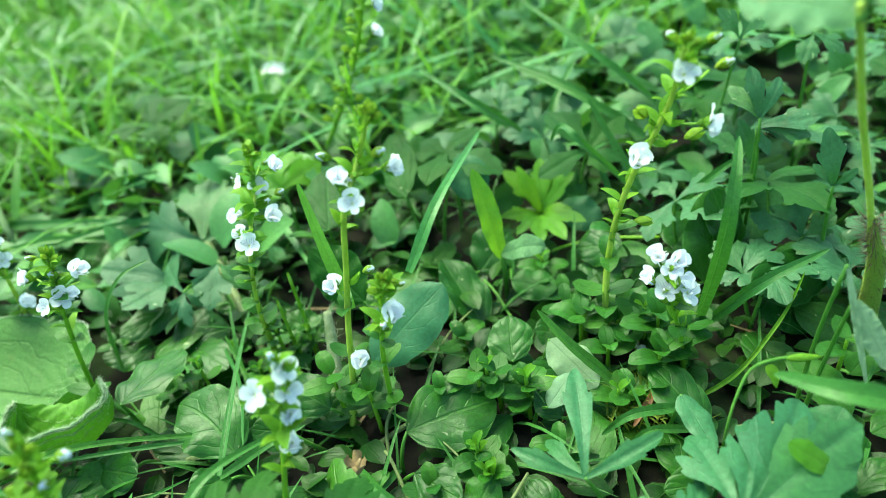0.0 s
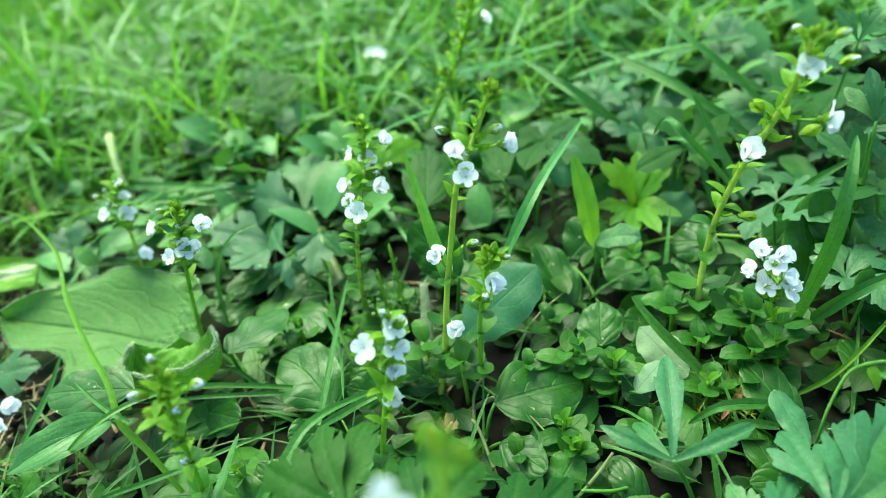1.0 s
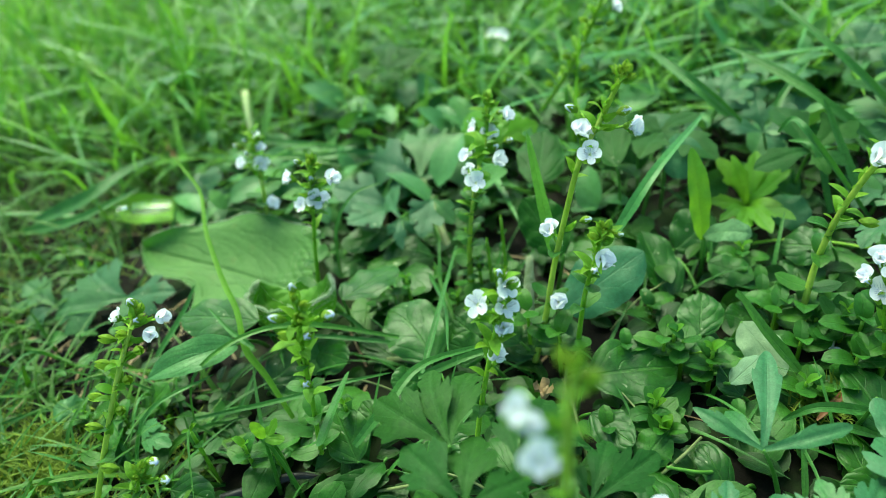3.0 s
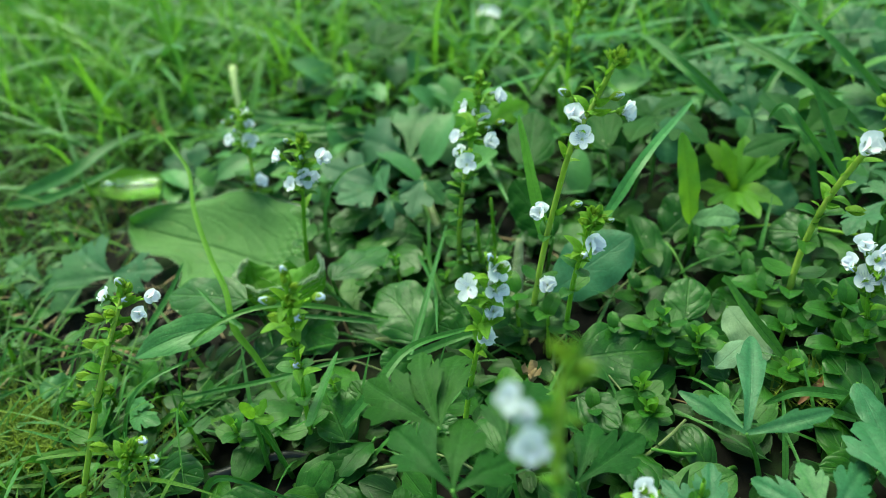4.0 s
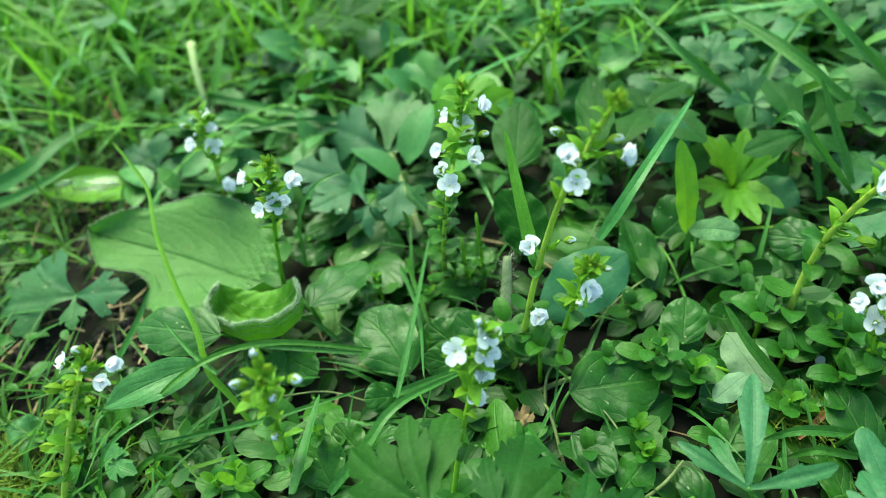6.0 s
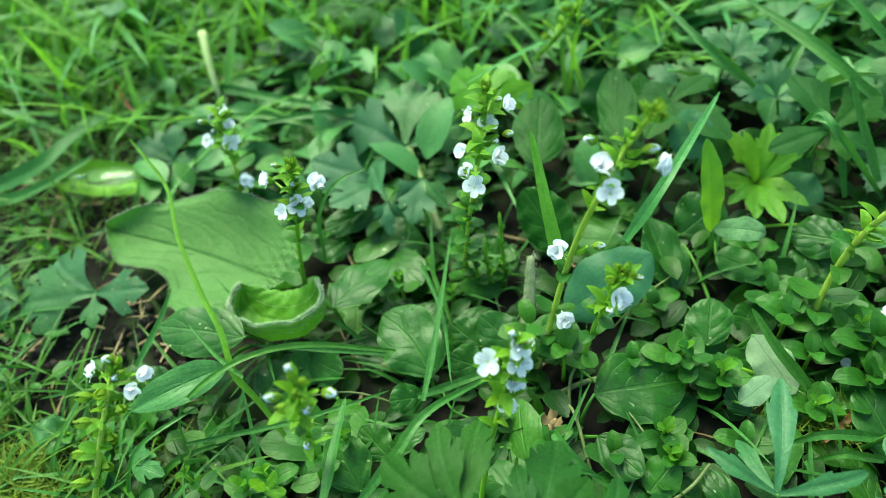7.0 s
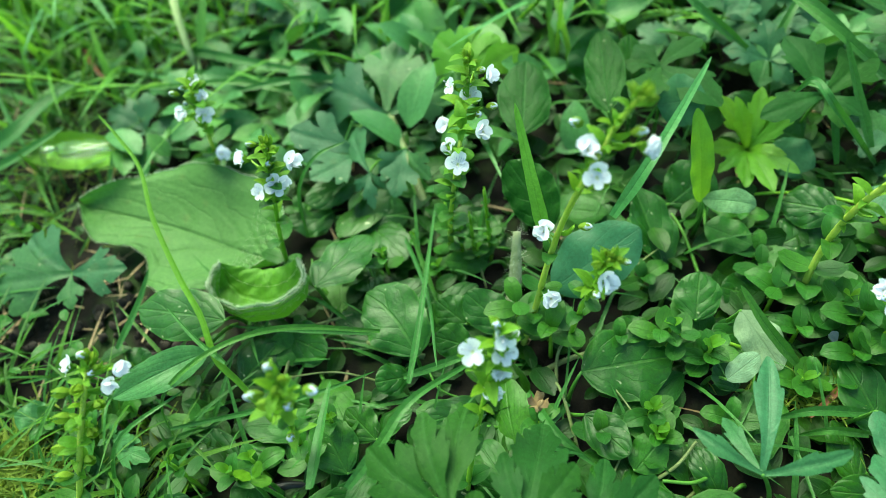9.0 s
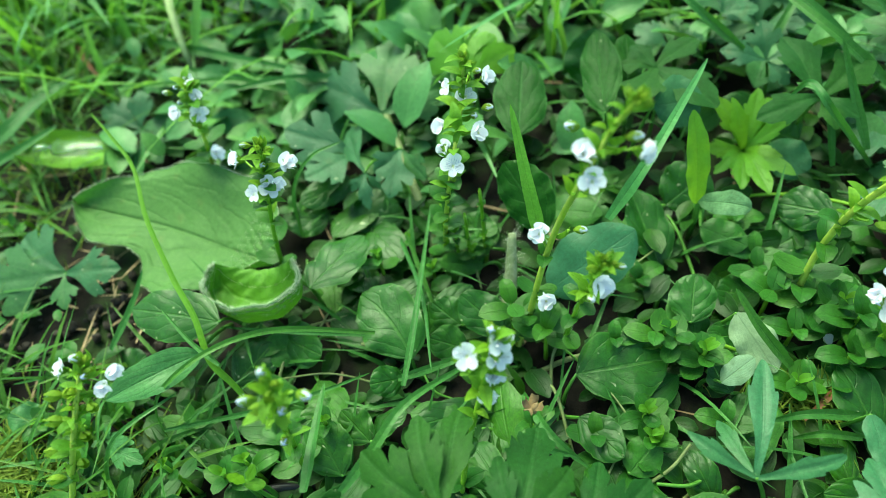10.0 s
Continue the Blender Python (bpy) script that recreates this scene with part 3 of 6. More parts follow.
def shoot(at, tall=0.008, size=1.0, lean=(0, 0), pairs=3, spin=0.0, material=None):
    """A small creeping speedwell shoot: a stem with crossed pairs of round leaves."""
    at = arr(at)
    foot = arr((at[0] - lean[0], at[1] - lean[1], 0.0))
    line = bow(foot, at, (0, 0, 0.001), 10)
    ob = root("speedwell_shoot", foot, "leafy speedwell shoot with small rounded bright leaves", "plant", "speedwell shoots")
    part("stem", tube(line, np.linspace(0.0007, 0.0005, 10), 6), STALK, ob, at=foot)
    for k in range(pairs):
        p = line[-1 - min(8, 2 * (pairs - 1 - k))] - foot
        for half_turn in (0, 180):
            grow = size * (1.15 - 0.28 * k)
            piece("leaf", RND.choice(YOUNG_LEAVES if k == pairs - 1 and pairs > 2 else SPEEDWELL_LEAVES), ob, pose(*p, 0, -14 - 18 * k + jig(8), spin + 90 * k + half_turn + jig(10)) @ Matrix.Scale(grow, 4))
    return ob


# ---- ground ----
def ground_material():
    m, nt, tc, out = fresh("turf_and_shaded_soil")
    broad = grain(nt, tc.outputs["Object"], 45.0, 4.0)
    mid = grain(nt, tc.outputs["Object"], 260.0, 4.0)
    fine = grain(nt, tc.outputs["Object"], 1500.0, 3.0)
    # soil far darker than the crumbs: shade between the plants is in this colour
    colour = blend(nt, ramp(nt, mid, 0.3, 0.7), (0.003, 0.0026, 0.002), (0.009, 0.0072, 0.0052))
    colour = blend(nt, ramp(nt, broad, 0.48, 0.64, 0.0, 0.6), colour, (0.02, 0.045, 0.008))
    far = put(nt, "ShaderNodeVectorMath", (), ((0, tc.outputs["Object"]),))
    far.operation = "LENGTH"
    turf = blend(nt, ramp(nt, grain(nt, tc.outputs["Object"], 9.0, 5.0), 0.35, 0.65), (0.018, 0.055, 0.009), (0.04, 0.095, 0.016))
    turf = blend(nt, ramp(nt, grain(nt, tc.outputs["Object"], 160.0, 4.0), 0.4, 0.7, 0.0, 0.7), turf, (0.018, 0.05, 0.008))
    # the shade-dark soil stays near the weeds; farther out plain turf green
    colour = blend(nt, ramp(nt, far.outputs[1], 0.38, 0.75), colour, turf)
    colour = blend(nt, ramp(nt, fine, 0.55, 0.8, 0.0, 0.4), colour, (0.02, 0.018, 0.009))
    height = calc(nt, "ADD", mid, calc(nt, "MULTIPLY", fine, 0.4))
    lit = blend(nt, 0.0, (0, 0, 0), (0, 0, 0))
    leafy(nt, out, colour, lit, calc(nt, "ADD", 0.75, calc(nt, "MULTIPLY", fine, 0.15)), 0.0, height, 1.0, 0.15)
    return m


def ground_lift(x, y):
    return 0.0012 * np.sin(90 * x + 1.3) * np.sin(75 * y) + 0.0008 * np.sin(210 * x + 80 * y) - 0.001


steps = np.concatenate((-np.geomspace(60, 0.62, 24), np.linspace(-0.6, 0.6, 121), np.geomspace(0.62, 60, 24)))
gx, gy = np.meshgrid(steps - 0.08, steps + 0.2, indexing="ij")
gz = np.where(np.hypot(gx + 0.08, gy - 0.2) < 0.9, ground_lift(gx, gy), -0.001)
ground_geo = (np.stack((gx, gy, gz), -1).reshape(-1, 3), grid(len(steps), len(steps))[:, ::-1], np.stack((gx, gy), -1).reshape(-1, 2))
thing("ground", ground_geo, ground_material(), "damp soil under turf and low weeds, coloured near-black for shaded gaps", "ground", kind="structure", at=(0, 0, 0))

RNG = np.random.default_rng(5)


def field(base, heading, long, wide, lean, droop, rows=6, fold=0.3, up_turn=0.0):
    """Many grass blades at once: lean is the slope of each blade's start, droop how far it bends over."""
    n = len(base)
    u = np.linspace(0, 1, rows)[None, :]
    d = np.stack((np.cos(heading), np.sin(heading)), -1)
    side = np.stack((-np.sin(heading + up_turn), np.cos(heading + up_turn)), -1)
    out = (long * lean)[:, None] * u + (long * droop)[:, None] * u ** 2.2
    high = long[:, None] * (u * np.cos(np.minimum(lean, 1.3))[:, None] - (0.55 * droop)[:, None] * u ** 2.4)
    w = wide[:, None] * 0.5 * np.minimum(1, 0.6 + 2 * u) * np.clip(1.0 - u, 0, 1) ** 0.45 + 0.00004
    mid = np.concatenate((base[:, None, :2] + d[:, None] * out[..., None], base[:, None, 2:] + high[..., None]), -1)
    verts = np.zeros((n, rows, 3, 3))
    for k, v in enumerate((-1, 0, 1)):
        verts[:, :, k, :2] = mid[..., :2] + side[:, None] * (v * w)[..., None]
        verts[:, :, k, 2] = mid[..., 2] + fold * abs(v) * w
    verts[..., 2] = np.maximum(verts[..., 2], 0.0002)
    faces = (grid(rows, 3)[None] + (np.arange(n) * rows * 3)[:, None, None]).reshape(-1, 4)
    uv = np.zeros((n, rows, 3, 2))
    uv[..., 0], uv[..., 1] = u[..., None], np.array((0, 0.5, 1))
    return verts.reshape(-1, 3), faces, uv.reshape(-1, 2)


def fade(x, y, x0, x1, y0, y1, soft=0.06):
    """One inside a stretch of ground, thinning out towards its edges."""
    return np.clip(np.minimum(np.minimum(x - x0, x1 - x), np.minimum(y - y0, y1 - y)) / soft, 0, 1)


def scatter(n, x0, x1, y0, y1, keep):
    p = np.stack((RNG.uniform(x0, x1, n), RNG.uniform(y0, y1, n)), -1)
    p = p[keep(p[:, 0], p[:, 1]) > RNG.random(n)]
    return np.concatenate((p, np.maximum(0, ground_lift(p[:, :1], p[:, 1:]))), -1)


def patches(x, y, a=18.0, b=23.0):
    return 0.5 + 0.25 * np.sin(a * x + 2.0 * np.sin(b * y)) + 0.25 * np.sin(b * y + 1.7 * np.sin(a * x + 1))


def lawn_share(x, y):
    """How thickly the turf stands: thin among the weeds, full behind them and beside them."""
    edge = 0.245 + 0.02 * np.sin(14 * x) - 0.9 * np.clip(-0.17 - x, 0, 0.1) + 0.35 * np.clip(x - 0.0, 0, 0.25)
    clear = 1 - np.exp(-(((x + 0.209) / 0.014) ** 2 + ((y - 0.228) / 0.026) ** 2) ** 2)
    return np.clip((y - edge) / 0.06, 0, 1) * (0.55 + 0.45 * patches(x, y)) * clear * np.clip(2.2 - np.hypot(x + 0.1, y - 0.35) / 0.35, 0, 1)


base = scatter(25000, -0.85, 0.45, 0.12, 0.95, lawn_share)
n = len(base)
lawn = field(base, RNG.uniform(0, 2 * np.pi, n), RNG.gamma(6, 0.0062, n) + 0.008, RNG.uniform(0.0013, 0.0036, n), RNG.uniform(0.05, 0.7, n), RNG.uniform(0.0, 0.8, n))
thing("lawn_grass", lawn, LAWN, "tangled lawn grass behind the weeds, sunlight put into its bright green", "grass", kind="stuff", at=(0, 0, 0))

base = scatter(9000, -0.85, 0.45, 0.12, 0.95, lawn_share)
n = len(base)
flat = field(base, RNG.uniform(0, 2 * np.pi, n), RNG.uniform(0.02, 0.075, n), RNG.uniform(0.0018, 0.0046, n), RNG.uniform(0.7, 1.25, n), RNG.uniform(0.1, 0.5, n))
thing("lawn_grass", flat, BLUEGRASS, "flattened blades low in the turf", "grass", kind="stuff", at=(0, 0, 0))


base = scatter(1100, -0.5, 0.35, 0.17, 0.62, lambda x, y: lawn_share(x, y) * (y > 0.275 + 0.25 * np.clip(x, 0, 1)))
n = len(base)
thing("lawn_grass", field(base, RNG.uniform(0, 2 * np.pi, n), RNG.uniform(0.045, 0.1, n), RNG.uniform(0.003, 0.0062, n), RNG.uniform(0.5, 1.15, n), RNG.uniform(0.2, 0.7, n), 9), BLUEGRASS, "broad blades arching over the turf, bluish sky sheen in their colour", "grass", kind="stuff", at=(0, 0, 0))


def outer_share(x, y):
    inner = ((x + 0.1) / 0.3) ** 2 + ((y - 0.3) / 0.33) ** 2 < 1 + 0.15 * np.sin(9 * x + 7 * y)
    return np.where(inner, 0, np.clip(1.6 - np.hypot(x + 0.1, y - 0.2) / 0.75, 0, 1) ** 1.5 * (0.6 + 0.4 * patches(x, y, 9, 7)))


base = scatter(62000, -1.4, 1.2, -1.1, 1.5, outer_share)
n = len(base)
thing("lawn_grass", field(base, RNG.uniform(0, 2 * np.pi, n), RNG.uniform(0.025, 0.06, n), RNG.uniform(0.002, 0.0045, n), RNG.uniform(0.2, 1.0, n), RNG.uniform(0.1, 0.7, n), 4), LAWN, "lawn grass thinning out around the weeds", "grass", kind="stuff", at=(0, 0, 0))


def front_share(x, y):
    near = np.clip((-0.125 - x) / 0.03, 0, 1) * np.clip((0.1 - y) / 0.02, 0, 1)
    side = np.clip((-0.215 - x) / 0.03, 0, 1) * 0.8
    return np.maximum(near, side) * (0.3 + 0.7 * patches(x, y, 70, 60))


base = scatter(5400, -0.42, -0.1, -0.02, 0.26, front_share)
n = len(base)
thing("thin_grass", field(base, RNG.uniform(0, 2 * np.pi, n), RNG.uniform(0.01, 0.036, n), RNG.uniform(0.0006, 0.0022, n), RNG.uniform(0.2, 1.1, n), RNG.uniform(0.1, 0.6, n)), TURF, "fine short grass at the edge of bare soil", "grass", kind="stuff", at=(0, 0, 0))


def among(x, y):
    bare = np.exp(-(((x + 0.187) / 0.028) ** 2 + ((y - 0.108) / 0.02) ** 2))
    under = np.exp(-(((x + 0.168) / 0.046) ** 4 + ((y - 0.143) / 0.024) ** 4))
    return np.clip(1 - 1.4 * bare - 1.6 * under, 0, 1) * (0.6 + 0.4 * patches(x, y, 60, 50))


base = scatter(560, -0.26, 0.14, 0.0, 0.24, among)
n = len(base)
thing("thin_grass", field(base, RNG.uniform(0, 2 * np.pi, n), RNG.uniform(0.012, 0.03, n), RNG.uniform(0.0007, 0.0018, n), RNG.uniform(0.4, 1.1, n), RNG.uniform(0.1, 0.6, n)), GRASS, "scattered thin grass between the weeds", "grass", kind="stuff", at=(0, 0, 0))


def moss_share(x, y):
    left = np.clip((-0.13 - x) / 0.02, 0, 1) * np.clip((0.085 - y) / 0.02, 0, 1)
    right = np.exp(-(((x - 0.028) / 0.014) ** 2 + ((y - 0.112) / 0.008) ** 2))
    far = np.clip((-0.2 - x) / 0.03, 0, 1) * np.clip((y - 0.1) / 0.03, 0, 1) * 0.35
    return np.maximum(np.maximum(left * (0.2 + 0.8 * patches(x, y, 90, 110)), right), far * patches(x, y, 40, 60))


base = scatter(26000, -0.32, 0.06, -0.01, 0.24, moss_share)
n = len(base)
thing("moss", field(base, RNG.uniform(0, 2 * np.pi, n), RNG.uniform(0.002, 0.009, n), RNG.uniform(0.0003, 0.0009, n), RNG.uniform(0.2, 1.2, n), RNG.uniform(0, 0.6, n), 4), MOSS, "yellow-green feathery moss on damp soil", "moss", kind="stuff", at=(0, 0, 0))

base = np.stack((RNG.normal(-0.186, 0.009, 900), RNG.normal(0.055, 0.006, 900), RNG.uniform(0.001, 0.007, 900)), -1)
n = len(base)
thing("moss", field(base, RNG.uniform(0, 2 * np.pi, n), RNG.uniform(0.003, 0.009, n), RNG.uniform(0.0004, 0.001, n), RNG.uniform(0.1, 1.0, n), RNG.uniform(0, 0.6, n), 4), MOSS, "yellow-green mound of feathery moss in the turf", "moss", kind="stuff", at=(0, 0, 0))

base = np.stack((RNG.normal(0.031, 0.004, 260), RNG.normal(0.117, 0.003, 260), RNG.uniform(0.003, 0.008, 260)), -1)
n = len(base)
thing("moss", field(base, RNG.uniform(0, 2 * np.pi, n), RNG.uniform(0.003, 0.007, n), RNG.uniform(0.0004, 0.0008, n), RNG.uniform(0.1, 1.2, n), RNG.uniform(0, 0.4, n), 4), MOSS, "yellow-green mound of feathery moss beside a dead blade", "moss", kind="stuff", at=(0, 0, 0))

base = scatter(130, -0.3, 0.12, 0.0, 0.3, among)
n = len(base)
thing("dry_straw", field(base, RNG.uniform(0, 2 * np.pi, n), RNG.uniform(0.006, 0.017, n), RNG.uniform(0.0005, 0.0014, n), RNG.uniform(1.0, 1.4, n), RNG.uniform(0, 0.3, n)), STRAW, "bits of dry brown straw on the soil", "litter", kind="stuff", at=(0, 0, 0))


base = np.stack((RNG.normal(-0.19, 0.022, 55), RNG.normal(0.11, 0.016, 55), RNG.uniform(0.0, 0.002, 55)), -1)
n = len(base)
thing("dry_straw", field(base, RNG.uniform(0, 2 * np.pi, n), RNG.uniform(0.003, 0.013, n), RNG.uniform(0.0004, 0.0013, n), RNG.uniform(1.1, 1.45, n), RNG.uniform(0, 0.3, n)), STRAW, "broken straw and crumbs on the bare soil", "litter", kind="stuff", at=(0, 0, 0))


def leaf_cover(points, size, high, material, label, tilt=0.7, name="weed_leaves"):
    """Small rounded leaves spread low over the ground."""
    n, rows, cols = len(points), 6, 5
    u, v = np.linspace(0, 1, rows)[:, None], np.linspace(-1, 1, cols)[None, :]
    half = 0.3 * np.sqrt(np.clip(1.01 - (2 * u - 1) ** 2, 0, 1)) * (1.06 - 0.2 * u)
    local = np.stack(np.broadcast_arrays(u + 0 * v, v * half, 0.3 * u * (1 - u) + 0.25 * np.abs(v) * half), -1)
    pieces = np.zeros((n, rows, cols, 3))
    a, b, c = RNG.uniform(0, 2 * np.pi, n), RNG.uniform(-0.25, tilt, n), RNG.normal(0, 0.35, n)
    for k in range(n):
        m = np.array((Matrix.Rotation(a[k], 3, "Z") @ Matrix.Rotation(-b[k], 3, "Y") @ Matrix.Rotation(c[k], 3, "X")))
        pieces[k] = (local * size[k]) @ m.T + points[k] + (0, 0, high[k])
    pieces[..., 2] = np.maximum(pieces[..., 2], 0.0004)
    faces = (grid(rows, cols)[None] + (np.arange(n) * rows * cols)[:, None, None]).reshape(-1, 4)
    uv = np.broadcast_to(np.stack(np.broadcast_arrays(u, (v + 1) / 2), -1), (n, rows, cols, 2))
    return thing(name, (pieces.reshape(-1, 3), faces, uv.reshape(-1, 2)), material, label, "weeds", kind="stuff", at=(0, 0, 0))


def weeds(x, y):
    inside = np.clip((x + 0.19) / 0.03, 0, 1) * np.clip((0.29 - y) / 0.05, 0, 1)
    return inside * among(x, y)


# low leaves in the shade-darkened cover green
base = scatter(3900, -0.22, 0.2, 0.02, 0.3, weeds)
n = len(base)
leaf_cover(base, RNG.uniform(0.004, 0.012, n), RNG.uniform(0.0, 0.006, n) * (1 + 0.8 * (base[:, 1] > 0.16)), COVER, "low layer of small rounded speedwell and selfheal leaves, shade in their colour", 0.35)
base = scatter(1900, -0.2, 0.38, 0.16, 0.5, lambda x, y: fade(x, y, -0.2, 0.38, 0.16, 0.5) * (0.4 + 0.6 * patches(x, y)) * ((np.abs(x - 0.012) > 0.036) | (y > 0.222)))
n = len(base)
leaf_cover(base, RNG.uniform(0.01, 0.024, n), RNG.uniform(0.003, 0.022, n), MILKY, "mixed weed leaves in the shade under the buttercups", 0.9)
base = scatter(1600, -0.66, 0.06, 0.18, 0.86, lambda x, y: fade(x, y, -0.66, 0.06, 0.18, 0.86, 0.1) * patches(x, y, 25, 31) ** 2)
n = len(base)
leaf_cover(base, RNG.uniform(0.006, 0.017, n), RNG.uniform(0.003, 0.024, n), MILKY, "small round weed leaves scattered in the lawn", 0.6)
base = scatter(260, -0.23, -0.08, 0.165, 0.27, lambda x, y: fade(x, y, -0.23, -0.08, 0.165, 0.27, 0.03))
n = len(base)
leaf_cover(base, RNG.uniform(0.008, 0.019, n), RNG.uniform(0.001, 0.012, n), MILKY, "mixed weed leaves low behind the flower spikes", 0.6)
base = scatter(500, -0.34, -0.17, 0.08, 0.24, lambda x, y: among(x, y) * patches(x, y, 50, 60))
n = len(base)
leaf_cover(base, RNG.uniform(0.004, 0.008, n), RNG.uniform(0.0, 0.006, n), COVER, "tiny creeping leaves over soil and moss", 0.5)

# crumbs of soil
for k in range(150):
    x, y, r = RND.uniform(-0.225, -0.15), RND.uniform(0.085, 0.13), RND.uniform(0.0006, 0.0022)
    g = blob((x, y, -0.0004), (jig(0.5), jig(0.5), 1), 2 * r, r, 5, 7)
    thing("soil_crumb", (g[0] + np.random.normal(0, r * 0.1, g[0].shape), *g[1:]), SOIL, "crumb of dark damp soil", "soil", "soil crumbs")


# middling leaves at many heights between the larger ones
for k in range(110):
    x, y = RND.uniform(-0.17, 0.13), RND.uniform(0.05, 0.222)
    if (abs(x + 0.165) < 0.045 and abs(y - 0.12) < 0.055) or (abs(x - 0.012) < 0.032 and abs(y - 0.19) < 0.025):
        continue
    a, long = RND.uniform(0, 6.28), RND.uniform(0.011, 0.023)
    low = RND.uniform(0.002, 0.007)
    tip = (x + long * math.cos(a), y + long * math.sin(a), low + RND.uniform(-0.001, 0.008))
    broad_leaf((x, y, low), tip, long * RND.uniform(0.5, 0.68), up=(jig(0.5), jig(0.5) - 0.2, 1), arch=RND.uniform(0, 0.0025), wave=RND.uniform(0.02, 0.12), fold=RND.uniform(0.1, 0.4), material=RND.choice((OVATE, OVATE, SMALL)), label="middle-sized oval weed leaf low among the others", detail=0.7)


for k in range(75):
    x, y = RND.uniform(-0.13, 0.09), RND.uniform(0.02, 0.1)
    a, long = RND.uniform(0, 6.28), RND.uniform(0.01, 0.02)
    low = RND.uniform(0.001, 0.005)
    broad_leaf((x, y, low), (x + long * math.cos(a), y + long * math.sin(a), low + RND.uniform(0, 0.006)), long * RND.uniform(0.5, 0.66), up=(jig(0.5), jig(0.5) - 0.2, 1), arch=RND.uniform(0, 0.002), fold=RND.uniform(0.1, 0.4), material=RND.choice((OVATE, SHADY, SMALL)), label="oval weed leaf low over the soil", detail=0.7)


# buttercup leaves strewn through the turf behind
PATTERNS = []
for k, (tall, size) in enumerate(((0.016, 0.016), (0.026, 0.02), (0.034, 0.022), (0.022, 0.014))):
    tips = [(size * math.cos(a) * r, size * math.sin(a) * r, tall + RND.uniform(-0.002, 0.005)) for a, r in ((0.2 + jig(0.2), 0.9), (1.5 + jig(0.2), 1.1), (2.8 + jig(0.2), 0.9), (4.2 + jig(0.3), 0.55), (5.3 + jig(0.3), 0.55))[: 5 - k % 2]]
    PATTERNS.append(buttercup_leaf((0, 0, tall), tips, width=0.66, up=(0, -0.15, 1), foot=(0.004, 0.003, 0.0), material=(CROW, CROW, SOFT, CROW)[k], label="buttercup leaf among the turf behind", group="buttercup leaves in the turf", outline=LOBE if k % 2 else FINGER))
spots = [(RND.uniform(-0.06, 0.34), RND.uniform(0.21, 0.46)) for _ in range(58)] + [(RND.uniform(-0.5, 0.0), RND.uniform(0.26, 0.7)) for _ in range(34)] + [(RND.uniform(0.05, 0.17), RND.uniform(0.14, 0.25)) for _ in range(26)]
for k, (x, y) in enumerate(spots):
    at = pose(x, y, 0, jig(10) + 6, jig(12), RND.uniform(0, 360))
    if k < len(PATTERNS):
        PATTERNS[k].matrix_basis = at
    else:
        copy_thing(PATTERNS[k % len(PATTERNS)], at)


# broader blades and small leaves at the thin turf's edge
for k in range(46):
    x, y, a, long = RND.uniform(-0.27, -0.12), RND.uniform(0.02, 0.1), RND.uniform(0, 6.28), RND.uniform(0.02, 0.045)
    rise = RND.uniform(0.2, 0.8) * long
    d = arr((math.cos(a), math.sin(a), 0))
    foot = arr((x, y, 0.0))
    grass_blade([foot, foot + d * long * 0.35 + arr((0, 0, rise * 0.8)), foot + d * long * 0.9 + arr((0, 0, rise * RND.uniform(0.4, 1.1)))], RND.uniform(0.0011, 0.0025), twist=jig(0.8), n=12)
base = scatter(170, -0.27, -0.1, 0.0, 0.105, lambda x, y: patches(x, y, 55, 75))
n = len(base)
leaf_cover(base, RNG.uniform(0.004, 0.01, n), RNG.uniform(0.0, 0.011, n), SMALL, "small clover-like leaves in the thin turf", 0.6)


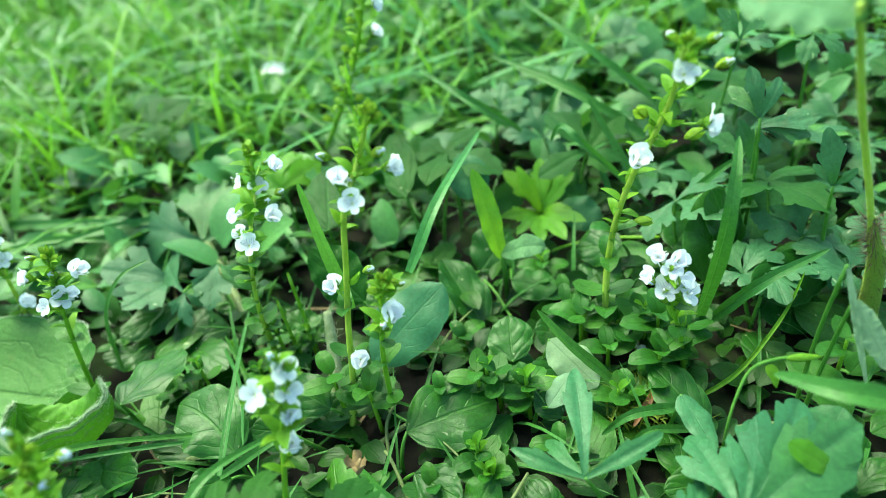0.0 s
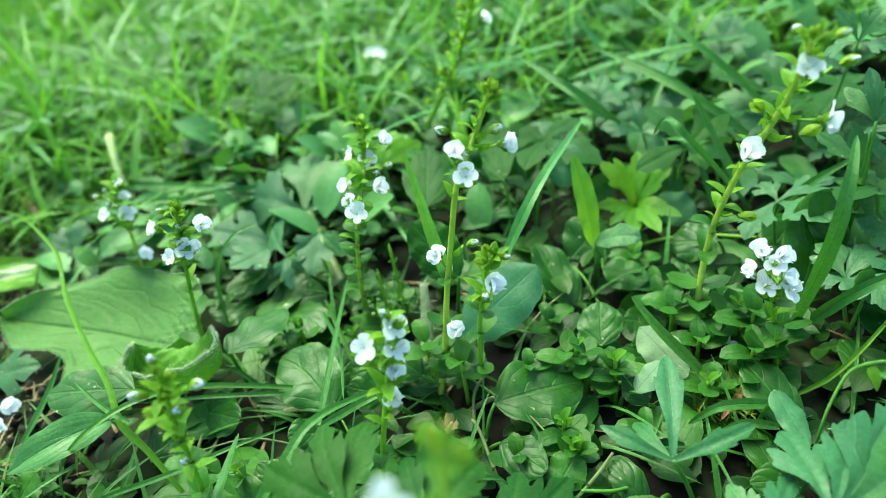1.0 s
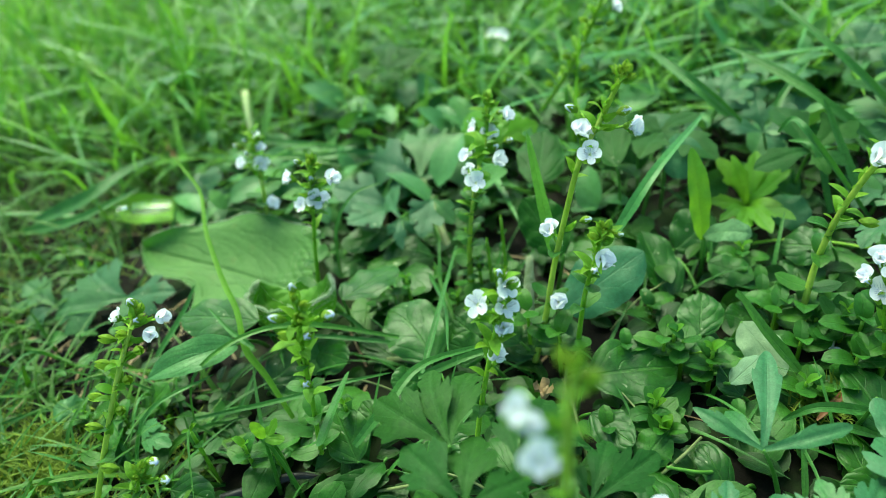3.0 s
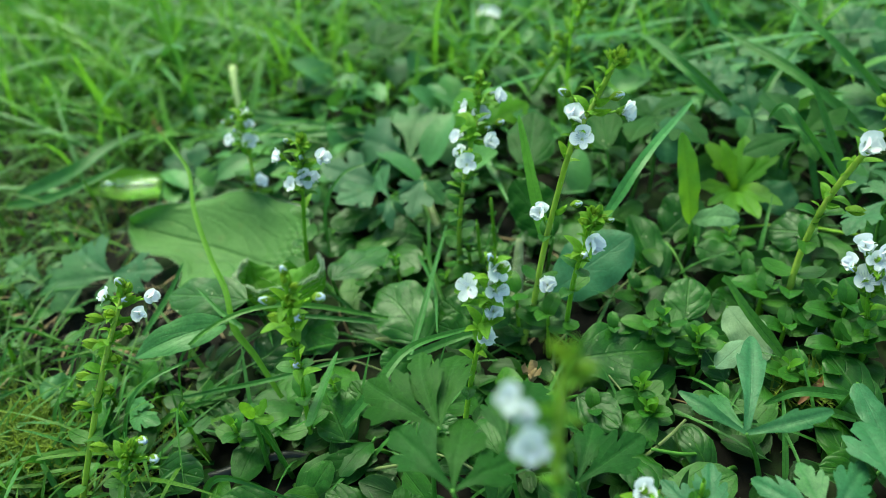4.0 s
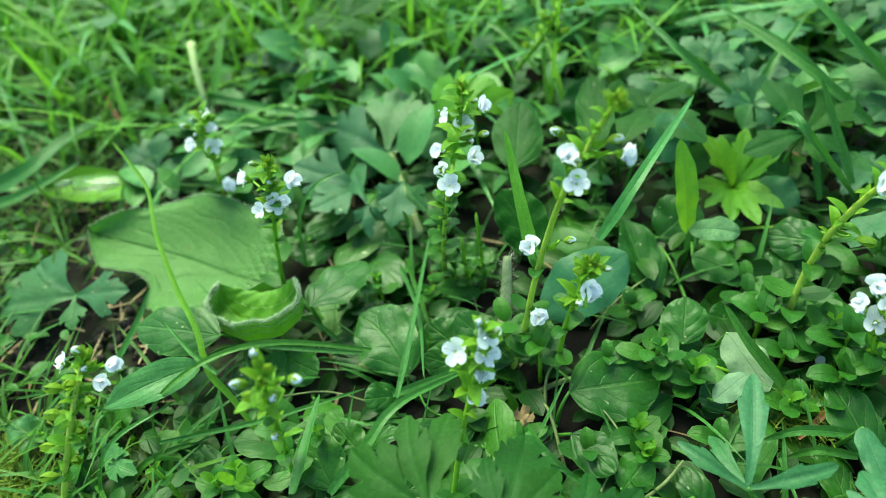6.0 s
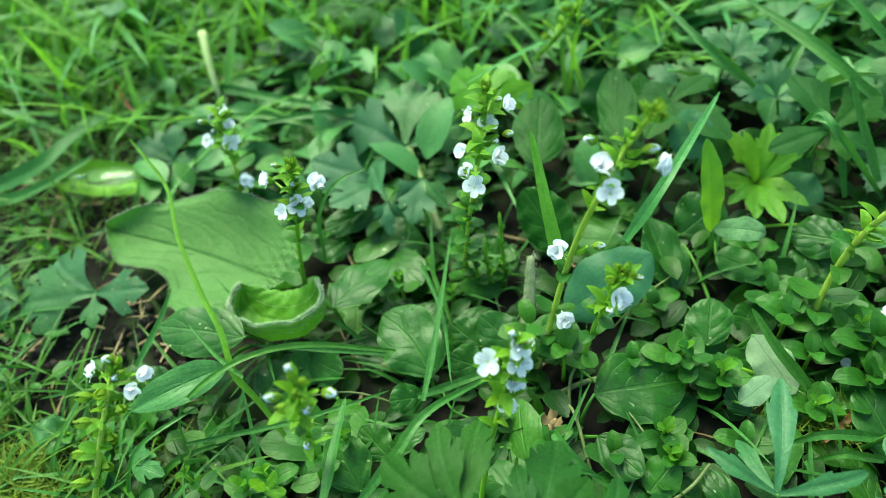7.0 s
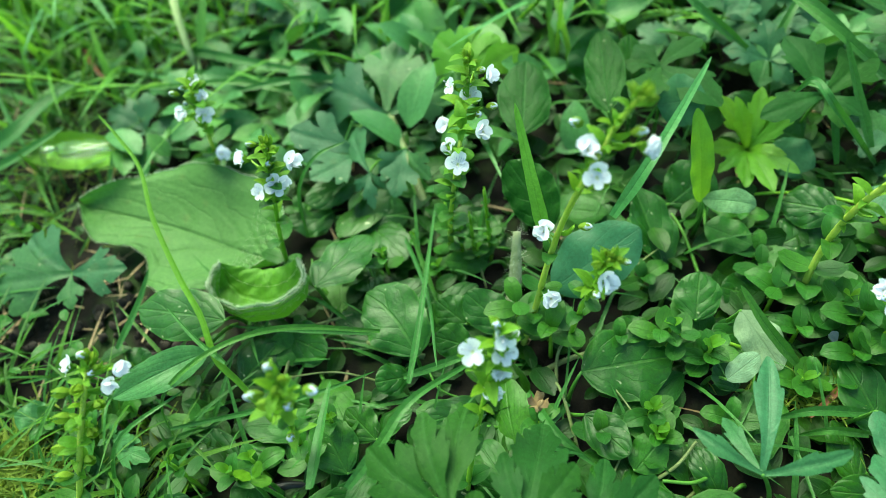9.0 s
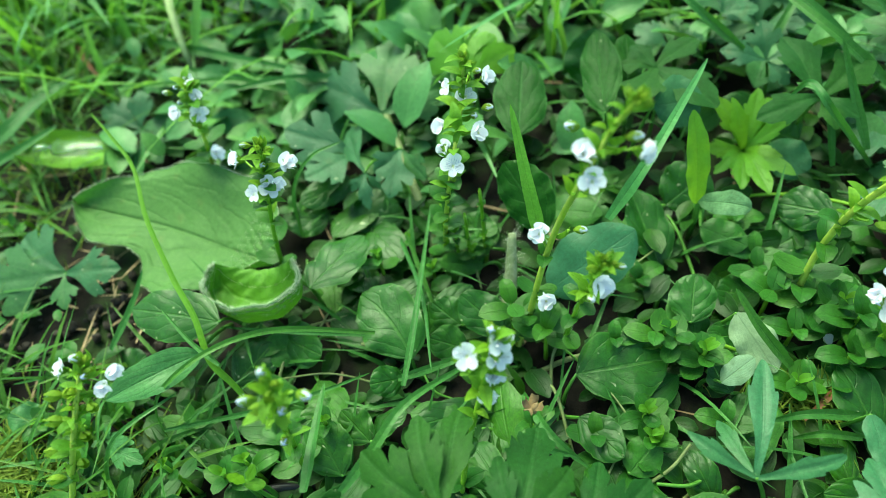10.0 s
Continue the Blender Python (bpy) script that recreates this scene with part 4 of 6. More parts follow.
# ---- the broad hairy leaf and its rolled neighbour ----
def big_leaf():
    """Midrib from stalk to tip; the far side is full, the near side notched half way."""
    n, cols = 130, 72
    line = through_points([(-0.1275, 0.1330, 0.0125), (-0.1480, 0.1390, 0.0075), (-0.1720, 0.1450, 0.0070), (-0.1930, 0.1470, 0.0090), (-0.2125, 0.1475, 0.0125)], n)
    t, s, up = frame_of(line, (0.1, -0.25, 1))
    u = np.linspace(0, 1, n)
    stations = (0.0, 0.05, 0.12, 0.25, 0.4, 0.5, 0.6, 0.7, 0.82, 0.92, 1.0)
    far = np.interp(u, stations, (0.002, 0.013, 0.0205, 0.0245, 0.0245, 0.0235, 0.0215, 0.0185, 0.0125, 0.0065, 0.0002))
    near = np.interp(u, stations, (0.002, 0.006, 0.0095, 0.0165, 0.0245, 0.0225, 0.0125, 0.0115, 0.0135, 0.0095, 0.0002))
    soft = np.exp(-np.linspace(-2.2, 2.2, 13) ** 2)
    soft /= soft.sum()
    far, near = (np.convolve(np.pad(w, 6, "edge"), soft, "valid") * np.clip((1.0 - u) / 0.04, 0, 1) ** 0.5 + 0.0002 for w in (far, near))
    far, near = far + 0.0003 * np.sin(46 * u), near + 0.00035 * np.sin(52 * u + 1)
    v = np.linspace(-1, 1, cols + 1)
    verts = np.zeros((n, cols + 1, 3))
    for j, k in enumerate(v):
        wide, a = (near if k < 0 else far), abs(k)
        lift = 0.009 * a ** 1.6 * (1 - 0.45 * u) - 0.0028 * np.clip(a - 0.78, 0, 1) / 0.22 * (0.5 + 0.5 * np.sin(17 * u + 2 * np.sign(k))) + 0.0011 * np.sin(11 * u + 3 * k) * a
        f = ((u - 0.5 * a ** 1.3 + 0.03 * np.sin(6 * k)) * 5.0 + 0.2 * np.sin(5 * k)) % 1.0
        vein = np.exp(-((f - 0.5) / 0.06) ** 2) * np.clip(1.25 - a, 0, 1) + 1.3 * np.exp(-(k / 0.035) ** 2)
        pucker = (np.sin(58 * u + 21 * k + 2 * np.sin(9 * k)) * np.sin(33 * k - 14 * u) + 0.6 * np.sin(90 * u - 40 * k)) * np.exp(-((u - 0.08) / 0.13) ** 2)
        puff = np.sin(np.pi * f) * np.clip(1 - a, 0, 1)
        verts[:, j] = line + s * (k * wide)[:, None] + up * (lift - 0.00028 * vein + 0.0007 * pucker + 0.0001 * puff)[:, None]
    uv = np.stack(np.broadcast_arrays(u[:, None], (v + 1) / 2), -1)
    leaf = thing("comfrey_leaf", (verts.reshape(-1, 3), grid(n, cols + 1), uv.reshape(-1, 2)), BROAD, "large pale green hairy leaf lying flat with a notched edge", "leaf", at=line[0])
    rims = joined([hairs_on(verts[:, 0], 700, 0.0009, 0.00004, (0, -0.6, 0.6), 0.6), hairs_on(verts[:, -1], 700, 0.0009, 0.00004, (0, 0.6, 0.6), 0.6)])
    part("edge_hairs", rims, HAIR, leaf, "fine white hairs along the leaf edge")
    down = joined([hairs_on(verts[:34, j], 26, 0.0012, 0.00004, (0, -0.3, 0.8), 0.9) for j in range(20, 60, 2)])
    part("down", down, HAIR, leaf, "white down near the leaf stalk")
    petiole(leaf, line[0], (-0.112, 0.128, 0.0), 0.0012)


big_leaf()


def rolled_leaf():
    """A bowl: the far rim is low behind, the near rim stands up thick and hairy from one end to the other."""
    n, cols = 60, 26
    middle = arr((-0.1288, 0.1195, 0.0165))
    a = np.linspace(math.radians(155), math.radians(400), n)
    half_long, half_deep = 0.0155, 0.0105
    rim = middle + np.stack((half_long * np.cos(a), half_deep * np.sin(a), 0.0095 + 0.0022 * np.cos(a) - 0.0008 * np.cos(2 * a)), -1)
    rim += np.outer(0.00035 * np.sin(9 * a), (0.5, 0.5, 1))
    ends = np.linspace(0, 1, n)
    far = rim[0] * (1 - ends)[:, None] + rim[-1] * ends[:, None]
    far[:, 1] += 0.002 * np.sin(np.pi * ends)
    far[:, 2] -= 0.0075 * np.sin(np.pi * ends)
    verts = np.zeros((n, cols + 1, 3))
    for j, k in enumerate(np.linspace(0, 1, cols + 1)):
        verts[:, j] = far * (1 - k) + rim * k
        sink = (0.0095 * np.sin(np.pi * k ** 1.6) + 0.0035 * np.exp(-((k - 0.86) / 0.12) ** 2)) * np.sin(np.pi * ends) ** 0.6
        verts[:, j, 2] -= sink
        belly = 0.0022 * np.exp(-((k - 0.8) / 0.16) ** 2) * np.sin(np.pi * ends)
        verts[:, j, 0] += belly * np.cos(a)
        verts[:, j, 1] += belly * np.sin(a)
        verts[:, j, 2] += 0.00035 * np.sin(38 * ends + 7 * k) * np.sin(19 * k + 5 * ends) - 0.0004 * np.exp(-(((ends * 6 + 0.8 * k) % 1.0 - 0.5) / 0.08) ** 2)
    uv = np.stack(np.broadcast_arrays(ends[:, None], np.linspace(0, 1, cols + 1)), -1)
    leaf = thing("comfrey_leaf", (verts.reshape(-1, 3), grid(n, cols + 1), uv.reshape(-1, 2)), BOWL, "small hairy leaf rolled up like a bowl with a white fringe", "leaf", at=verts[0, 0])
    part("rim", tube(verts[:, -1], 0.0004 * np.sqrt(np.clip(1.02 - (2 * ends - 1) ** 6, 0, 1)), 8), WOOLLY, leaf, "thick pale rim of the leaf")
    fringe = joined([hairs_on(verts[:, -1], 2600, 0.0012, 0.00005, (0, -0.3, 0.7), 1.3), hairs_on(verts[:, -2], 900, 0.0011, 0.00005, (0, -0.3, 0.7), 1.2), hairs_on(verts[:, -3], 500, 0.001, 0.00004, (0, -0.4, 0.6), 1.0), hairs_on(verts[:, -6], 300, 0.0009, 0.00003, (0, -0.6, 0.3), 1.0), hairs_on(verts[:, 8], 160, 0.0008, 0.00003, (0, 0, 1), 0.9)])
    part("fringe", fringe, HAIR, leaf, "white hairy fringe of the leaf")


rolled_leaf()


# ---- hairy stalks ----
def hairy_stalk(points, thick, label, count=260, long=0.0016, material=None, hair=None, taper=0.8, fine=0.00003):
    line = through_points(points, 24)
    stalk = thing("plant_stalk", tube(line, np.linspace(1, 0, 24) ** 0.75 * thick * (1 - taper) + thick * taper, 10), material or WOODY, label, "stalk", at=line[0])
    part("stalk_hairs", hairs_on(line, count, long + thick, fine), hair or HAIR, stalk, "fine pale hairs on the stalk")
    return stalk


hairy_stalk([(-0.0820, 0.1500, 0.0), (-0.0848, 0.1569, 0.006), (-0.0965, 0.1770, 0.0125), (-0.1095, 0.1987, 0.017)], 0.0016, "thick pale green hairy stalk leaning through the leaves")
hairy_stalk([(-0.0535, 0.1225, 0.0), (-0.0540, 0.1290, 0.006), (-0.0540, 0.1370, 0.015), (-0.0545, 0.1452, 0.0255)], 0.0030, "thick old brown-green stalk with white hairs", 520, 0.001, DUSTY, HAIR, 0.35)
hairy_stalk([(0.0963, 0.1361, 0.0), (0.0945, 0.1345, 0.015), (0.0905, 0.1312, 0.035), (0.0865, 0.1292, 0.045), (0.0845, 0.1284, 0.052)], 0.0032, "thick reddish stem base set with stiff dark hairs", 620, 0.0019, RED_STALK, BRISTLE, 0.2, 0.0001)
hairy_stalk([(0.0865, 0.1292, 0.044), (0.0815, 0.1275, 0.060), (0.0763, 0.1257, 0.075), (0.0670, 0.1160, 0.094), (0.0589, 0.1075, 0.113)], 0.0008, "tall yellow-green hairy stem rising from a thicker base", 900, 0.0009, YELLOW)
broad_leaf((0.0600, 0.1090, 0.1105), (0.0450, 0.1210, 0.1110), 0.013, arch=0.001, wave=0.16, material=WOOLLY, foot=(0.0595, 0.1080, 0.110), label='pale green crinkled leaf on top of the tall hairy stem', name="stem_leaf", turns=4)
broad_leaf((0.0595, 0.1070, 0.1135), (0.0790, 0.1140, 0.1155), 0.014, arch=0.001, wave=0.12, material=WOOLLY, foot=(0.0595, 0.1080, 0.112), label="pale green crinkled leaf on top of the tall hairy stem", name="stem_leaf", turns=4)


def stalk(points, thick, material, label, name="creeping_plant", category="plant", blunt=1.0):
    line = through_points(points, 20)
    return thing(name, tube(line, np.linspace(thick, thick * blunt, 20), 7), material, label, category, at=line[0])


# sorrel-like nodding stem
nod = stalk([(0.0447, 0.0955, 0.0), (0.0447, 0.0961, 0.02), (0.0475, 0.1000, 0.028), (0.0514, 0.1035, 0.0325), (0.0575, 0.1040, 0.0345), (0.0621, 0.1034, 0.0345)], 0.00036, PETIOLE, "nodding yellow-green stem with a closed bud", "nodding_flower", "wildflower")
part("bud", blob((0.0585, 0.1038, 0.0345), (1, -0.1, 0.05), 0.0075, 0.00105, 8, 8), BRACT, nod, "closed yellow-green bud")
part("bract", sheet(bow((0.0545, 0.1035, 0.033), (0.0565, 0.1010, 0.028), (0, 0, 0.001), 8), (0.4, -0.8, 0.3), lance(0.0014), 4, 0.4), BRACT, nod)


def water_drop(centre, along, long, wide, high):
    """A flat pool of dew that lies in a leaf."""
    a = unit(along)
    b = unit(np.cross((0, 0, 1), a))
    rings, sides = 10, 20
    f = np.linspace(-np.pi / 2, np.pi / 2, rings)[:, None]
    g = np.linspace(0, 2 * np.pi, sides + 1)[None, :]
    edge = 1 + 0.1 * np.sin(3 * g + 1) + 0.06 * np.sin(5 * g)
    flat = np.cos(f) * edge
    verts = arr(centre) + (flat * np.cos(g))[..., None] * a * long + (flat * np.sin(g))[..., None] * b * wide + (np.sin(f) + 0 * g)[..., None] * arr((0, 0, high))
    uv = np.stack(np.broadcast_arrays(f, g), -1)
    drop = thing("water_drop", (verts.reshape(-1, 3), grid(rings, sides + 1), uv.reshape(-1, 2)), WATER, "flat pool of clear dew lying in a cupped leaf", "water drop", at=verts[0, 0])
    drop.visible_shadow = False


# litter
rusty = sheet(bow((0.0268, 0.1085, 0.008), (0.0400, 0.1240, 0.0105), (0, 0, 0.001), 12), (0, -0.5, 0.8), lance(0.0008), 4, 0.25)
thing("dead_blade", rusty, RUSTY, "rust-brown dead grass blade on moss", "litter")
thing("fallen_petal", sheet(bow((-0.1150, 0.3320, 0.024), (-0.0990, 0.3260, 0.024), (0, 0, 0.0015), 10), (0, -0.6, 0.7), oval(0.0032), 6, 0.1, 0.3), PETAL_BACK, "white dry petal lying on the grass", "litter")
thing("broken_stalk", joined([tube(through_points([(-0.2050, 0.2270, 0.0), (-0.2065, 0.2290, 0.014), (-0.2115, 0.2380, 0.025), (-0.2165, 0.2480, 0.031)], 14), np.linspace(0.0009, 0.0019, 14), 9)]), CUT, "pale cut stalk standing in the turf", "stalk")
stalk([(-0.135, 0.052, 0.002), (-0.1204, 0.0595, 0.004), (-0.1083, 0.0671, 0.004), (-0.098, 0.070, 0.001)], 0.0016, DARK, "black twig half buried in the grass", "twig", "twig", 0.7)
stalk([(-0.0455, 0.112, 0.001), (-0.034, 0.119, 0.003), (-0.024, 0.1230, 0.002)], 0.0008, WOODY, "brown creeping stem on the soil")
stalk([(-0.103, 0.113, 0.002), (-0.090, 0.1135, 0.005), (-0.078, 0.112, 0.003)], 0.0009, WOODY, "brown creeping stem on the soil")
stalk([(0.004, 0.183, 0.004), (0.028, 0.183, 0.010), (0.05, 0.178, 0.012)], 0.0005, STALK, "pale green creeping stem under the leaves")
stalk([(-0.008, 0.127, 0.008), (0.002, 0.1275, 0.009), (0.012, 0.126, 0.008)], 0.0005, STALK, "pale green creeping stem between small leaves")


for k in range(34):
    x, y, a, long = RND.uniform(-0.13, 0.06), RND.uniform(0.055, 0.16), RND.uniform(0, 6.28), RND.uniform(0.014, 0.034)
    d = arr((math.cos(a), math.sin(a), 0)) * long
    foot = arr((x, y, 0.001))
    stalk([foot, foot + 0.5 * d + arr((jig(0.003), jig(0.003), RND.uniform(0.003, 0.009))), foot + d + arr((0, 0, RND.uniform(0.001, 0.012)))], RND.uniform(0.0003, 0.0006), RND.choice((WOODY, PETIOLE, WOODY)), "thin creeping stem low between the leaves", blunt=0.7)


# flower spikes
s = speedwell([(-0.0786, 0.1520, 0.0040), (-0.0735, 0.1450, 0.0320), (-0.0705, 0.1493, 0.0505), (-0.0707, 0.1667, 0.0570), (-0.0706, 0.1709, 0.0670)], head=8, leaf=0.8, leaves=(0.05, 0.55), step=0.0042, bracts=(0.35, 0.98), bract=1.25, pale=True, label='upright speedwell spike crowded with white violet-veined flowers')
bloom(s, (-0.0700, 0.1672, 0.0570), (0.22, -0.68, 0.7), 1.05, 'open', 0)
bloom(s, (-0.0755, 0.1693, 0.0580), (-0.62, -0.5, 0.6), 0.85, 'open', 0)
bloom(s, (-0.0650, 0.1709, 0.0610), (0.85, -0.25, 0.46), 0.95, 'half', 0)
bloom(s, (-0.0757, 0.1592, 0.0530), (-0.2, -0.72, 0.66), 0.95, 'half', 0)
bloom(s, (-0.0652, 0.1587, 0.0520), (0.55, -0.55, 0.63), 1.00, 'half', 0)
bloom(s, (-0.0731, 0.1520, 0.0520), (-0.2, -0.72, 0.66), 0.85, 'half', 0)
bloom(s, (-0.0697, 0.1464, 0.0515), (0.22, -0.68, 0.7), 1.10, 'open', 0)
bloom(s, (-0.0652, 0.1653, 0.0550), (0.85, -0.25, 0.46), 0.90, 'white_bud', 0)
bloom(s, (-0.0678, 0.1631, 0.0540), (0.55, -0.55, 0.63), 0.80, 'white_bud', 0)
bloom(s, (-0.0689, 0.1731, 0.0610), (0.85, -0.25, 0.46), 0.70, 'white_bud', 0)
s = speedwell([(-0.0497, 0.1208, 0.0020), (-0.0463, 0.1243, 0.0180), (-0.0435, 0.1265, 0.0360), (-0.0397, 0.1278, 0.0550), (-0.0349, 0.1244, 0.0750), (-0.0301, 0.1303, 0.0840), (-0.0257, 0.1288, 0.0950)], head=11, leaf=0.8, leaves=(0.06, 0.5), step=0.011, thick=0.00095, bracts=(0.6, 0.97), bract=0.9, pale=True, label='tall leaning speedwell spike with few flowers and green buds')
bloom(s, (-0.0326, 0.1236, 0.0765), (0.22, -0.68, 0.7), 1.02, 'open', 0)
bloom(s, (-0.0350, 0.1274, 0.0800), (0.12, -0.35, 0.93), 1.05, 'half', 0)
bloom(s, (-0.0238, 0.1280, 0.0820), (0.85, -0.5, 0.15), 1.05, 'half', 0)
bloom(s, (-0.0364, 0.1315, 0.0840), (-0.62, -0.5, 0.6), 0.95, 'white_bud', 0)
bloom(s, (-0.0270, 0.1287, 0.0850), (0.85, -0.25, 0.46), 0.90, 'white_bud', 0)
bloom(s, (-0.0442, 0.1289, 0.0490), (-0.2, -0.72, 0.66), 1.05, 'half', 0)
bloom(s, (-0.0360, 0.1283, 0.0530), (0.85, -0.25, 0.46), 0.85, 'white_bud', 0)
bloom(s, (-0.0417, 0.1225, 0.0280), (0.22, -0.68, 0.7), 1.05, 'half', 0)
s = speedwell([(-0.0362, 0.1201, 0.0120), (-0.0332, 0.1151, 0.0380), (-0.0305, 0.1148, 0.0500), (-0.0282, 0.1148, 0.0610)], head=9, leaf=0.7, leaves=(0.1, 0.6), step=0.009, label='short side spike of speedwell with one open white flower')
bloom(s, (-0.0283, 0.1146, 0.0510), (0.55, -0.55, 0.63), 1.05, 'half', 0)
bloom(s, (-0.0305, 0.1128, 0.0490), (0.22, -0.68, 0.7), 0.90, 'white_bud', 0)
bloom(s, (-0.0258, 0.1151, 0.0590), (0.85, -0.25, 0.46), 0.60, 'white_bud', 0)
bloom(s, (-0.0294, 0.1138, 0.0590), (-0.62, -0.5, 0.6), 0.80, 'bud', 0)
s = speedwell([(-0.1286, 0.1338, 0.0080), (-0.1238, 0.1324, 0.0300), (-0.1200, 0.1328, 0.0470), (-0.1201, 0.1362, 0.0550), (-0.1195, 0.1387, 0.0620)], head=9, leaf=0.75, leaves=(0.1, 0.9), step=0.007, label='speedwell spike with three white flowers above the broad leaf')
bloom(s, (-0.1282, 0.1389, 0.0550), (-0.62, -0.5, 0.6), 1.00, 'half', 0)
bloom(s, (-0.1141, 0.1387, 0.0560), (0.85, -0.25, 0.46), 1.00, 'half', 0)
bloom(s, (-0.1182, 0.1339, 0.0510), (0.22, -0.68, 0.7), 1.05, 'open', 0)
bloom(s, (-0.1225, 0.1315, 0.0500), (-0.2, -0.72, 0.66), 0.85, 'open', 0)
bloom(s, (-0.1161, 0.1350, 0.0510), (0.55, -0.55, 0.63), 0.70, 'half', 0)
bloom(s, (-0.1227, 0.1392, 0.0610), (-0.62, -0.5, 0.6), 0.70, 'white_bud', 0)
bloom(s, (-0.1191, 0.1365, 0.0570), (0.22, -0.68, 0.7), 0.70, 'white_bud', 0)
s = speedwell([(-0.1710, 0.1721, 0.0060), (-0.1662, 0.1703, 0.0220), (-0.1627, 0.1688, 0.0360), (-0.1621, 0.1702, 0.0450), (-0.1639, 0.1748, 0.0490)], head=6, leaf=1.1, leaves=(0.1, 0.95), step=0.006, pale=True, label='small speedwell spike with a tight head of white flowers')
bloom(s, (-0.1632, 0.1743, 0.0490), (0.12, -0.35, 0.93), 0.85, 'half', 0)
bloom(s, (-0.1689, 0.1719, 0.0460), (-0.62, -0.5, 0.6), 0.80, 'white_bud', 0)
bloom(s, (-0.1606, 0.1714, 0.0460), (0.55, -0.55, 0.63), 0.80, 'half', 0)
bloom(s, (-0.1660, 0.1701, 0.0440), (0.22, -0.68, 0.7), 0.70, 'white_bud', 0)
bloom(s, (-0.1677, 0.1680, 0.0410), (-0.2, -0.72, 0.66), 0.95, 'half', 0)
bloom(s, (-0.1602, 0.1684, 0.0410), (0.55, -0.55, 0.63), 1.10, 'open', 0)
bloom(s, (-0.1608, 0.1668, 0.0240), (0.85, -0.25, 0.46), 1.00, 'half', 0)
bloom(s, (-0.1660, 0.1729, 0.0480), (-0.2, -0.72, 0.66), 0.70, 'white_bud', 0)
s = speedwell([(-0.0574, 0.0736, 0.0040), (-0.0548, 0.0812, 0.0260), (-0.0518, 0.0875, 0.0430), (-0.0498, 0.0908, 0.0520), (-0.0487, 0.0939, 0.0610)], head=5, leaf=0.7, leaves=(0.1, 0.45), step=0.012, label='slender speedwell spike with a cluster of open pale violet flowers')
bloom(s, (-0.0544, 0.0905, 0.0550), (-0.2, -0.72, 0.66), 1.15, 'open', 0)
bloom(s, (-0.0479, 0.0933, 0.0590), (0.55, -0.55, 0.63), 1.10, 'open', 0)
bloom(s, (-0.0483, 0.0914, 0.0540), (0.55, -0.55, 0.63), 1.00, 'open', 0)
bloom(s, (-0.0490, 0.0906, 0.0480), (0.22, -0.68, 0.7), 1.05, 'half', 0)
bloom(s, (-0.0503, 0.0886, 0.0410), (0.22, -0.68, 0.7), 0.95, 'half', 0)
bloom(s, (-0.0496, 0.0940, 0.0610), (0.12, -0.35, 0.93), 0.80, 'white_bud', 0)
s = speedwell([(-0.1583, 0.0424, 0.0020), (-0.1492, 0.0510, 0.0250), (-0.1426, 0.0595, 0.0430), (-0.1403, 0.0671, 0.0520), (-0.1396, 0.0733, 0.0570)], head=8, leaf=0.75, leaves=(0.1, 0.7), step=0.009, thick=0.00085, bract=0.75, pale=True, label='stout speedwell spike with white flowers above thin grass')
bloom(s, (-0.1450, 0.0725, 0.0550), (-0.62, -0.5, 0.6), 0.78, 'half', 0)
bloom(s, (-0.1323, 0.0739, 0.0560), (0.85, -0.25, 0.46), 0.78, 'half', 0)
bloom(s, (-0.1355, 0.0711, 0.0520), (0.55, -0.55, 0.63), 0.78, 'half', 0)
bloom(s, (-0.1399, 0.0745, 0.0580), (0.12, -0.35, 0.93), 0.90, 'white_bud', 0)
bloom(s, (-0.1386, 0.0728, 0.0550), (0.22, -0.68, 0.7), 0.70, 'white_bud', 0)
bloom(s, (-0.1439, 0.0679, 0.0520), (-0.62, -0.5, 0.6), 1.00, 'bud', 0)
bloom(s, (-0.1384, 0.0670, 0.0500), (0.85, -0.25, 0.46), 1.00, 'bud', 0)
bloom(s, (-0.1441, 0.0638, 0.0470), (-0.62, -0.5, 0.6), 1.05, 'bud', 0)
bloom(s, (-0.1411, 0.0621, 0.0440), (0.85, -0.25, 0.46), 1.00, 'bud', 0)
bloom(s, (-0.1462, 0.0587, 0.0400), (-0.62, -0.5, 0.6), 1.00, 'bud', 0)
bloom(s, (-0.1435, 0.0576, 0.0370), (0.85, -0.25, 0.46), 1.00, 'bud', 0)
bloom(s, (-0.1466, 0.0539, 0.0340), (-0.62, -0.5, 0.6), 1.00, 'bud', 0)
bloom(s, (-0.1414, 0.0693, 0.0530), (0.22, -0.68, 0.7), 1.00, 'bud', 0)
s = speedwell([(-0.1013, 0.0737, 0.0040), (-0.0969, 0.0733, 0.0300), (-0.0930, 0.0723, 0.0510), (-0.0904, 0.0729, 0.0680)], head=5, leaf=0.8, leaves=(0.1, 0.7), step=0.011, label='speedwell spike with half-shut pale blue flower buds')
bloom(s, (-0.0925, 0.0703, 0.0640), (-0.62, -0.5, 0.6), 0.95, 'white_bud', 0)
bloom(s, (-0.0849, 0.0729, 0.0640), (0.85, -0.25, 0.46), 1.00, 'white_bud', 0)
bloom(s, (-0.0891, 0.0718, 0.0580), (0.22, -0.68, 0.7), 0.80, 'white_bud', 0)
bloom(s, (-0.0901, 0.0735, 0.0700), (0.12, -0.35, 0.93), 0.80, 'white_bud', 0)
bloom(s, (-0.0928, 0.0701, 0.0430), (0.22, -0.68, 0.7), 0.80, 'white_bud', 0)
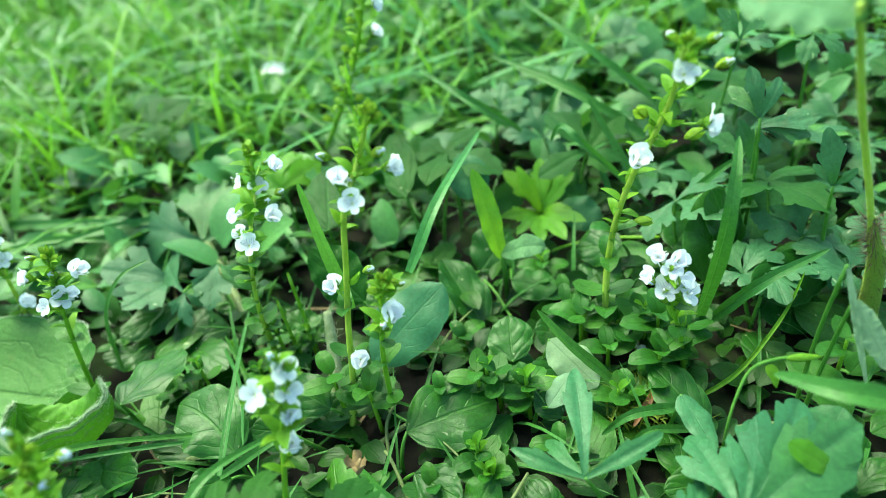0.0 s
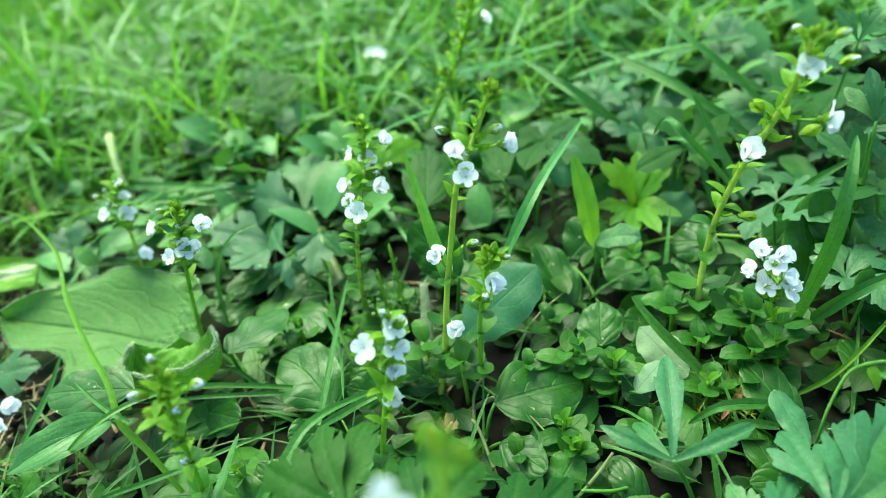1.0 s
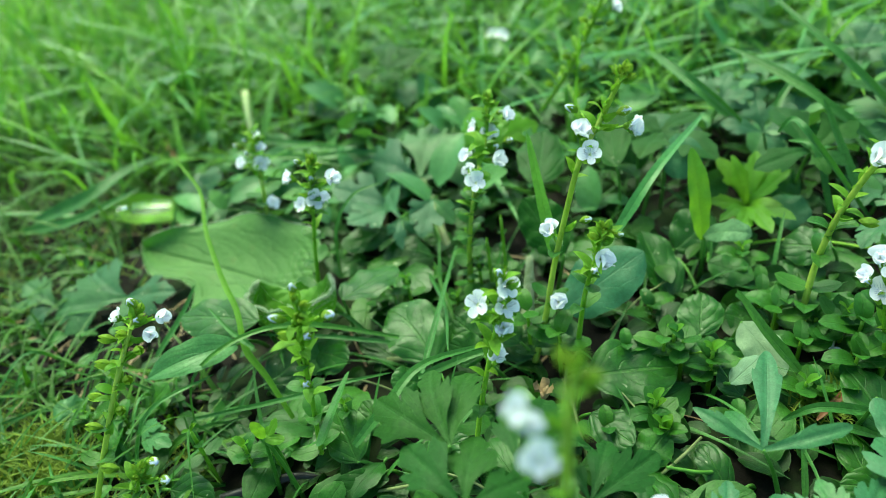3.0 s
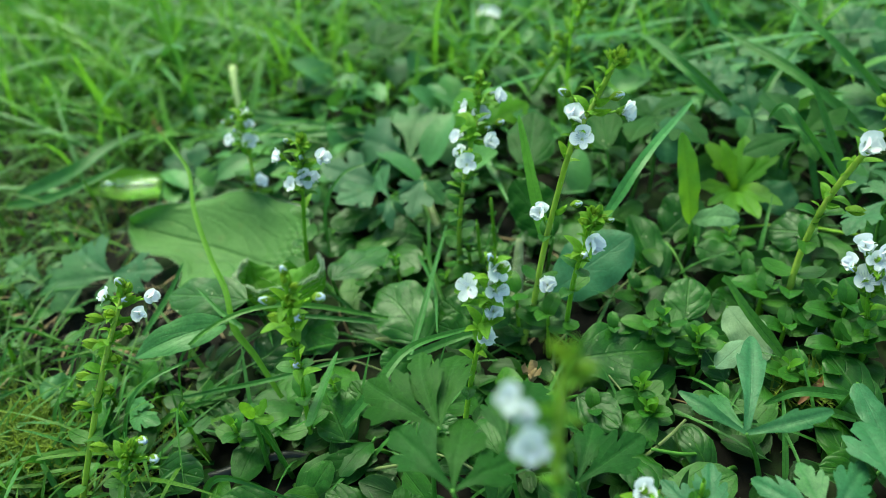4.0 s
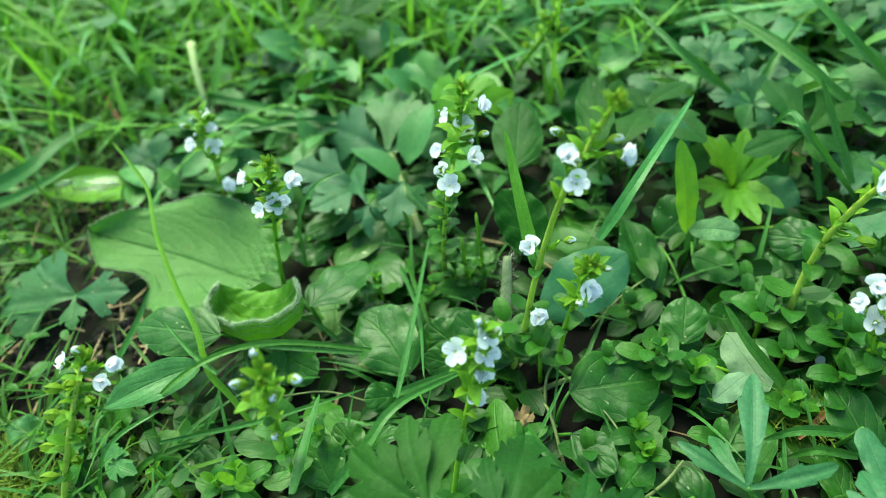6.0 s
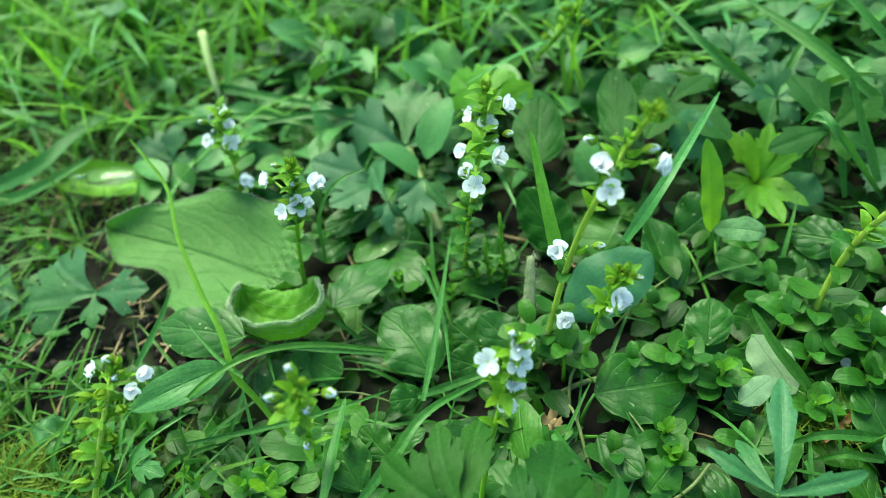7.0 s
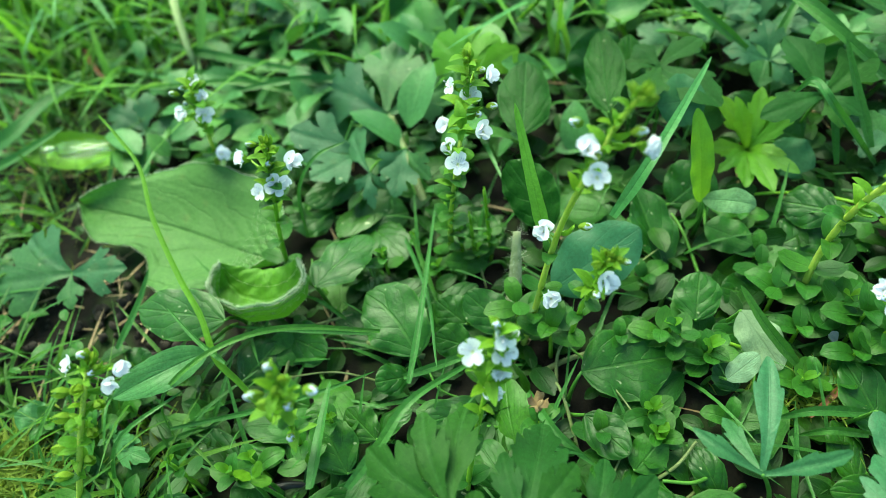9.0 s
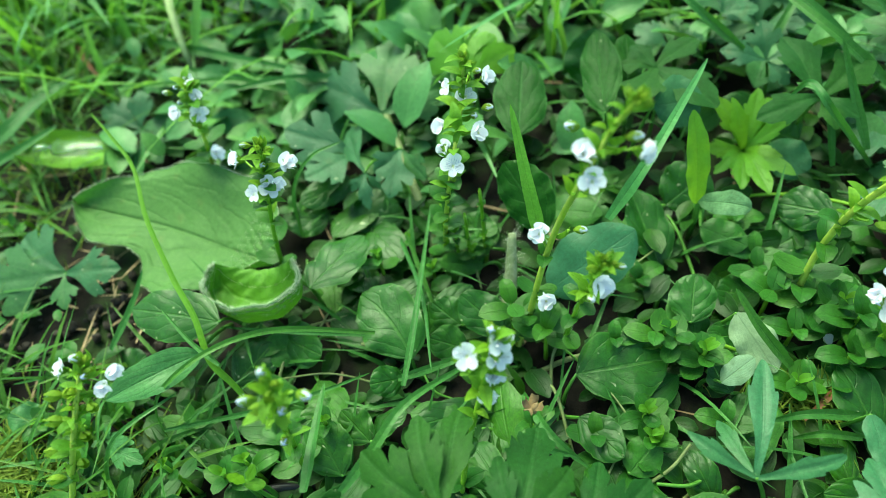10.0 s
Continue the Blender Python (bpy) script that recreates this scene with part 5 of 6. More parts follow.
bloom(s, (-0.0901, 0.0728, 0.0630), (0.22, -0.68, 0.7), 1.00, 'bud', 0)
bloom(s, (-0.0923, 0.0710, 0.0580), (-0.62, -0.5, 0.6), 1.00, 'bud', 0)
s = speedwell([(0.0273, 0.1447, 0.0040), (0.0265, 0.1461, 0.0140), (0.0275, 0.1488, 0.0280), (0.0297, 0.1486, 0.0440), (0.0332, 0.1456, 0.0600), (0.0371, 0.1413, 0.0740), (0.0399, 0.1387, 0.0850), (0.0397, 0.1315, 0.1000)], head=10, leaf=1.0, leaves=(0.05, 0.44), step=0.009, thick=0.00105, bracts=(0.38, 0.95), pale=True, label='tall leaning speedwell spike with large white flowers and seed heads')
bloom(s, (0.0329, 0.1397, 0.0680), (0.22, -0.68, 0.7), 1.15, 'half', 0)
bloom(s, (0.0398, 0.1326, 0.0920), (0.22, -0.68, 0.7), 1.15, 'open', 0)
bloom(s, (0.0468, 0.1360, 0.0780), (0.85, -0.5, 0.15), 1.15, 'half', 0)
bloom(s, (0.0495, 0.1421, 0.0880), (0.85, -0.25, 0.46), 0.95, 'white_bud', 0)
bloom(s, (0.0394, 0.1377, 0.0980), (-0.62, -0.5, 0.6), 0.85, 'white_bud', 0)
bloom(s, (0.0440, 0.1340, 0.0980), (0.85, -0.25, 0.46), 0.80, 'white_bud', 0)
bloom(s, (0.0349, 0.1408, 0.0790), (-0.62, -0.5, 0.6), 1.20, 'bud', 0)
bloom(s, (0.0335, 0.1438, 0.0470), (0.85, -0.5, 0.15), 1.10, 'bud', 0)
bloom(s, (0.0435, 0.1405, 0.0720), (0.85, -0.25, 0.46), 1.10, 'bud', 0)
s = speedwell([(0.0450, 0.1283, 0.0030), (0.0424, 0.1257, 0.0200), (0.0391, 0.1246, 0.0340), (0.0380, 0.1251, 0.0450)], head=4, leaf=1.15, leaves=(0.05, 0.75), step=0.009, label='short speedwell spike with a dense cluster of pale violet flowers')
bloom(s, (0.0359, 0.1284, 0.0470), (-0.2, -0.72, 0.66), 0.95, 'half', 0)
bloom(s, (0.0401, 0.1262, 0.0470), (0.22, -0.68, 0.7), 0.95, 'half', 0)
bloom(s, (0.0335, 0.1261, 0.0430), (-0.62, -0.5, 0.6), 0.80, 'half', 0)
bloom(s, (0.0369, 0.1237, 0.0400), (0.22, -0.68, 0.7), 1.15, 'open', 0)
bloom(s, (0.0401, 0.1229, 0.0430), (0.55, -0.55, 0.63), 1.00, 'half', 0)
bloom(s, (0.0414, 0.1219, 0.0400), (0.55, -0.55, 0.63), 1.10, 'open', 0)
bloom(s, (0.0346, 0.1249, 0.0420), (-0.62, -0.5, 0.6), 0.70, 'white_bud', 0)
bloom(s, (0.0376, 0.1240, 0.0460), (0.22, -0.68, 0.7), 0.90, 'open', 0)
s = speedwell([(-0.0704, 0.2514, 0.0200), (-0.0591, 0.2413, 0.0390), (-0.0518, 0.2395, 0.0520), (-0.0449, 0.2384, 0.0670), (-0.0393, 0.2371, 0.0830), (-0.0353, 0.2390, 0.0950)], head=8, leaf=0.7, leaves=(0.05, 0.5), step=0.009, thick=0.0009, bracts=(0.2, 0.95), bract=1.5, label='tall slender speedwell spike with seed pods among the far grass')
bloom(s, (-0.0385, 0.2391, 0.0700), (0.85, -0.25, 0.46), 1.10, 'half', 0)
bloom(s, (-0.0353, 0.2310, 0.0830), (0.85, -0.5, 0.15), 1.10, 'half', 0)
bloom(s, (-0.0347, 0.2311, 0.0900), (0.22, -0.68, 0.7), 1.10, 'half', 0)
bloom(s, (-0.0388, 0.2384, 0.0920), (-0.62, -0.5, 0.6), 1.10, 'half', 0)
bloom(s, (-0.0473, 0.2366, 0.0660), (-0.62, -0.5, 0.6), 1.00, 'bud', 0)
bloom(s, (-0.0452, 0.2353, 0.0580), (0.85, -0.25, 0.46), 1.00, 'bud', 0)
bloom(s, (-0.0549, 0.2398, 0.0500), (-0.62, -0.5, 0.6), 1.00, 'bud', 0)
bloom(s, (-0.0504, 0.2360, 0.0470), (0.85, -0.25, 0.46), 1.00, 'bud', 0)
bloom(s, (-0.0438, 0.2389, 0.0750), (-0.62, -0.5, 0.6), 1.00, 'bud', 0)
bloom(s, (-0.0406, 0.2356, 0.0650), (0.85, -0.25, 0.46), 0.90, 'bud', 0)
bloom(s, (-0.0620, 0.2407, 0.0380), (-0.62, -0.5, 0.6), 1.00, 'bud', 0)
s = speedwell([(-0.0241, 0.0326, 0.0550), (-0.0241, 0.0312, 0.0750), (-0.0238, 0.0309, 0.0910), (-0.0228, 0.0306, 0.1050)], head=6, leaf=0.45, leaves=(0.2, 0.5), step=0.01, bract=0.5, pale=True, label='speedwell spike close to the lens with two open flowers')
bloom(s, (-0.0293, 0.0290, 0.0980), (-0.2, -0.72, 0.66), 0.68, 'open', 0)
bloom(s, (-0.0269, 0.0281, 0.0900), (0.22, -0.68, 0.7), 0.90, 'open', 0)
bloom(s, (-0.0277, 0.0290, 0.0960), (0.22, -0.68, 0.7), 0.60, 'half', 0)

s = speedwell([(-0.1440, 0.0424, 0.0040), (-0.1378, 0.0450, 0.0180), (-0.1335, 0.0474, 0.0280)], head=12, leaf=0.7, leaves=(0.2, 0.8), step=0.006, label='faded low speedwell head with brown-green seed pods')
bloom(s, (-0.1303, 0.0492, 0.0310), (0.85, -0.25, 0.46), 1.00, 'white_bud', 0)
bloom(s, (-0.1275, 0.0473, 0.0270), (0.85, -0.25, 0.46), 1.00, 'white_bud', 0)
bloom(s, (-0.1385, 0.0467, 0.0290), (-0.62, -0.5, 0.6), 1.00, 'bud', 0)

s = speedwell([(-0.011, 0.0550, 0.0), (-0.0100, 0.0580, 0.016), (-0.011, 0.061, 0.030)], head=4, leaf=0.6, leaves=(0.1, 0.8), step=0.007, label='short speedwell stem with a single white flower')
bloom(s, (-0.011, 0.061, 0.03), (0.2, -0.5, 0.8), 0.9, 'half', 0)

# broad oval leaves
broad_leaf((-0.0317, 0.1102, 0.0120), (-0.0080, 0.1195, 0.0100), 0.0194, foot=(-0.0346, 0.1059, 0.0000), arch=0.001, cup=-0.15, label='flat dark green oval leaf with a pale midrib')
broad_leaf((-0.0427, 0.1357, 0.0120), (-0.0199, 0.1506, 0.0260), 0.0185, up=(-0.1, -0.55, 0.8), arch=0.001, material=SHEEN, label='large upright oval leaf with bluish sky sheen in its colour')
broad_leaf((-0.0779, 0.1077, 0.0120), (-0.0970, 0.1237, 0.0160), 0.0183, foot=(-0.0777, 0.1077, 0.0000), arch=0.002, cup=-0.2, bend=0.002, label='glossy dark oval leaf with arched veins')
broad_leaf((-0.1106, 0.1205, 0.0220), (-0.1018, 0.1444, 0.0170), 0.0149, up=(-0.2, -0.5, 0.8), arch=0.001)
broad_leaf((-0.1313, 0.1036, 0.0260), (-0.1633, 0.1059, 0.0210), 0.0151, foot=(-0.1388, 0.1161, 0.0000), arch=0.001, label='oval leaf with a clear midrib below the broad leaf')
broad_leaf((-0.1330, 0.0930, 0.0260), (-0.1530, 0.0760, 0.0260), 0.0100, foot=(-0.1427, 0.1155, 0.0000), material=MILKY, shape=lance, wave=0.1, arch=0.004, fold=0.55, up=(0.3, -0.4, 0.9), label='pale hairy long leaf with a rolled edge')
broad_leaf((-0.0583, 0.1821, 0.0280), (-0.0612, 0.2107, 0.0340), 0.0168, foot=(-0.0607, 0.1947, 0.0000), up=(0.1, -0.75, 0.6), wave=0.08, material=SHADY, label='upright dark oval leaf with a wavy edge')
broad_leaf((-0.0446, 0.1515, 0.0220), (-0.0599, 0.1649, 0.0340), 0.0153, foot=(-0.0485, 0.1568, 0.0000), wave=0.14, turns=4, material=SHADY, up=(-0.2, -0.6, 0.7))
broad_leaf((-0.0535, 0.1202, 0.0120), (-0.0669, 0.1270, 0.0180), 0.0117, wave=0.1, up=(0.2, -0.5, 0.8))
broad_leaf((-0.0630, 0.1130, 0.0120), (-0.0733, 0.1127, 0.0160), 0.0102, up=(0.3, -0.6, 0.7))
broad_leaf((-0.0665, 0.1213, 0.0100), (-0.0759, 0.1260, 0.0130), 0.0106, up=(-0.1, -0.4, 0.8))
broad_leaf((-0.0794, 0.1032, 0.0080), (-0.0871, 0.0970, 0.0140), 0.0086, up=(-0.1, -0.5, 0.8), arch=0.001)
broad_leaf((-0.0102, 0.1535, 0.0040), (-0.0219, 0.1740, 0.0160), 0.0143, foot=(-0.0110, 0.1402, 0.0000), fold=0.7, up=(0.5, -0.4, 0.7), material=OVATE, label='folded soft hairy leaf on an upright stalk')
broad_leaf((0.0001, 0.1651, 0.0120), (0.0140, 0.1609, 0.0100), 0.0110, foot=(0.0009, 0.1881, 0.0000), material=SMALL, label='small pale green oval leaf')
broad_leaf((-0.0022, 0.1309, 0.0120), (-0.0021, 0.1440, 0.0170), 0.0125, up=(0, -0.8, 0.55), wave=0.08)
broad_leaf((0.0085, 0.1320, 0.0180), (0.0195, 0.1190, 0.0120), 0.0105, material=FELT, fold=0.15, wave=0.2, up=(-0.1, -0.3, 0.95), label='turned leaf showing its pale underside')
broad_leaf((0.0057, 0.1138, 0.0120), (0.0127, 0.1193, 0.0180), 0.0066, material=FELT, up=(-0.3, -0.1, 0.95), label='small leaf showing its pale underside')
broad_leaf((0.0090, 0.1131, 0.0080), (0.0032, 0.1188, 0.0130), 0.0074)
broad_leaf((0.0360, 0.1709, 0.0170), (0.0225, 0.1772, 0.0120), 0.0130, up=(0, -0.5, 0.8))
broad_leaf((-0.0322, 0.1932, 0.0300), (-0.0384, 0.2239, 0.0370), 0.0128, up=(-0.2, -0.6, 0.7), material=SHADY)
broad_leaf((-0.0256, 0.2058, 0.0280), (-0.0283, 0.2256, 0.0350), 0.0107, up=(0.3, -0.75, 0.6), material=SHADY)
broad_leaf((-0.0174, 0.1972, 0.0300), (-0.0034, 0.1979, 0.0340), 0.0156, up=(0, -0.7, 0.7), wave=0.08, material=SHEEN)
broad_leaf((0.0212, 0.2007, 0.0140), (0.0327, 0.1916, 0.0100), 0.0126, material=SHEEN, up=(0, -0.5, 0.8))
broad_leaf((-0.1220, 0.1107, 0.0080), (-0.1044, 0.1043, 0.0120), 0.0127, foot=(-0.1330, 0.1170, 0.0000), up=(0, -0.5, 0.8))
broad_leaf((-0.1140, 0.1556, 0.0060), (-0.0954, 0.1632, 0.0060), 0.0208, up=(0.1, -0.4, 0.9), wave=0.1, arch=0.002, label='dull spotted oval leaf in the shade')
broad_leaf((-0.1159, 0.1727, 0.0100), (-0.1300, 0.1584, 0.0120), 0.0105, up=(0, -0.5, 0.8))
broad_leaf((-0.2085, 0.1745, 0.0110), (-0.2530, 0.1690, 0.0130), 0.0150, material=BRIGHT, up=(0, -0.35, 0.95), cup=0.45, fold=0.1, arch=-0.002, wave=0.06, detail=1.6, label='yellow-green leaf cupped under drops of water')
broad_leaf((-0.0043, 0.1169, 0.0060), (-0.0223, 0.0994, 0.0080), 0.0099, material=SMALL)
broad_leaf((-0.0297, 0.0988, 0.0100), (-0.0177, 0.0893, 0.0120), 0.0104, up=(0, -0.4, 0.9))
broad_leaf((-0.1300, 0.0938, 0.0060), (-0.1216, 0.1066, 0.0100), 0.0125, up=(0.2, -0.4, 0.9))
broad_leaf((-0.0158, 0.0868, 0.0080), (-0.0098, 0.0953, 0.0120), 0.0094, material=SMALL)
broad_leaf((-0.0893, 0.0729, 0.0080), (-0.0991, 0.0838, 0.0160), 0.0128, up=(0.1, -0.5, 0.8))
broad_leaf((-0.0837, 0.0826, 0.0100), (-0.0928, 0.0883, 0.0140), 0.0090)
broad_leaf((0.0225, 0.1643, 0.0060), (0.0347, 0.1717, 0.0100), 0.0138)
broad_leaf((0.0446, 0.1475, 0.0080), (0.0306, 0.1505, 0.0120), 0.0132)
broad_leaf((0.0187, 0.1462, 0.0040), (0.0054, 0.1456, 0.0080), 0.0129)
broad_leaf((-0.0126, 0.1257, 0.0040), (-0.0243, 0.1291, 0.0080), 0.0104)
broad_leaf((-0.0627, 0.1526, 0.0060), (-0.0724, 0.1610, 0.0120), 0.0112)
broad_leaf((-0.1219, 0.1589, 0.0040), (-0.1363, 0.1537, 0.0080), 0.0122)
broad_leaf((-0.1711, 0.0908, 0.0020), (-0.1627, 0.0982, 0.0060), 0.0118)
broad_leaf((-0.1648, 0.0766, 0.0060), (-0.1590, 0.0858, 0.0120), 0.0109, material=SMALL)
broad_leaf((-0.0025, 0.1690, 0.0180), (-0.0080, 0.1790, 0.0465), 0.0064, foot=(-0.0020, 0.1690, 0.0000), material=BRIGHT, fold=0.6, up=(0.25, -0.8, 0.45), arch=0.002, wave=0.16, turns=3.5, detail=1.4, label='bright soft leaf folded along its midrib')
broad_leaf((-0.0020, 0.1675, 0.0210), (0.0115, 0.1625, 0.0260), 0.0070, foot=(-0.0020, 0.1690, 0.0000), material=WOOLLY, fold=0.35, wave=0.18, arch=0.004, up=(0.1, -0.5, 0.8), label='pale soft leaf hanging from a hairy stalk')
buttercup_leaf((-0.1607, 0.0703, 0.0080), [(-0.1448, 0.0656, 0.0120), (-0.1574, 0.0724, 0.0140), (-0.1503, 0.0694, 0.0140), (-0.1625, 0.0673, 0.0100)], width=0.5, material=MILKY, label='pale greyish buttercup leaf in the thin turf')
broad_leaf((-0.1819, 0.0723, 0.0080), (-0.1914, 0.0704, 0.0120), 0.0092, material=MILKY, wave=0.2, label='pale tattered leaf in the thin turf')
broad_leaf((-0.1049, 0.0614, 0.0300), (-0.1066, 0.0615, 0.0360), 0.0026, material=BRIGHT, label='small bright yellow-green leaf')
broad_leaf((-0.1045, 0.0622, 0.0300), (-0.1019, 0.0650, 0.0340), 0.0025, material=BRIGHT, label='small bright yellow-green leaf')
broad_leaf((-0.1049, 0.0614, 0.0300), (-0.0995, 0.0621, 0.0300), 0.0026, material=BRIGHT, label='small bright yellow-green leaf')
water_drop((-0.2265, 0.1740, 0.0136), (0.044, 0.005, 0.0), 0.0140, 0.0058, 0.0024)
water_drop((-0.2420, 0.1712, 0.0138), (0.044, 0.005, 0.0), 0.0040, 0.0026, 0.0011)
broad_leaf((0.0587, 0.1564, 0.0100), (0.0647, 0.1705, 0.0350), 0.0175, up=(0.1, -0.8, 0.5), label='tall bluish oval leaf behind a grass blade')
broad_leaf((0.0676, 0.1616, 0.0200), (0.0605, 0.1655, 0.0380), 0.0108, up=(0.1, -0.8, 0.5))
broad_leaf((0.0925, 0.1526, 0.0150), (0.0649, 0.1397, 0.0220), 0.0151, material=SHADY, up=(0, -0.6, 0.7), wave=0.1)
broad_leaf((0.0840, 0.1573, 0.0100), (0.0759, 0.1363, 0.0060), 0.0204, up=(0, -0.6, 0.7), material=SHADY)
broad_leaf((0.0647, 0.1901, 0.0100), (0.0523, 0.1715, 0.0120), 0.0159, up=(0, -0.6, 0.7))
broad_leaf((0.0560, 0.0830, 0.0150), (0.0700, 0.0970, 0.0240), 0.0150, up=(-0.1, -0.35, 0.95), wave=0.22, turns=3.5, fold=0.25, label='smooth leaf low at the edge, bluish sky sheen in its colour', material=SHEEN)
broad_leaf((0.0371, 0.1060, 0.0220), (0.0413, 0.0912, 0.0200), 0.0066, up=(0.2, -0.5, 0.8), material=SHEEN, shape=lance, label='narrow leaf drooping over the moss, bluish sky sheen in its colour')
grass_blade([(0.0454, 0.1169, 0.0060), (0.0566, 0.1201, 0.0120), (0.0698, 0.1300, 0.0200), (0.0761, 0.1357, 0.0300)], 0.0013, material=BRACT, fold=0.8, label='thin olive green leaf stalk')
broad_leaf((0.0590, 0.0786, 0.0300), (0.0504, 0.0813, 0.0360), 0.0053, material=BRIGHT, label='small bright yellow-green leaf')
broad_leaf((0.0702, 0.1100, 0.0550), (0.0737, 0.0968, 0.0300), 0.0014, material=FELT, shape=lance, fold=0.3, up=(-0.5, -0.6, 0.6), wave=0.7, turns=6, detail=2, label='drooping pale woolly leaf')
broad_leaf((0.0716, 0.1067, 0.0480), (0.0796, 0.0991, 0.0320), 0.0049, material=FELT, fold=0.3, up=(-0.4, -0.6, 0.6), wave=0.5, turns=5, detail=2, label='drooping pale woolly leaf')
broad_leaf((-0.0364, 0.2229, 0.0120), (-0.0403, 0.2344, 0.0300), 0.0200, up=(0, -0.7, 0.7))
broad_leaf((-0.0274, 0.2171, 0.0120), (-0.0311, 0.2278, 0.0300), 0.0152, up=(0.2, -0.7, 0.7))
broad_leaf((-0.0100, 0.1756, 0.0080), (0.0010, 0.1826, 0.0180), 0.0172, up=(0, -0.6, 0.7))
broad_leaf((0.0307, 0.2047, 0.0120), (0.0207, 0.2046, 0.0160), 0.0166, up=(0, -0.6, 0.7))

# buttercup leaves
buttercup_leaf((-0.1106, 0.1973, 0.0180), [(-0.1113, 0.2306, 0.0270), (-0.1416, 0.2104, 0.0200), (-0.0889, 0.2122, 0.0220), (-0.1294, 0.2053, 0.0170)], foot=(-0.0854, 0.1575, 0.0020), width=0.62, label='grey-green buttercup leaf on a thick hairy stalk', up=(0, -0.6, 0.8))
buttercup_leaf((-0.0784, 0.2076, 0.0300), [(-0.0962, 0.2220, 0.0340), (-0.0847, 0.2253, 0.0370), (-0.0648, 0.2187, 0.0330), (-0.0734, 0.2233, 0.0360)], foot=(-0.0766, 0.2037, 0.0100), width=0.75, material=BRIGHT, up=(0, -0.75, 0.6), label='fresh light green buttercup leaf')
buttercup_leaf((0.0130, 0.1985, 0.0120), [(0.0020, 0.2070, 0.0270), (0.0070, 0.2020, 0.0300), (0.0262, 0.2165, 0.0230), (0.0255, 0.2030, 0.0250), (0.0225, 0.1910, 0.0190), (0.0265, 0.1850, 0.0180), (0.0190, 0.1765, 0.0180), (0.0115, 0.1790, 0.0150), (0.0150, 0.2120, 0.0270), (-0.0010, 0.1930, 0.0170), (0.0040, 0.1850, 0.0150)], width=0.4, material=BRIGHT, up=(0, -0.4, 0.9), outline=FINGER, arch=0.1, label='bright green rosette of toothed buttercup lobes')
buttercup_leaf((-0.1153, 0.1794, 0.0160), [(-0.1403, 0.1801, 0.0240), (-0.1275, 0.1626, 0.0200), (-0.1132, 0.1909, 0.0200)], foot=(-0.1023, 0.1804, 0.0040), width=0.62)
buttercup_leaf((-0.0967, 0.1761, 0.0240), [(-0.0970, 0.1597, 0.0180), (-0.0864, 0.1673, 0.0200), (-0.1045, 0.1679, 0.0200)], foot=(-0.1056, 0.1888, 0.0040), width=0.6, up=(0, -0.8, 0.5), label='drooping buttercup leaf on the hairy stalk')
buttercup_leaf((-0.1078, 0.1680, 0.0200), [(-0.1046, 0.1572, 0.0140), (-0.1118, 0.1623, 0.0160), (-0.1011, 0.1641, 0.0160), (-0.1210, 0.1881, 0.0200)], foot=(-0.1056, 0.1888, 0.0040), width=0.45, up=(0, -0.8, 0.5))
buttercup_leaf((-0.2010, 0.1195, 0.0120), [(-0.2250, 0.1310, 0.0130), (-0.1800, 0.1215, 0.0170), (-0.1965, 0.1080, 0.0090), (-0.2330, 0.1125, 0.0090)], width=0.66, up=(0, -0.4, 0.9), label='bluish buttercup leaf spread above bare soil')
buttercup_leaf((-0.2329, 0.1166, 0.0060), [(-0.2550, 0.1233, 0.0100), (-0.2442, 0.1065, 0.0040), (-0.2320, 0.1264, 0.0100)], width=0.6)
buttercup_leaf((-0.0400, 0.0610, 0.0380), [(-0.0470, 0.0765, 0.0370), (-0.0390, 0.0890, 0.0290), (-0.0300, 0.0775, 0.0340)], foot=(-0.0386, 0.0651, 0.0000), width=0.42, material=SOFT, up=(0, -0.4, 0.9), arch=0.08, label='soft green buttercup leaf near the lens')
buttercup_leaf((-0.0255, 0.0650, 0.0220), [(-0.0235, 0.0858, 0.0200), (-0.0115, 0.0825, 0.0200), (-0.0330, 0.0760, 0.0230)], foot=(-0.0250, 0.0651, 0.0000), width=0.42, material=SOFT, up=(0, -0.4, 0.9), arch=0.08, label='low soft green buttercup leaf near the lens')
buttercup_leaf((-0.0545, 0.0600, 0.0420), [(-0.0660, 0.0805, 0.0435), (-0.0568, 0.0862, 0.0380), (-0.0770, 0.0700, 0.0420)], foot=(-0.0603, 0.0607, 0.0000), width=0.42, up=(0, -0.35, 0.9), material=SOFT, arch=0.08, label='large soft green buttercup leaf near the lens')
buttercup_leaf((-0.0480, 0.0470, 0.0410), [(-0.0660, 0.0590, 0.0410), (-0.0510, 0.0670, 0.0395), (-0.0370, 0.0600, 0.0370)], foot=(-0.0480, 0.0490, 0.0000), width=0.5, up=(0, -0.35, 0.9), material=SOFT, arch=0.08, label='soft green buttercup leaf under the lens')
buttercup_leaf((0.0112, 0.0865, 0.0215), [(0.0130, 0.1155, 0.0265), (-0.0045, 0.0935, 0.0250), (0.0295, 0.0925, 0.0270), (0.0035, 0.1020, 0.0160)], foot=(0.0177, 0.0874, 0.0000), width=0.3, up=(0, -0.5, 0.85), outline=FINGER, material=SHEEN, label='blue-green buttercup leaf standing near the lens')
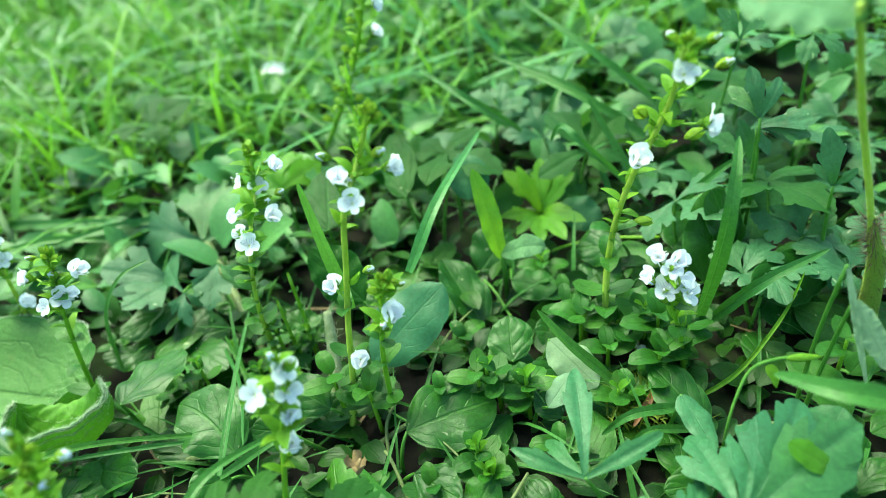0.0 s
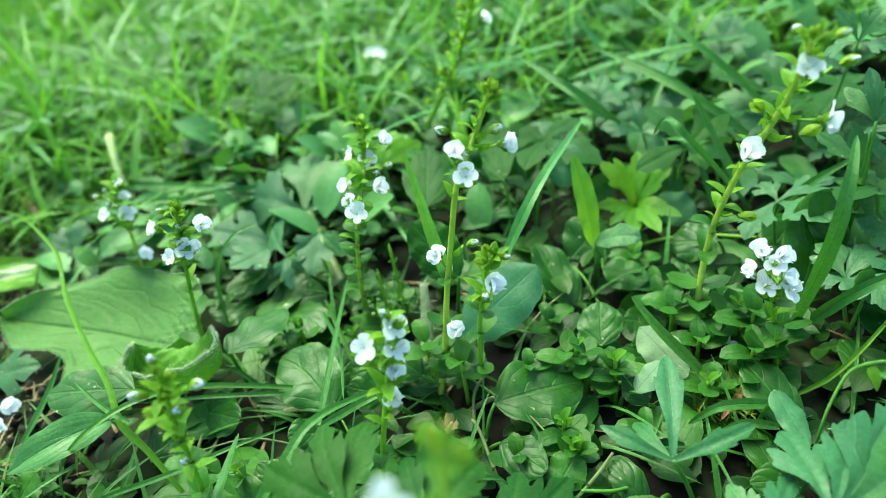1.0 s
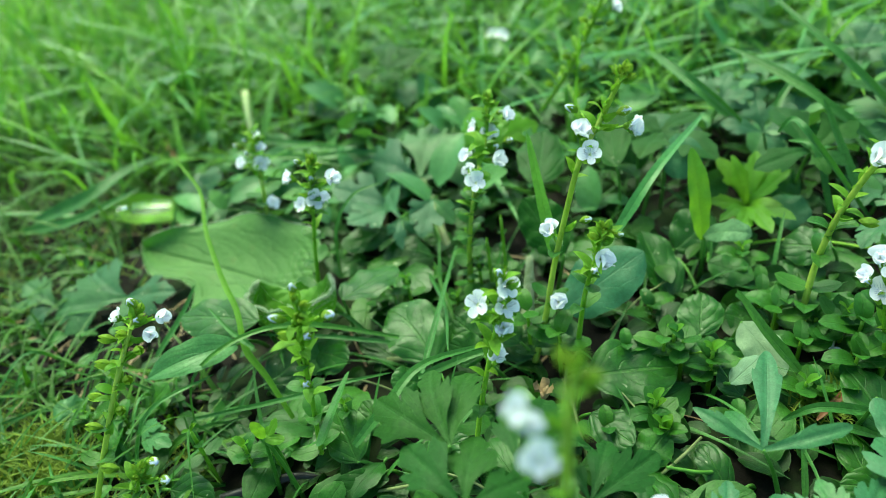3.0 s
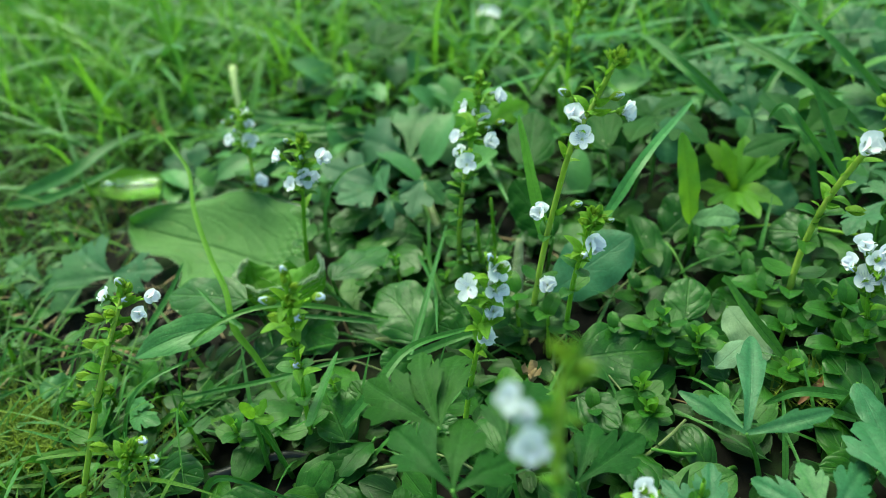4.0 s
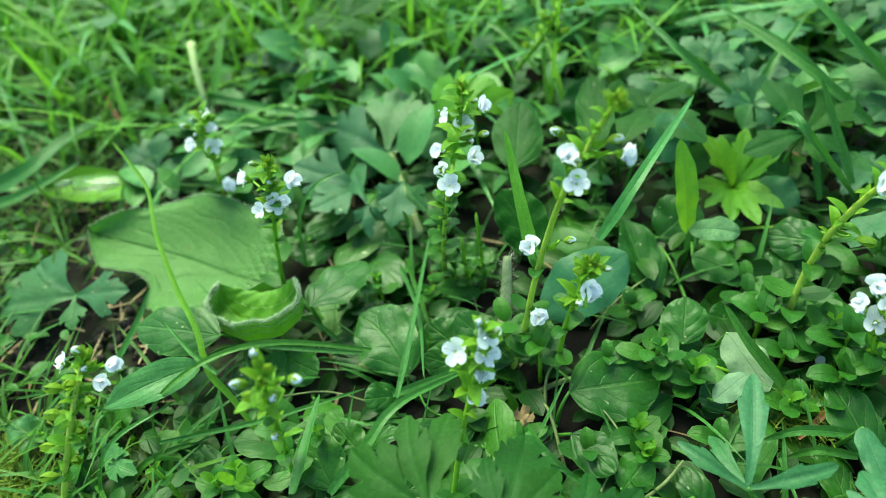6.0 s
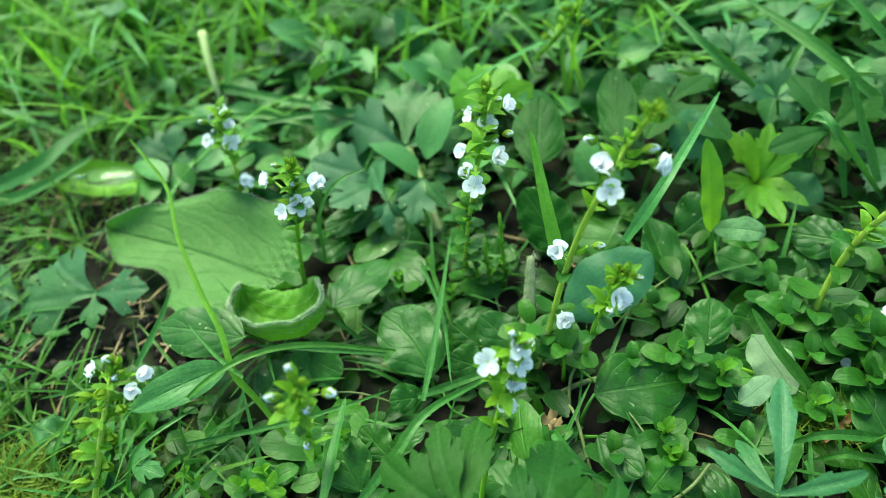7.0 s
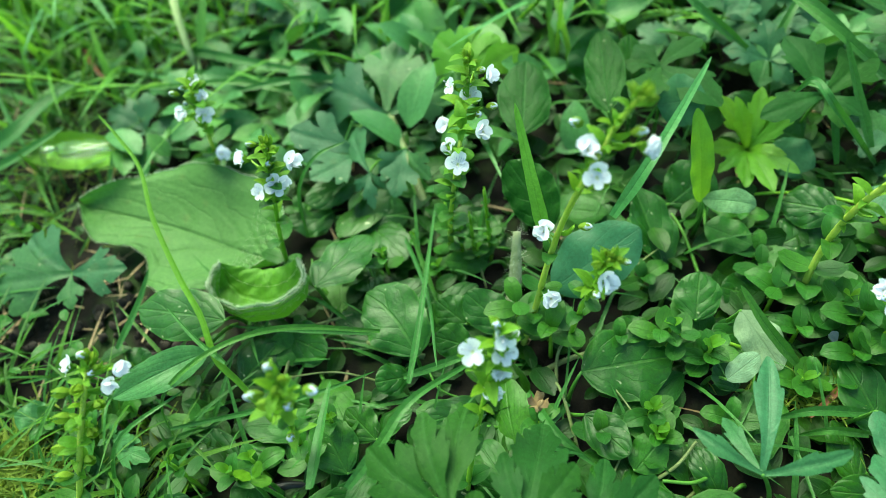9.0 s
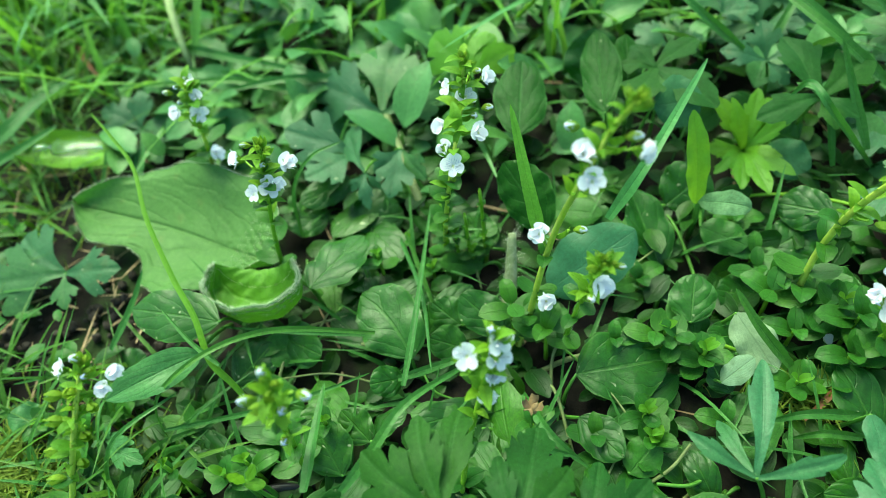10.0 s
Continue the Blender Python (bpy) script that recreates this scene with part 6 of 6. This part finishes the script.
buttercup_leaf((-0.2104, 0.1896, 0.0080), [(-0.2291, 0.1949, 0.0140), (-0.2122, 0.2022, 0.0180), (-0.1905, 0.1917, 0.0140), (-0.1951, 0.1751, 0.0080), (-0.2162, 0.1759, 0.0080)], width=0.65)
buttercup_leaf((0.0181, 0.2264, 0.0260), [(0.0029, 0.2264, 0.0300), (0.0150, 0.2374, 0.0340), (0.0289, 0.2284, 0.0320), (0.0257, 0.2201, 0.0220)], width=0.65)
buttercup_leaf((0.0033, 0.2458, 0.0300), [(-0.0071, 0.2554, 0.0350), (0.0059, 0.2563, 0.0370), (0.0150, 0.2469, 0.0320)], width=0.65)
buttercup_leaf((-0.0121, 0.2438, 0.0160), [(-0.0253, 0.2516, 0.0200), (-0.0112, 0.2567, 0.0220), (-0.0004, 0.2487, 0.0180)], width=0.7)
buttercup_leaf((0.0742, 0.1729, 0.0550), [(0.0727, 0.1802, 0.0680), (0.0678, 0.1818, 0.0620), (0.0812, 0.1789, 0.0640)], width=0.5, up=(0, -0.8, 0.5), outline=FINGER)
buttercup_leaf((0.0754, 0.1767, 0.0500), [(0.0924, 0.1750, 0.0520), (0.0864, 0.1743, 0.0450), (0.0900, 0.1731, 0.0480), (0.0772, 0.1704, 0.0440)], width=0.5, outline=FINGER)
buttercup_leaf((0.0769, 0.1802, 0.0350), [(0.0644, 0.1868, 0.0450), (0.0726, 0.1825, 0.0500), (0.0821, 0.1740, 0.0300)], width=0.5, outline=FINGER)
buttercup_leaf((0.0866, 0.1509, 0.0450), [(0.0849, 0.1554, 0.0600), (0.0824, 0.1551, 0.0500), (0.0916, 0.1502, 0.0500)], width=0.5, up=(0, -0.8, 0.5), outline=FINGER)
buttercup_leaf((0.0818, 0.2144, 0.0600), [(0.0747, 0.2178, 0.0700), (0.0876, 0.2149, 0.0700), (0.0897, 0.2071, 0.0600), (0.0732, 0.2202, 0.0550)], width=0.65)
buttercup_leaf((0.1032, 0.2112, 0.0600), [(0.0976, 0.2169, 0.0660), (0.1125, 0.2064, 0.0550), (0.0975, 0.2030, 0.0550)], width=0.65)
buttercup_leaf((0.0857, 0.1584, 0.0220), [(0.0713, 0.1617, 0.0300), (0.0840, 0.1677, 0.0340), (0.0931, 0.1573, 0.0300), (0.0942, 0.1491, 0.0220)], width=0.6)
buttercup_leaf((0.0180, 0.2528, 0.0200), [(0.0028, 0.2605, 0.0260), (0.0151, 0.2643, 0.0300), (0.0312, 0.2474, 0.0260), (0.0187, 0.2411, 0.0160), (0.0011, 0.2468, 0.0180)], width=0.6)
buttercup_leaf((-0.0478, 0.3482, 0.0120), [(-0.0688, 0.3565, 0.0180), (-0.0505, 0.3684, 0.0200), (-0.0316, 0.3409, 0.0160), (-0.0469, 0.3249, 0.0100)], width=0.7)
buttercup_leaf((-0.1397, 0.3791, 0.0120), [(-0.1620, 0.3810, 0.0180), (-0.1403, 0.3933, 0.0200), (-0.1163, 0.3699, 0.0160), (-0.1751, 0.3795, 0.0100), (-0.1305, 0.3479, 0.0080)], width=0.7)
buttercup_leaf((-0.0802, 0.2732, 0.0120), [(-0.0950, 0.2769, 0.0180), (-0.0789, 0.2794, 0.0200), (-0.0602, 0.2662, 0.0160)], width=0.7)
buttercup_leaf((0.0400, 0.0720, 0.0240), [(0.0360, 0.0965, 0.0220), (0.0500, 0.0945, 0.0280), (0.0615, 0.0975, 0.0300), (0.0680, 0.0860, 0.0340)], width=0.44, up=(0, -0.4, 0.9), arch=0.08, material=SHEEN, label='broad blue-green buttercup leaf with blunt lobes')
buttercup_leaf((-0.1862, 0.2599, 0.0120), [(-0.2014, 0.2619, 0.0160), (-0.1849, 0.2661, 0.0200), (-0.1629, 0.2533, 0.0160)], width=0.7)
buttercup_leaf((0.0572, 0.2904, 0.0300), [(0.0521, 0.3033, 0.0360), (0.0639, 0.3001, 0.0380), (0.0704, 0.2846, 0.0330)], width=0.8)

buttercup_leaf((0.027, 0.069, 0.02), [(0.012, 0.077, 0.018), (0.022, 0.082, 0.02), (0.036, 0.084, 0.022)], width=0.44, up=(0, -0.5, 0.85), material=SHEEN, label='blue-green buttercup leaf low under the lens')
buttercup_leaf((0.003, 0.066, 0.012), [(-0.007, 0.075, 0.014), (-0.014, 0.068, 0.012), (0.004, 0.081, 0.016)], width=0.44, up=(0, -0.4, 0.9), material=SHEEN, label='small blue-green buttercup leaf low under the lens')

# grass blades
grass_blade([(-0.0280, 0.1450, 0.0370), (-0.0179, 0.1597, 0.0500), (-0.0045, 0.1995, 0.0480)], 0.0037, fold=0.3, material=BLUEGRASS)
grass_blade([(-0.2731, 0.1848, 0.0060), (-0.2673, 0.1879, 0.0140), (-0.2623, 0.1907, 0.0200)], 0.0019, material=STRAW, label='dry brown blade in the turf')
grass_blade([(-0.2629, 0.2328, 0.0120), (-0.2490, 0.2196, 0.0120), (-0.2391, 0.2132, 0.0100)], 0.0026, material=RUSTY, label='dry brown blade in the turf')
grass_blade([(-0.0455, 0.1402, 0.0300), (-0.0500, 0.1482, 0.0450), (-0.0563, 0.1611, 0.0610)], 0.0044, fold=0.3, material=LAWN)
grass_blade([(-0.1130, 0.0820, 0.0100), (-0.1220, 0.0880, 0.0200), (-0.1290, 0.0920, 0.0260), (-0.1350, 0.1010, 0.0320), (-0.1440, 0.1100, 0.0360), (-0.1570, 0.1250, 0.0420), (-0.1660, 0.1390, 0.0470), (-0.1770, 0.1480, 0.0500), (-0.1870, 0.1550, 0.0520)], 0.0023, fold=0.4, material=BRACT, n=40, label='long curved bright blade of grass over the broad leaf')
grass_blade([(-0.0887, 0.1110, 0.0180), (-0.1088, 0.1048, 0.0260), (-0.1199, 0.0978, 0.0310), (-0.1288, 0.0900, 0.0320), (-0.1365, 0.0818, 0.0290), (-0.1403, 0.0770, 0.0220), (-0.1434, 0.0742, 0.0040)], 0.0018, label='thin blade of grass bent in a low arch')
grass_blade([(-0.0915, 0.1120, 0.0140), (-0.1122, 0.1076, 0.0180), (-0.1366, 0.1066, 0.0160)], 0.0014)
grass_blade([(-0.1418, 0.0749, 0.0120), (-0.1143, 0.0841, 0.0160), (-0.0993, 0.0908, 0.0180), (-0.0881, 0.1004, 0.0140)], 0.0015)
grass_blade([(-0.0754, 0.0949, 0.0220), (-0.0767, 0.1180, 0.0250), (-0.0824, 0.1558, 0.0200)], 0.0020, fold=0.5)
grass_blade([(-0.0898, 0.0620, 0.0300), (-0.0932, 0.0757, 0.0260), (-0.0968, 0.0923, 0.0220)], 0.0033)
grass_blade([(-0.1265, 0.1473, 0.0080), (-0.1264, 0.1530, 0.0250), (-0.1197, 0.1584, 0.0360), (-0.1106, 0.1645, 0.0380)], 0.0015)
grass_blade([(-0.0812, 0.0637, 0.0300), (-0.0746, 0.0734, 0.0360), (-0.0690, 0.0849, 0.0380), (-0.0564, 0.1021, 0.0300)], 0.0028, label='broad blade of grass close to the lens')
grass_blade([(-0.0796, 0.1000, 0.0140), (-0.0654, 0.1045, 0.0200), (-0.0569, 0.1094, 0.0200)], 0.0025)
grass_blade([(-0.1234, 0.0894, 0.0300), (-0.1345, 0.0947, 0.0300), (-0.1477, 0.1030, 0.0300)], 0.0017)
grass_blade([(-0.1347, 0.0793, 0.0040), (-0.1323, 0.0877, 0.0100), (-0.1319, 0.1006, 0.0140)], 0.0016)
grass_blade([(-0.1720, 0.0964, 0.0100), (-0.1666, 0.1090, 0.0180), (-0.1628, 0.1169, 0.0260)], 0.0025)
grass_blade([(-0.2810, 0.1586, 0.0120), (-0.2551, 0.1692, 0.0200), (-0.2472, 0.1877, 0.0220), (-0.2425, 0.2046, 0.0200)], 0.0080, label='broad flat blade of grass lying over the lawn')
grass_blade([(-0.2846, 0.1538, 0.0100), (-0.2564, 0.1585, 0.0150), (-0.2340, 0.1778, 0.0200)], 0.0053)
grass_blade([(-0.1482, 0.2058, 0.0180), (-0.1728, 0.2079, 0.0200), (-0.1984, 0.2062, 0.0180), (-0.2285, 0.2044, 0.0150)], 0.0029)
grass_blade([(-0.1194, 0.2125, 0.0200), (-0.1481, 0.2088, 0.0220), (-0.1749, 0.2013, 0.0200)], 0.0036)
grass_blade([(0.0518, 0.1975, 0.0100), (0.0266, 0.1773, 0.0500), (0.0202, 0.1829, 0.0550), (0.0166, 0.1834, 0.0500)], 0.0026)
grass_blade([(0.0101, 0.2268, 0.0300), (-0.0077, 0.2195, 0.0500), (-0.0226, 0.2335, 0.0550)], 0.0029)
grass_blade([(0.0468, 0.1946, 0.0200), (0.0392, 0.2029, 0.0350), (0.0317, 0.2086, 0.0500)], 0.0033)
grass_blade([(0.0522, 0.2126, 0.0300), (0.0323, 0.2169, 0.0450), (0.0098, 0.2391, 0.0500)], 0.0038)
grass_blade([(-0.1980, 0.2265, 0.0200), (-0.1984, 0.2402, 0.0300), (-0.2004, 0.2582, 0.0400)], 0.0047)
grass_blade([(-0.2160, 0.1501, 0.0000), (-0.2091, 0.1607, 0.0120), (-0.2076, 0.1679, 0.0200)], 0.0024)
grass_blade([(-0.0345, 0.1031, 0.0060), (-0.0404, 0.0897, 0.0120), (-0.0287, 0.0881, 0.0100)], 0.0028)
grass_blade([(-0.0456, 0.1046, 0.0060), (-0.0363, 0.0920, 0.0120), (-0.0256, 0.0864, 0.0080)], 0.0029)
grass_blade([(0.0394, 0.1102, 0.0120), (0.0260, 0.1077, 0.0140), (0.0183, 0.1067, 0.0080)], 0.0030)
grass_blade([(0.0401, 0.1061, 0.0080), (0.0300, 0.1040, 0.0120), (0.0240, 0.1039, 0.0060)], 0.0024)
grass_blade([(-0.0767, 0.1278, 0.0100), (-0.0842, 0.1398, 0.0160), (-0.0877, 0.1452, 0.0200)], 0.0016)
grass_blade([(-0.1031, 0.1176, 0.0100), (-0.1095, 0.1189, 0.0160), (-0.1176, 0.1209, 0.0160)], 0.0014)
grass_blade([(0.0500, 0.1350, 0.0180), (0.0507, 0.1274, 0.0500), (0.0526, 0.1303, 0.0640), (0.0567, 0.1418, 0.0700)], 0.0045, fold=0.3, label='broad upright blade of grass with a sharp tip')
grass_blade([(0.0232, 0.1214, 0.0120), (0.0136, 0.1258, 0.0220), (0.0058, 0.1321, 0.0300)], 0.0034, label='narrow grass blade across a pale leaf')
grass_blade([(0.0671, 0.0785, 0.0500), (0.0572, 0.0825, 0.0500), (0.0500, 0.0915, 0.0450)], 0.0050, label='broad flat blade of grass close to the lens')
grass_blade([(0.0540, 0.1401, 0.0100), (0.0645, 0.1332, 0.0300), (0.0817, 0.1368, 0.0360)], 0.0037)
grass_blade([(0.0524, 0.1867, 0.0120), (0.0641, 0.1812, 0.0300), (0.0743, 0.1793, 0.0400)], 0.0031)
grass_blade([(0.0590, 0.2266, 0.0350), (0.0390, 0.2273, 0.0550), (0.0123, 0.2582, 0.0700)], 0.0035)
grass_blade([(0.0472, 0.2179, 0.0300), (0.0272, 0.2295, 0.0450), (0.0020, 0.2514, 0.0500)], 0.0037)
grass_blade([(0.0056, 0.2311, 0.0300), (-0.0080, 0.2364, 0.0400), (-0.0278, 0.2653, 0.0430)], 0.0034)
grass_blade([(0.0198, 0.2384, 0.0200), (0.0262, 0.2507, 0.0300), (0.0373, 0.2714, 0.0360)], 0.0033)
grass_blade([(0.0381, 0.1907, 0.0160), (0.0313, 0.1999, 0.0350), (0.0238, 0.2072, 0.0340)], 0.0024)
grass_blade([(-0.2263, 0.2380, 0.0120), (-0.1661, 0.2203, 0.0180), (-0.1197, 0.2103, 0.0200)], 0.0041, label='long flat blade of grass across the turf')
grass_blade([(-0.2193, 0.2236, 0.0100), (-0.1719, 0.2147, 0.0160), (-0.1283, 0.2091, 0.0200)], 0.0031)
grass_blade([(-0.0100, 0.2955, 0.0100), (-0.0063, 0.2939, 0.0300), (-0.0078, 0.3101, 0.0450)], 0.0038)
grass_blade([(-0.1198, 0.1930, 0.0120), (-0.1659, 0.2524, 0.0200), (-0.2059, 0.2745, 0.0240)], 0.0027)
grass_blade([(-0.0600, 0.2498, 0.0200), (-0.0793, 0.2662, 0.0300), (-0.0964, 0.2762, 0.0300)], 0.0025)
grass_blade([(-0.0977, 0.1585, 0.0060), (-0.0782, 0.1254, 0.0200), (-0.0672, 0.0970, 0.0300)], 0.0015)
grass_blade([(-0.2007, 0.3662, 0.0200), (-0.1866, 0.3238, 0.0120), (-0.1731, 0.2887, 0.0040)], 0.0040)

# small leafy shoots
shoot((-0.0960, 0.1386, 0.0160), size=0.64, pairs=3, spin=20)
shoot((-0.1301, 0.0630, 0.0240), size=0.59, pairs=3, spin=60)
shoot((-0.0120, 0.1231, 0.0180), size=0.85, pairs=2, spin=0)
shoot((-0.0069, 0.1230, 0.0180), size=0.77, pairs=2, spin=70)
shoot((0.0009, 0.1199, 0.0180), size=0.81, pairs=3, spin=10)
shoot((-0.0132, 0.1014, 0.0160), size=0.77, pairs=3, spin=40)
shoot((-0.0114, 0.0957, 0.0140), size=0.68, pairs=3, spin=0)
shoot((-0.0513, 0.1238, 0.0220), size=0.94, pairs=2, spin=30)
shoot((-0.0412, 0.1194, 0.0180), size=1.02, pairs=2, spin=-20)
shoot((-0.0679, 0.1473, 0.0120), size=0.59, pairs=3, spin=20)
shoot((-0.0647, 0.1508, 0.0140), size=0.59, pairs=3, spin=60)
shoot((-0.0896, 0.1506, 0.0100), size=0.51, pairs=3, spin=0)
shoot((-0.0765, 0.1500, 0.0300), size=0.5, pairs=4, spin=10)
shoot((-0.0690, 0.1480, 0.0280), size=0.5, pairs=4, spin=70)
shoot((-0.0650, 0.1530, 0.0340), size=0.46, pairs=4, spin=40)
shoot((-0.0726, 0.1472, 0.0200), size=0.47, pairs=3, spin=30)
shoot((0.0157, 0.1524, 0.0120), size=0.77, pairs=2, spin=10)
shoot((0.0186, 0.1421, 0.0160), size=0.94, pairs=2, spin=-20)
shoot((0.0362, 0.1396, 0.0180), size=1.02, pairs=3, spin=20)
shoot((0.0401, 0.1286, 0.0140), size=0.94, pairs=3, spin=50)
shoot((0.0292, 0.1412, 0.0140), size=0.85, pairs=2, spin=80)
shoot((0.0371, 0.1253, 0.0160), size=0.85, pairs=2, spin=0)
shoot((-0.1067, 0.1369, 0.0080), size=0.59, pairs=2, spin=45)
shoot((0.001, 0.067, 0.028), size=0.55, pairs=4, spin=20)
shoot((-0.2389, 0.1378, 0.0080), size=0.68, pairs=3, spin=0)
shoot((-0.2515, 0.1429, 0.0100), size=0.68, pairs=3, spin=30)
shoot((-0.2519, 0.1546, 0.0100), size=0.59, pairs=3, spin=70)
shoot((-0.1394, 0.0794, 0.0060), size=0.77, pairs=2, spin=10)
shoot((-0.1663, 0.0719, 0.0120), size=0.77, pairs=3, spin=20)
shoot((-0.1813, 0.0719, 0.0100), size=0.77, pairs=3, spin=60)
shoot((-0.0250, 0.0949, 0.0100), size=0.77, pairs=2, spin=10)
shoot((-0.0413, 0.0960, 0.0080), size=0.68, pairs=2, spin=50)
shoot((-0.0801, 0.1418, 0.0080), size=0.59, pairs=3, spin=50)
shoot((0.0074, 0.1047, 0.0080), size=0.77, pairs=2, spin=0)
shoot((-0.1340, 0.1592, 0.0080), size=0.59, pairs=2, spin=30)
shoot((-0.1594, 0.1557, 0.0020), size=0.59, pairs=2, spin=0)
shoot((0.0282, 0.1187, 0.0100), size=0.77, pairs=2, spin=30)
shoot((0.0247, 0.1325, 0.0120), size=0.85, pairs=2, spin=0)
shoot((-0.0952, 0.0835, 0.0180), size=0.68, pairs=3, spin=15)
shoot((-0.1126, 0.0694, 0.0180), size=0.77, pairs=3, spin=40)
shoot((-0.1174, 0.0654, 0.0180), size=0.77, pairs=3, spin=0)
shoot((0.0325, 0.1487, 0.0140), size=0.85, pairs=2, spin=20)
shoot((0.0206, 0.1470, 0.0140), size=0.85, pairs=2, spin=0)
shoot((0.0345, 0.1393, 0.0160), size=1.02, pairs=2, spin=60)
shoot((0.0387, 0.1347, 0.0200), size=1.02, pairs=2, spin=0)
shoot((0.0458, 0.1304, 0.0200), size=1.02, pairs=2, spin=40)
shoot((-0.0095, 0.1244, 0.0180), size=0.85, pairs=3, spin=20)
shoot((0.0007, 0.1209, 0.0160), size=0.85, pairs=3, spin=50)
shoot((0.0247, 0.1174, 0.0120), size=0.85, pairs=3, spin=0)
shoot((0.0395, 0.1273, 0.0120), size=0.94, pairs=2, spin=30)
shoot((0.0350, 0.1206, 0.0100), size=0.94, pairs=2, spin=0)
shoot((-0.0126, 0.1021, 0.0120), size=0.77, pairs=3, spin=20)
shoot((-0.0102, 0.0955, 0.0120), size=0.85, pairs=3, spin=70)
shoot((-0.0224, 0.1215, 0.0140), size=0.68, pairs=2, spin=10)
shoot((-0.0167, 0.1472, 0.0060), size=0.85, pairs=2, spin=40)
shoot((0.0163, 0.1602, 0.0080), size=0.85, pairs=2, spin=0)
shoot((0.0081, 0.1669, 0.0080), size=0.85, pairs=2, spin=40)
shoot((0.0109, 0.1732, 0.0120), size=0.85, pairs=3, spin=0)
shoot((-0.0372, 0.1487, 0.0100), size=0.77, pairs=2, spin=0)
shoot((-0.0425, 0.1251, 0.0100), size=0.85, pairs=2, spin=40)
shoot((0.0820, 0.1201, 0.0200), size=0.85, pairs=2, spin=10)

# fallen petals
thing("fallen_petal", sheet(bow((0.0318, 0.1357, 0.0080), (0.0342, 0.1363, 0.0084), (0, 0, 0.0006), 8), (0.1, -0.5, 0.9), oval(0.0014), 6, 0.0, 0.3), PETAL_BACK, "fallen white speedwell petal on a leaf", "petal", "fallen petals")
thing("fallen_petal", sheet(bow((-0.0680, 0.0911, 0.0060), (-0.0656, 0.0917, 0.0064), (0, 0, 0.0006), 8), (0.1, -0.5, 0.9), oval(0.0014), 6, 0.0, 0.3), PETAL_BACK, "fallen white speedwell petal on a leaf", "petal", "fallen petals")
thing("fallen_petal", sheet(bow((0.0332, 0.1327, 0.0080), (0.0356, 0.1333, 0.0084), (0, 0, 0.0006), 8), (0.1, -0.5, 0.9), oval(0.0014), 6, 0.0, 0.3), PETAL_BACK, "fallen white speedwell petal on a leaf", "petal", "fallen petals")
withered = thing("withered_flower", blob((-0.0418, 0.0945, 0.0185), (0.3, 0.2, 0.9), 0.005, 0.0013, 6, 8), STRAW, "withered beige flower hanging on a stem", "flower", at=(-0.0418, 0.0945, 0.0185))
for a in (0.2, 1.5, 2.8, 4.3):
    d = arr((math.cos(a), math.sin(a), 0))
    part("petal", sheet(bow((-0.0416, 0.0946, 0.0215), arr((-0.0412, 0.0948, 0.0245)) + d * 0.0022, d * 0.0006, 7), d + arr((0, 0, 0.3)), oval(0.0011), 5, 0.2, 0.3, 0.2), STRAW, withered)
part("pedicel", tube(bow((-0.0440, 0.0930, 0.0), (-0.0418, 0.0945, 0.0190), (0.001, 0, 0), 8), 0.0003, 5), PETIOLE, withered)
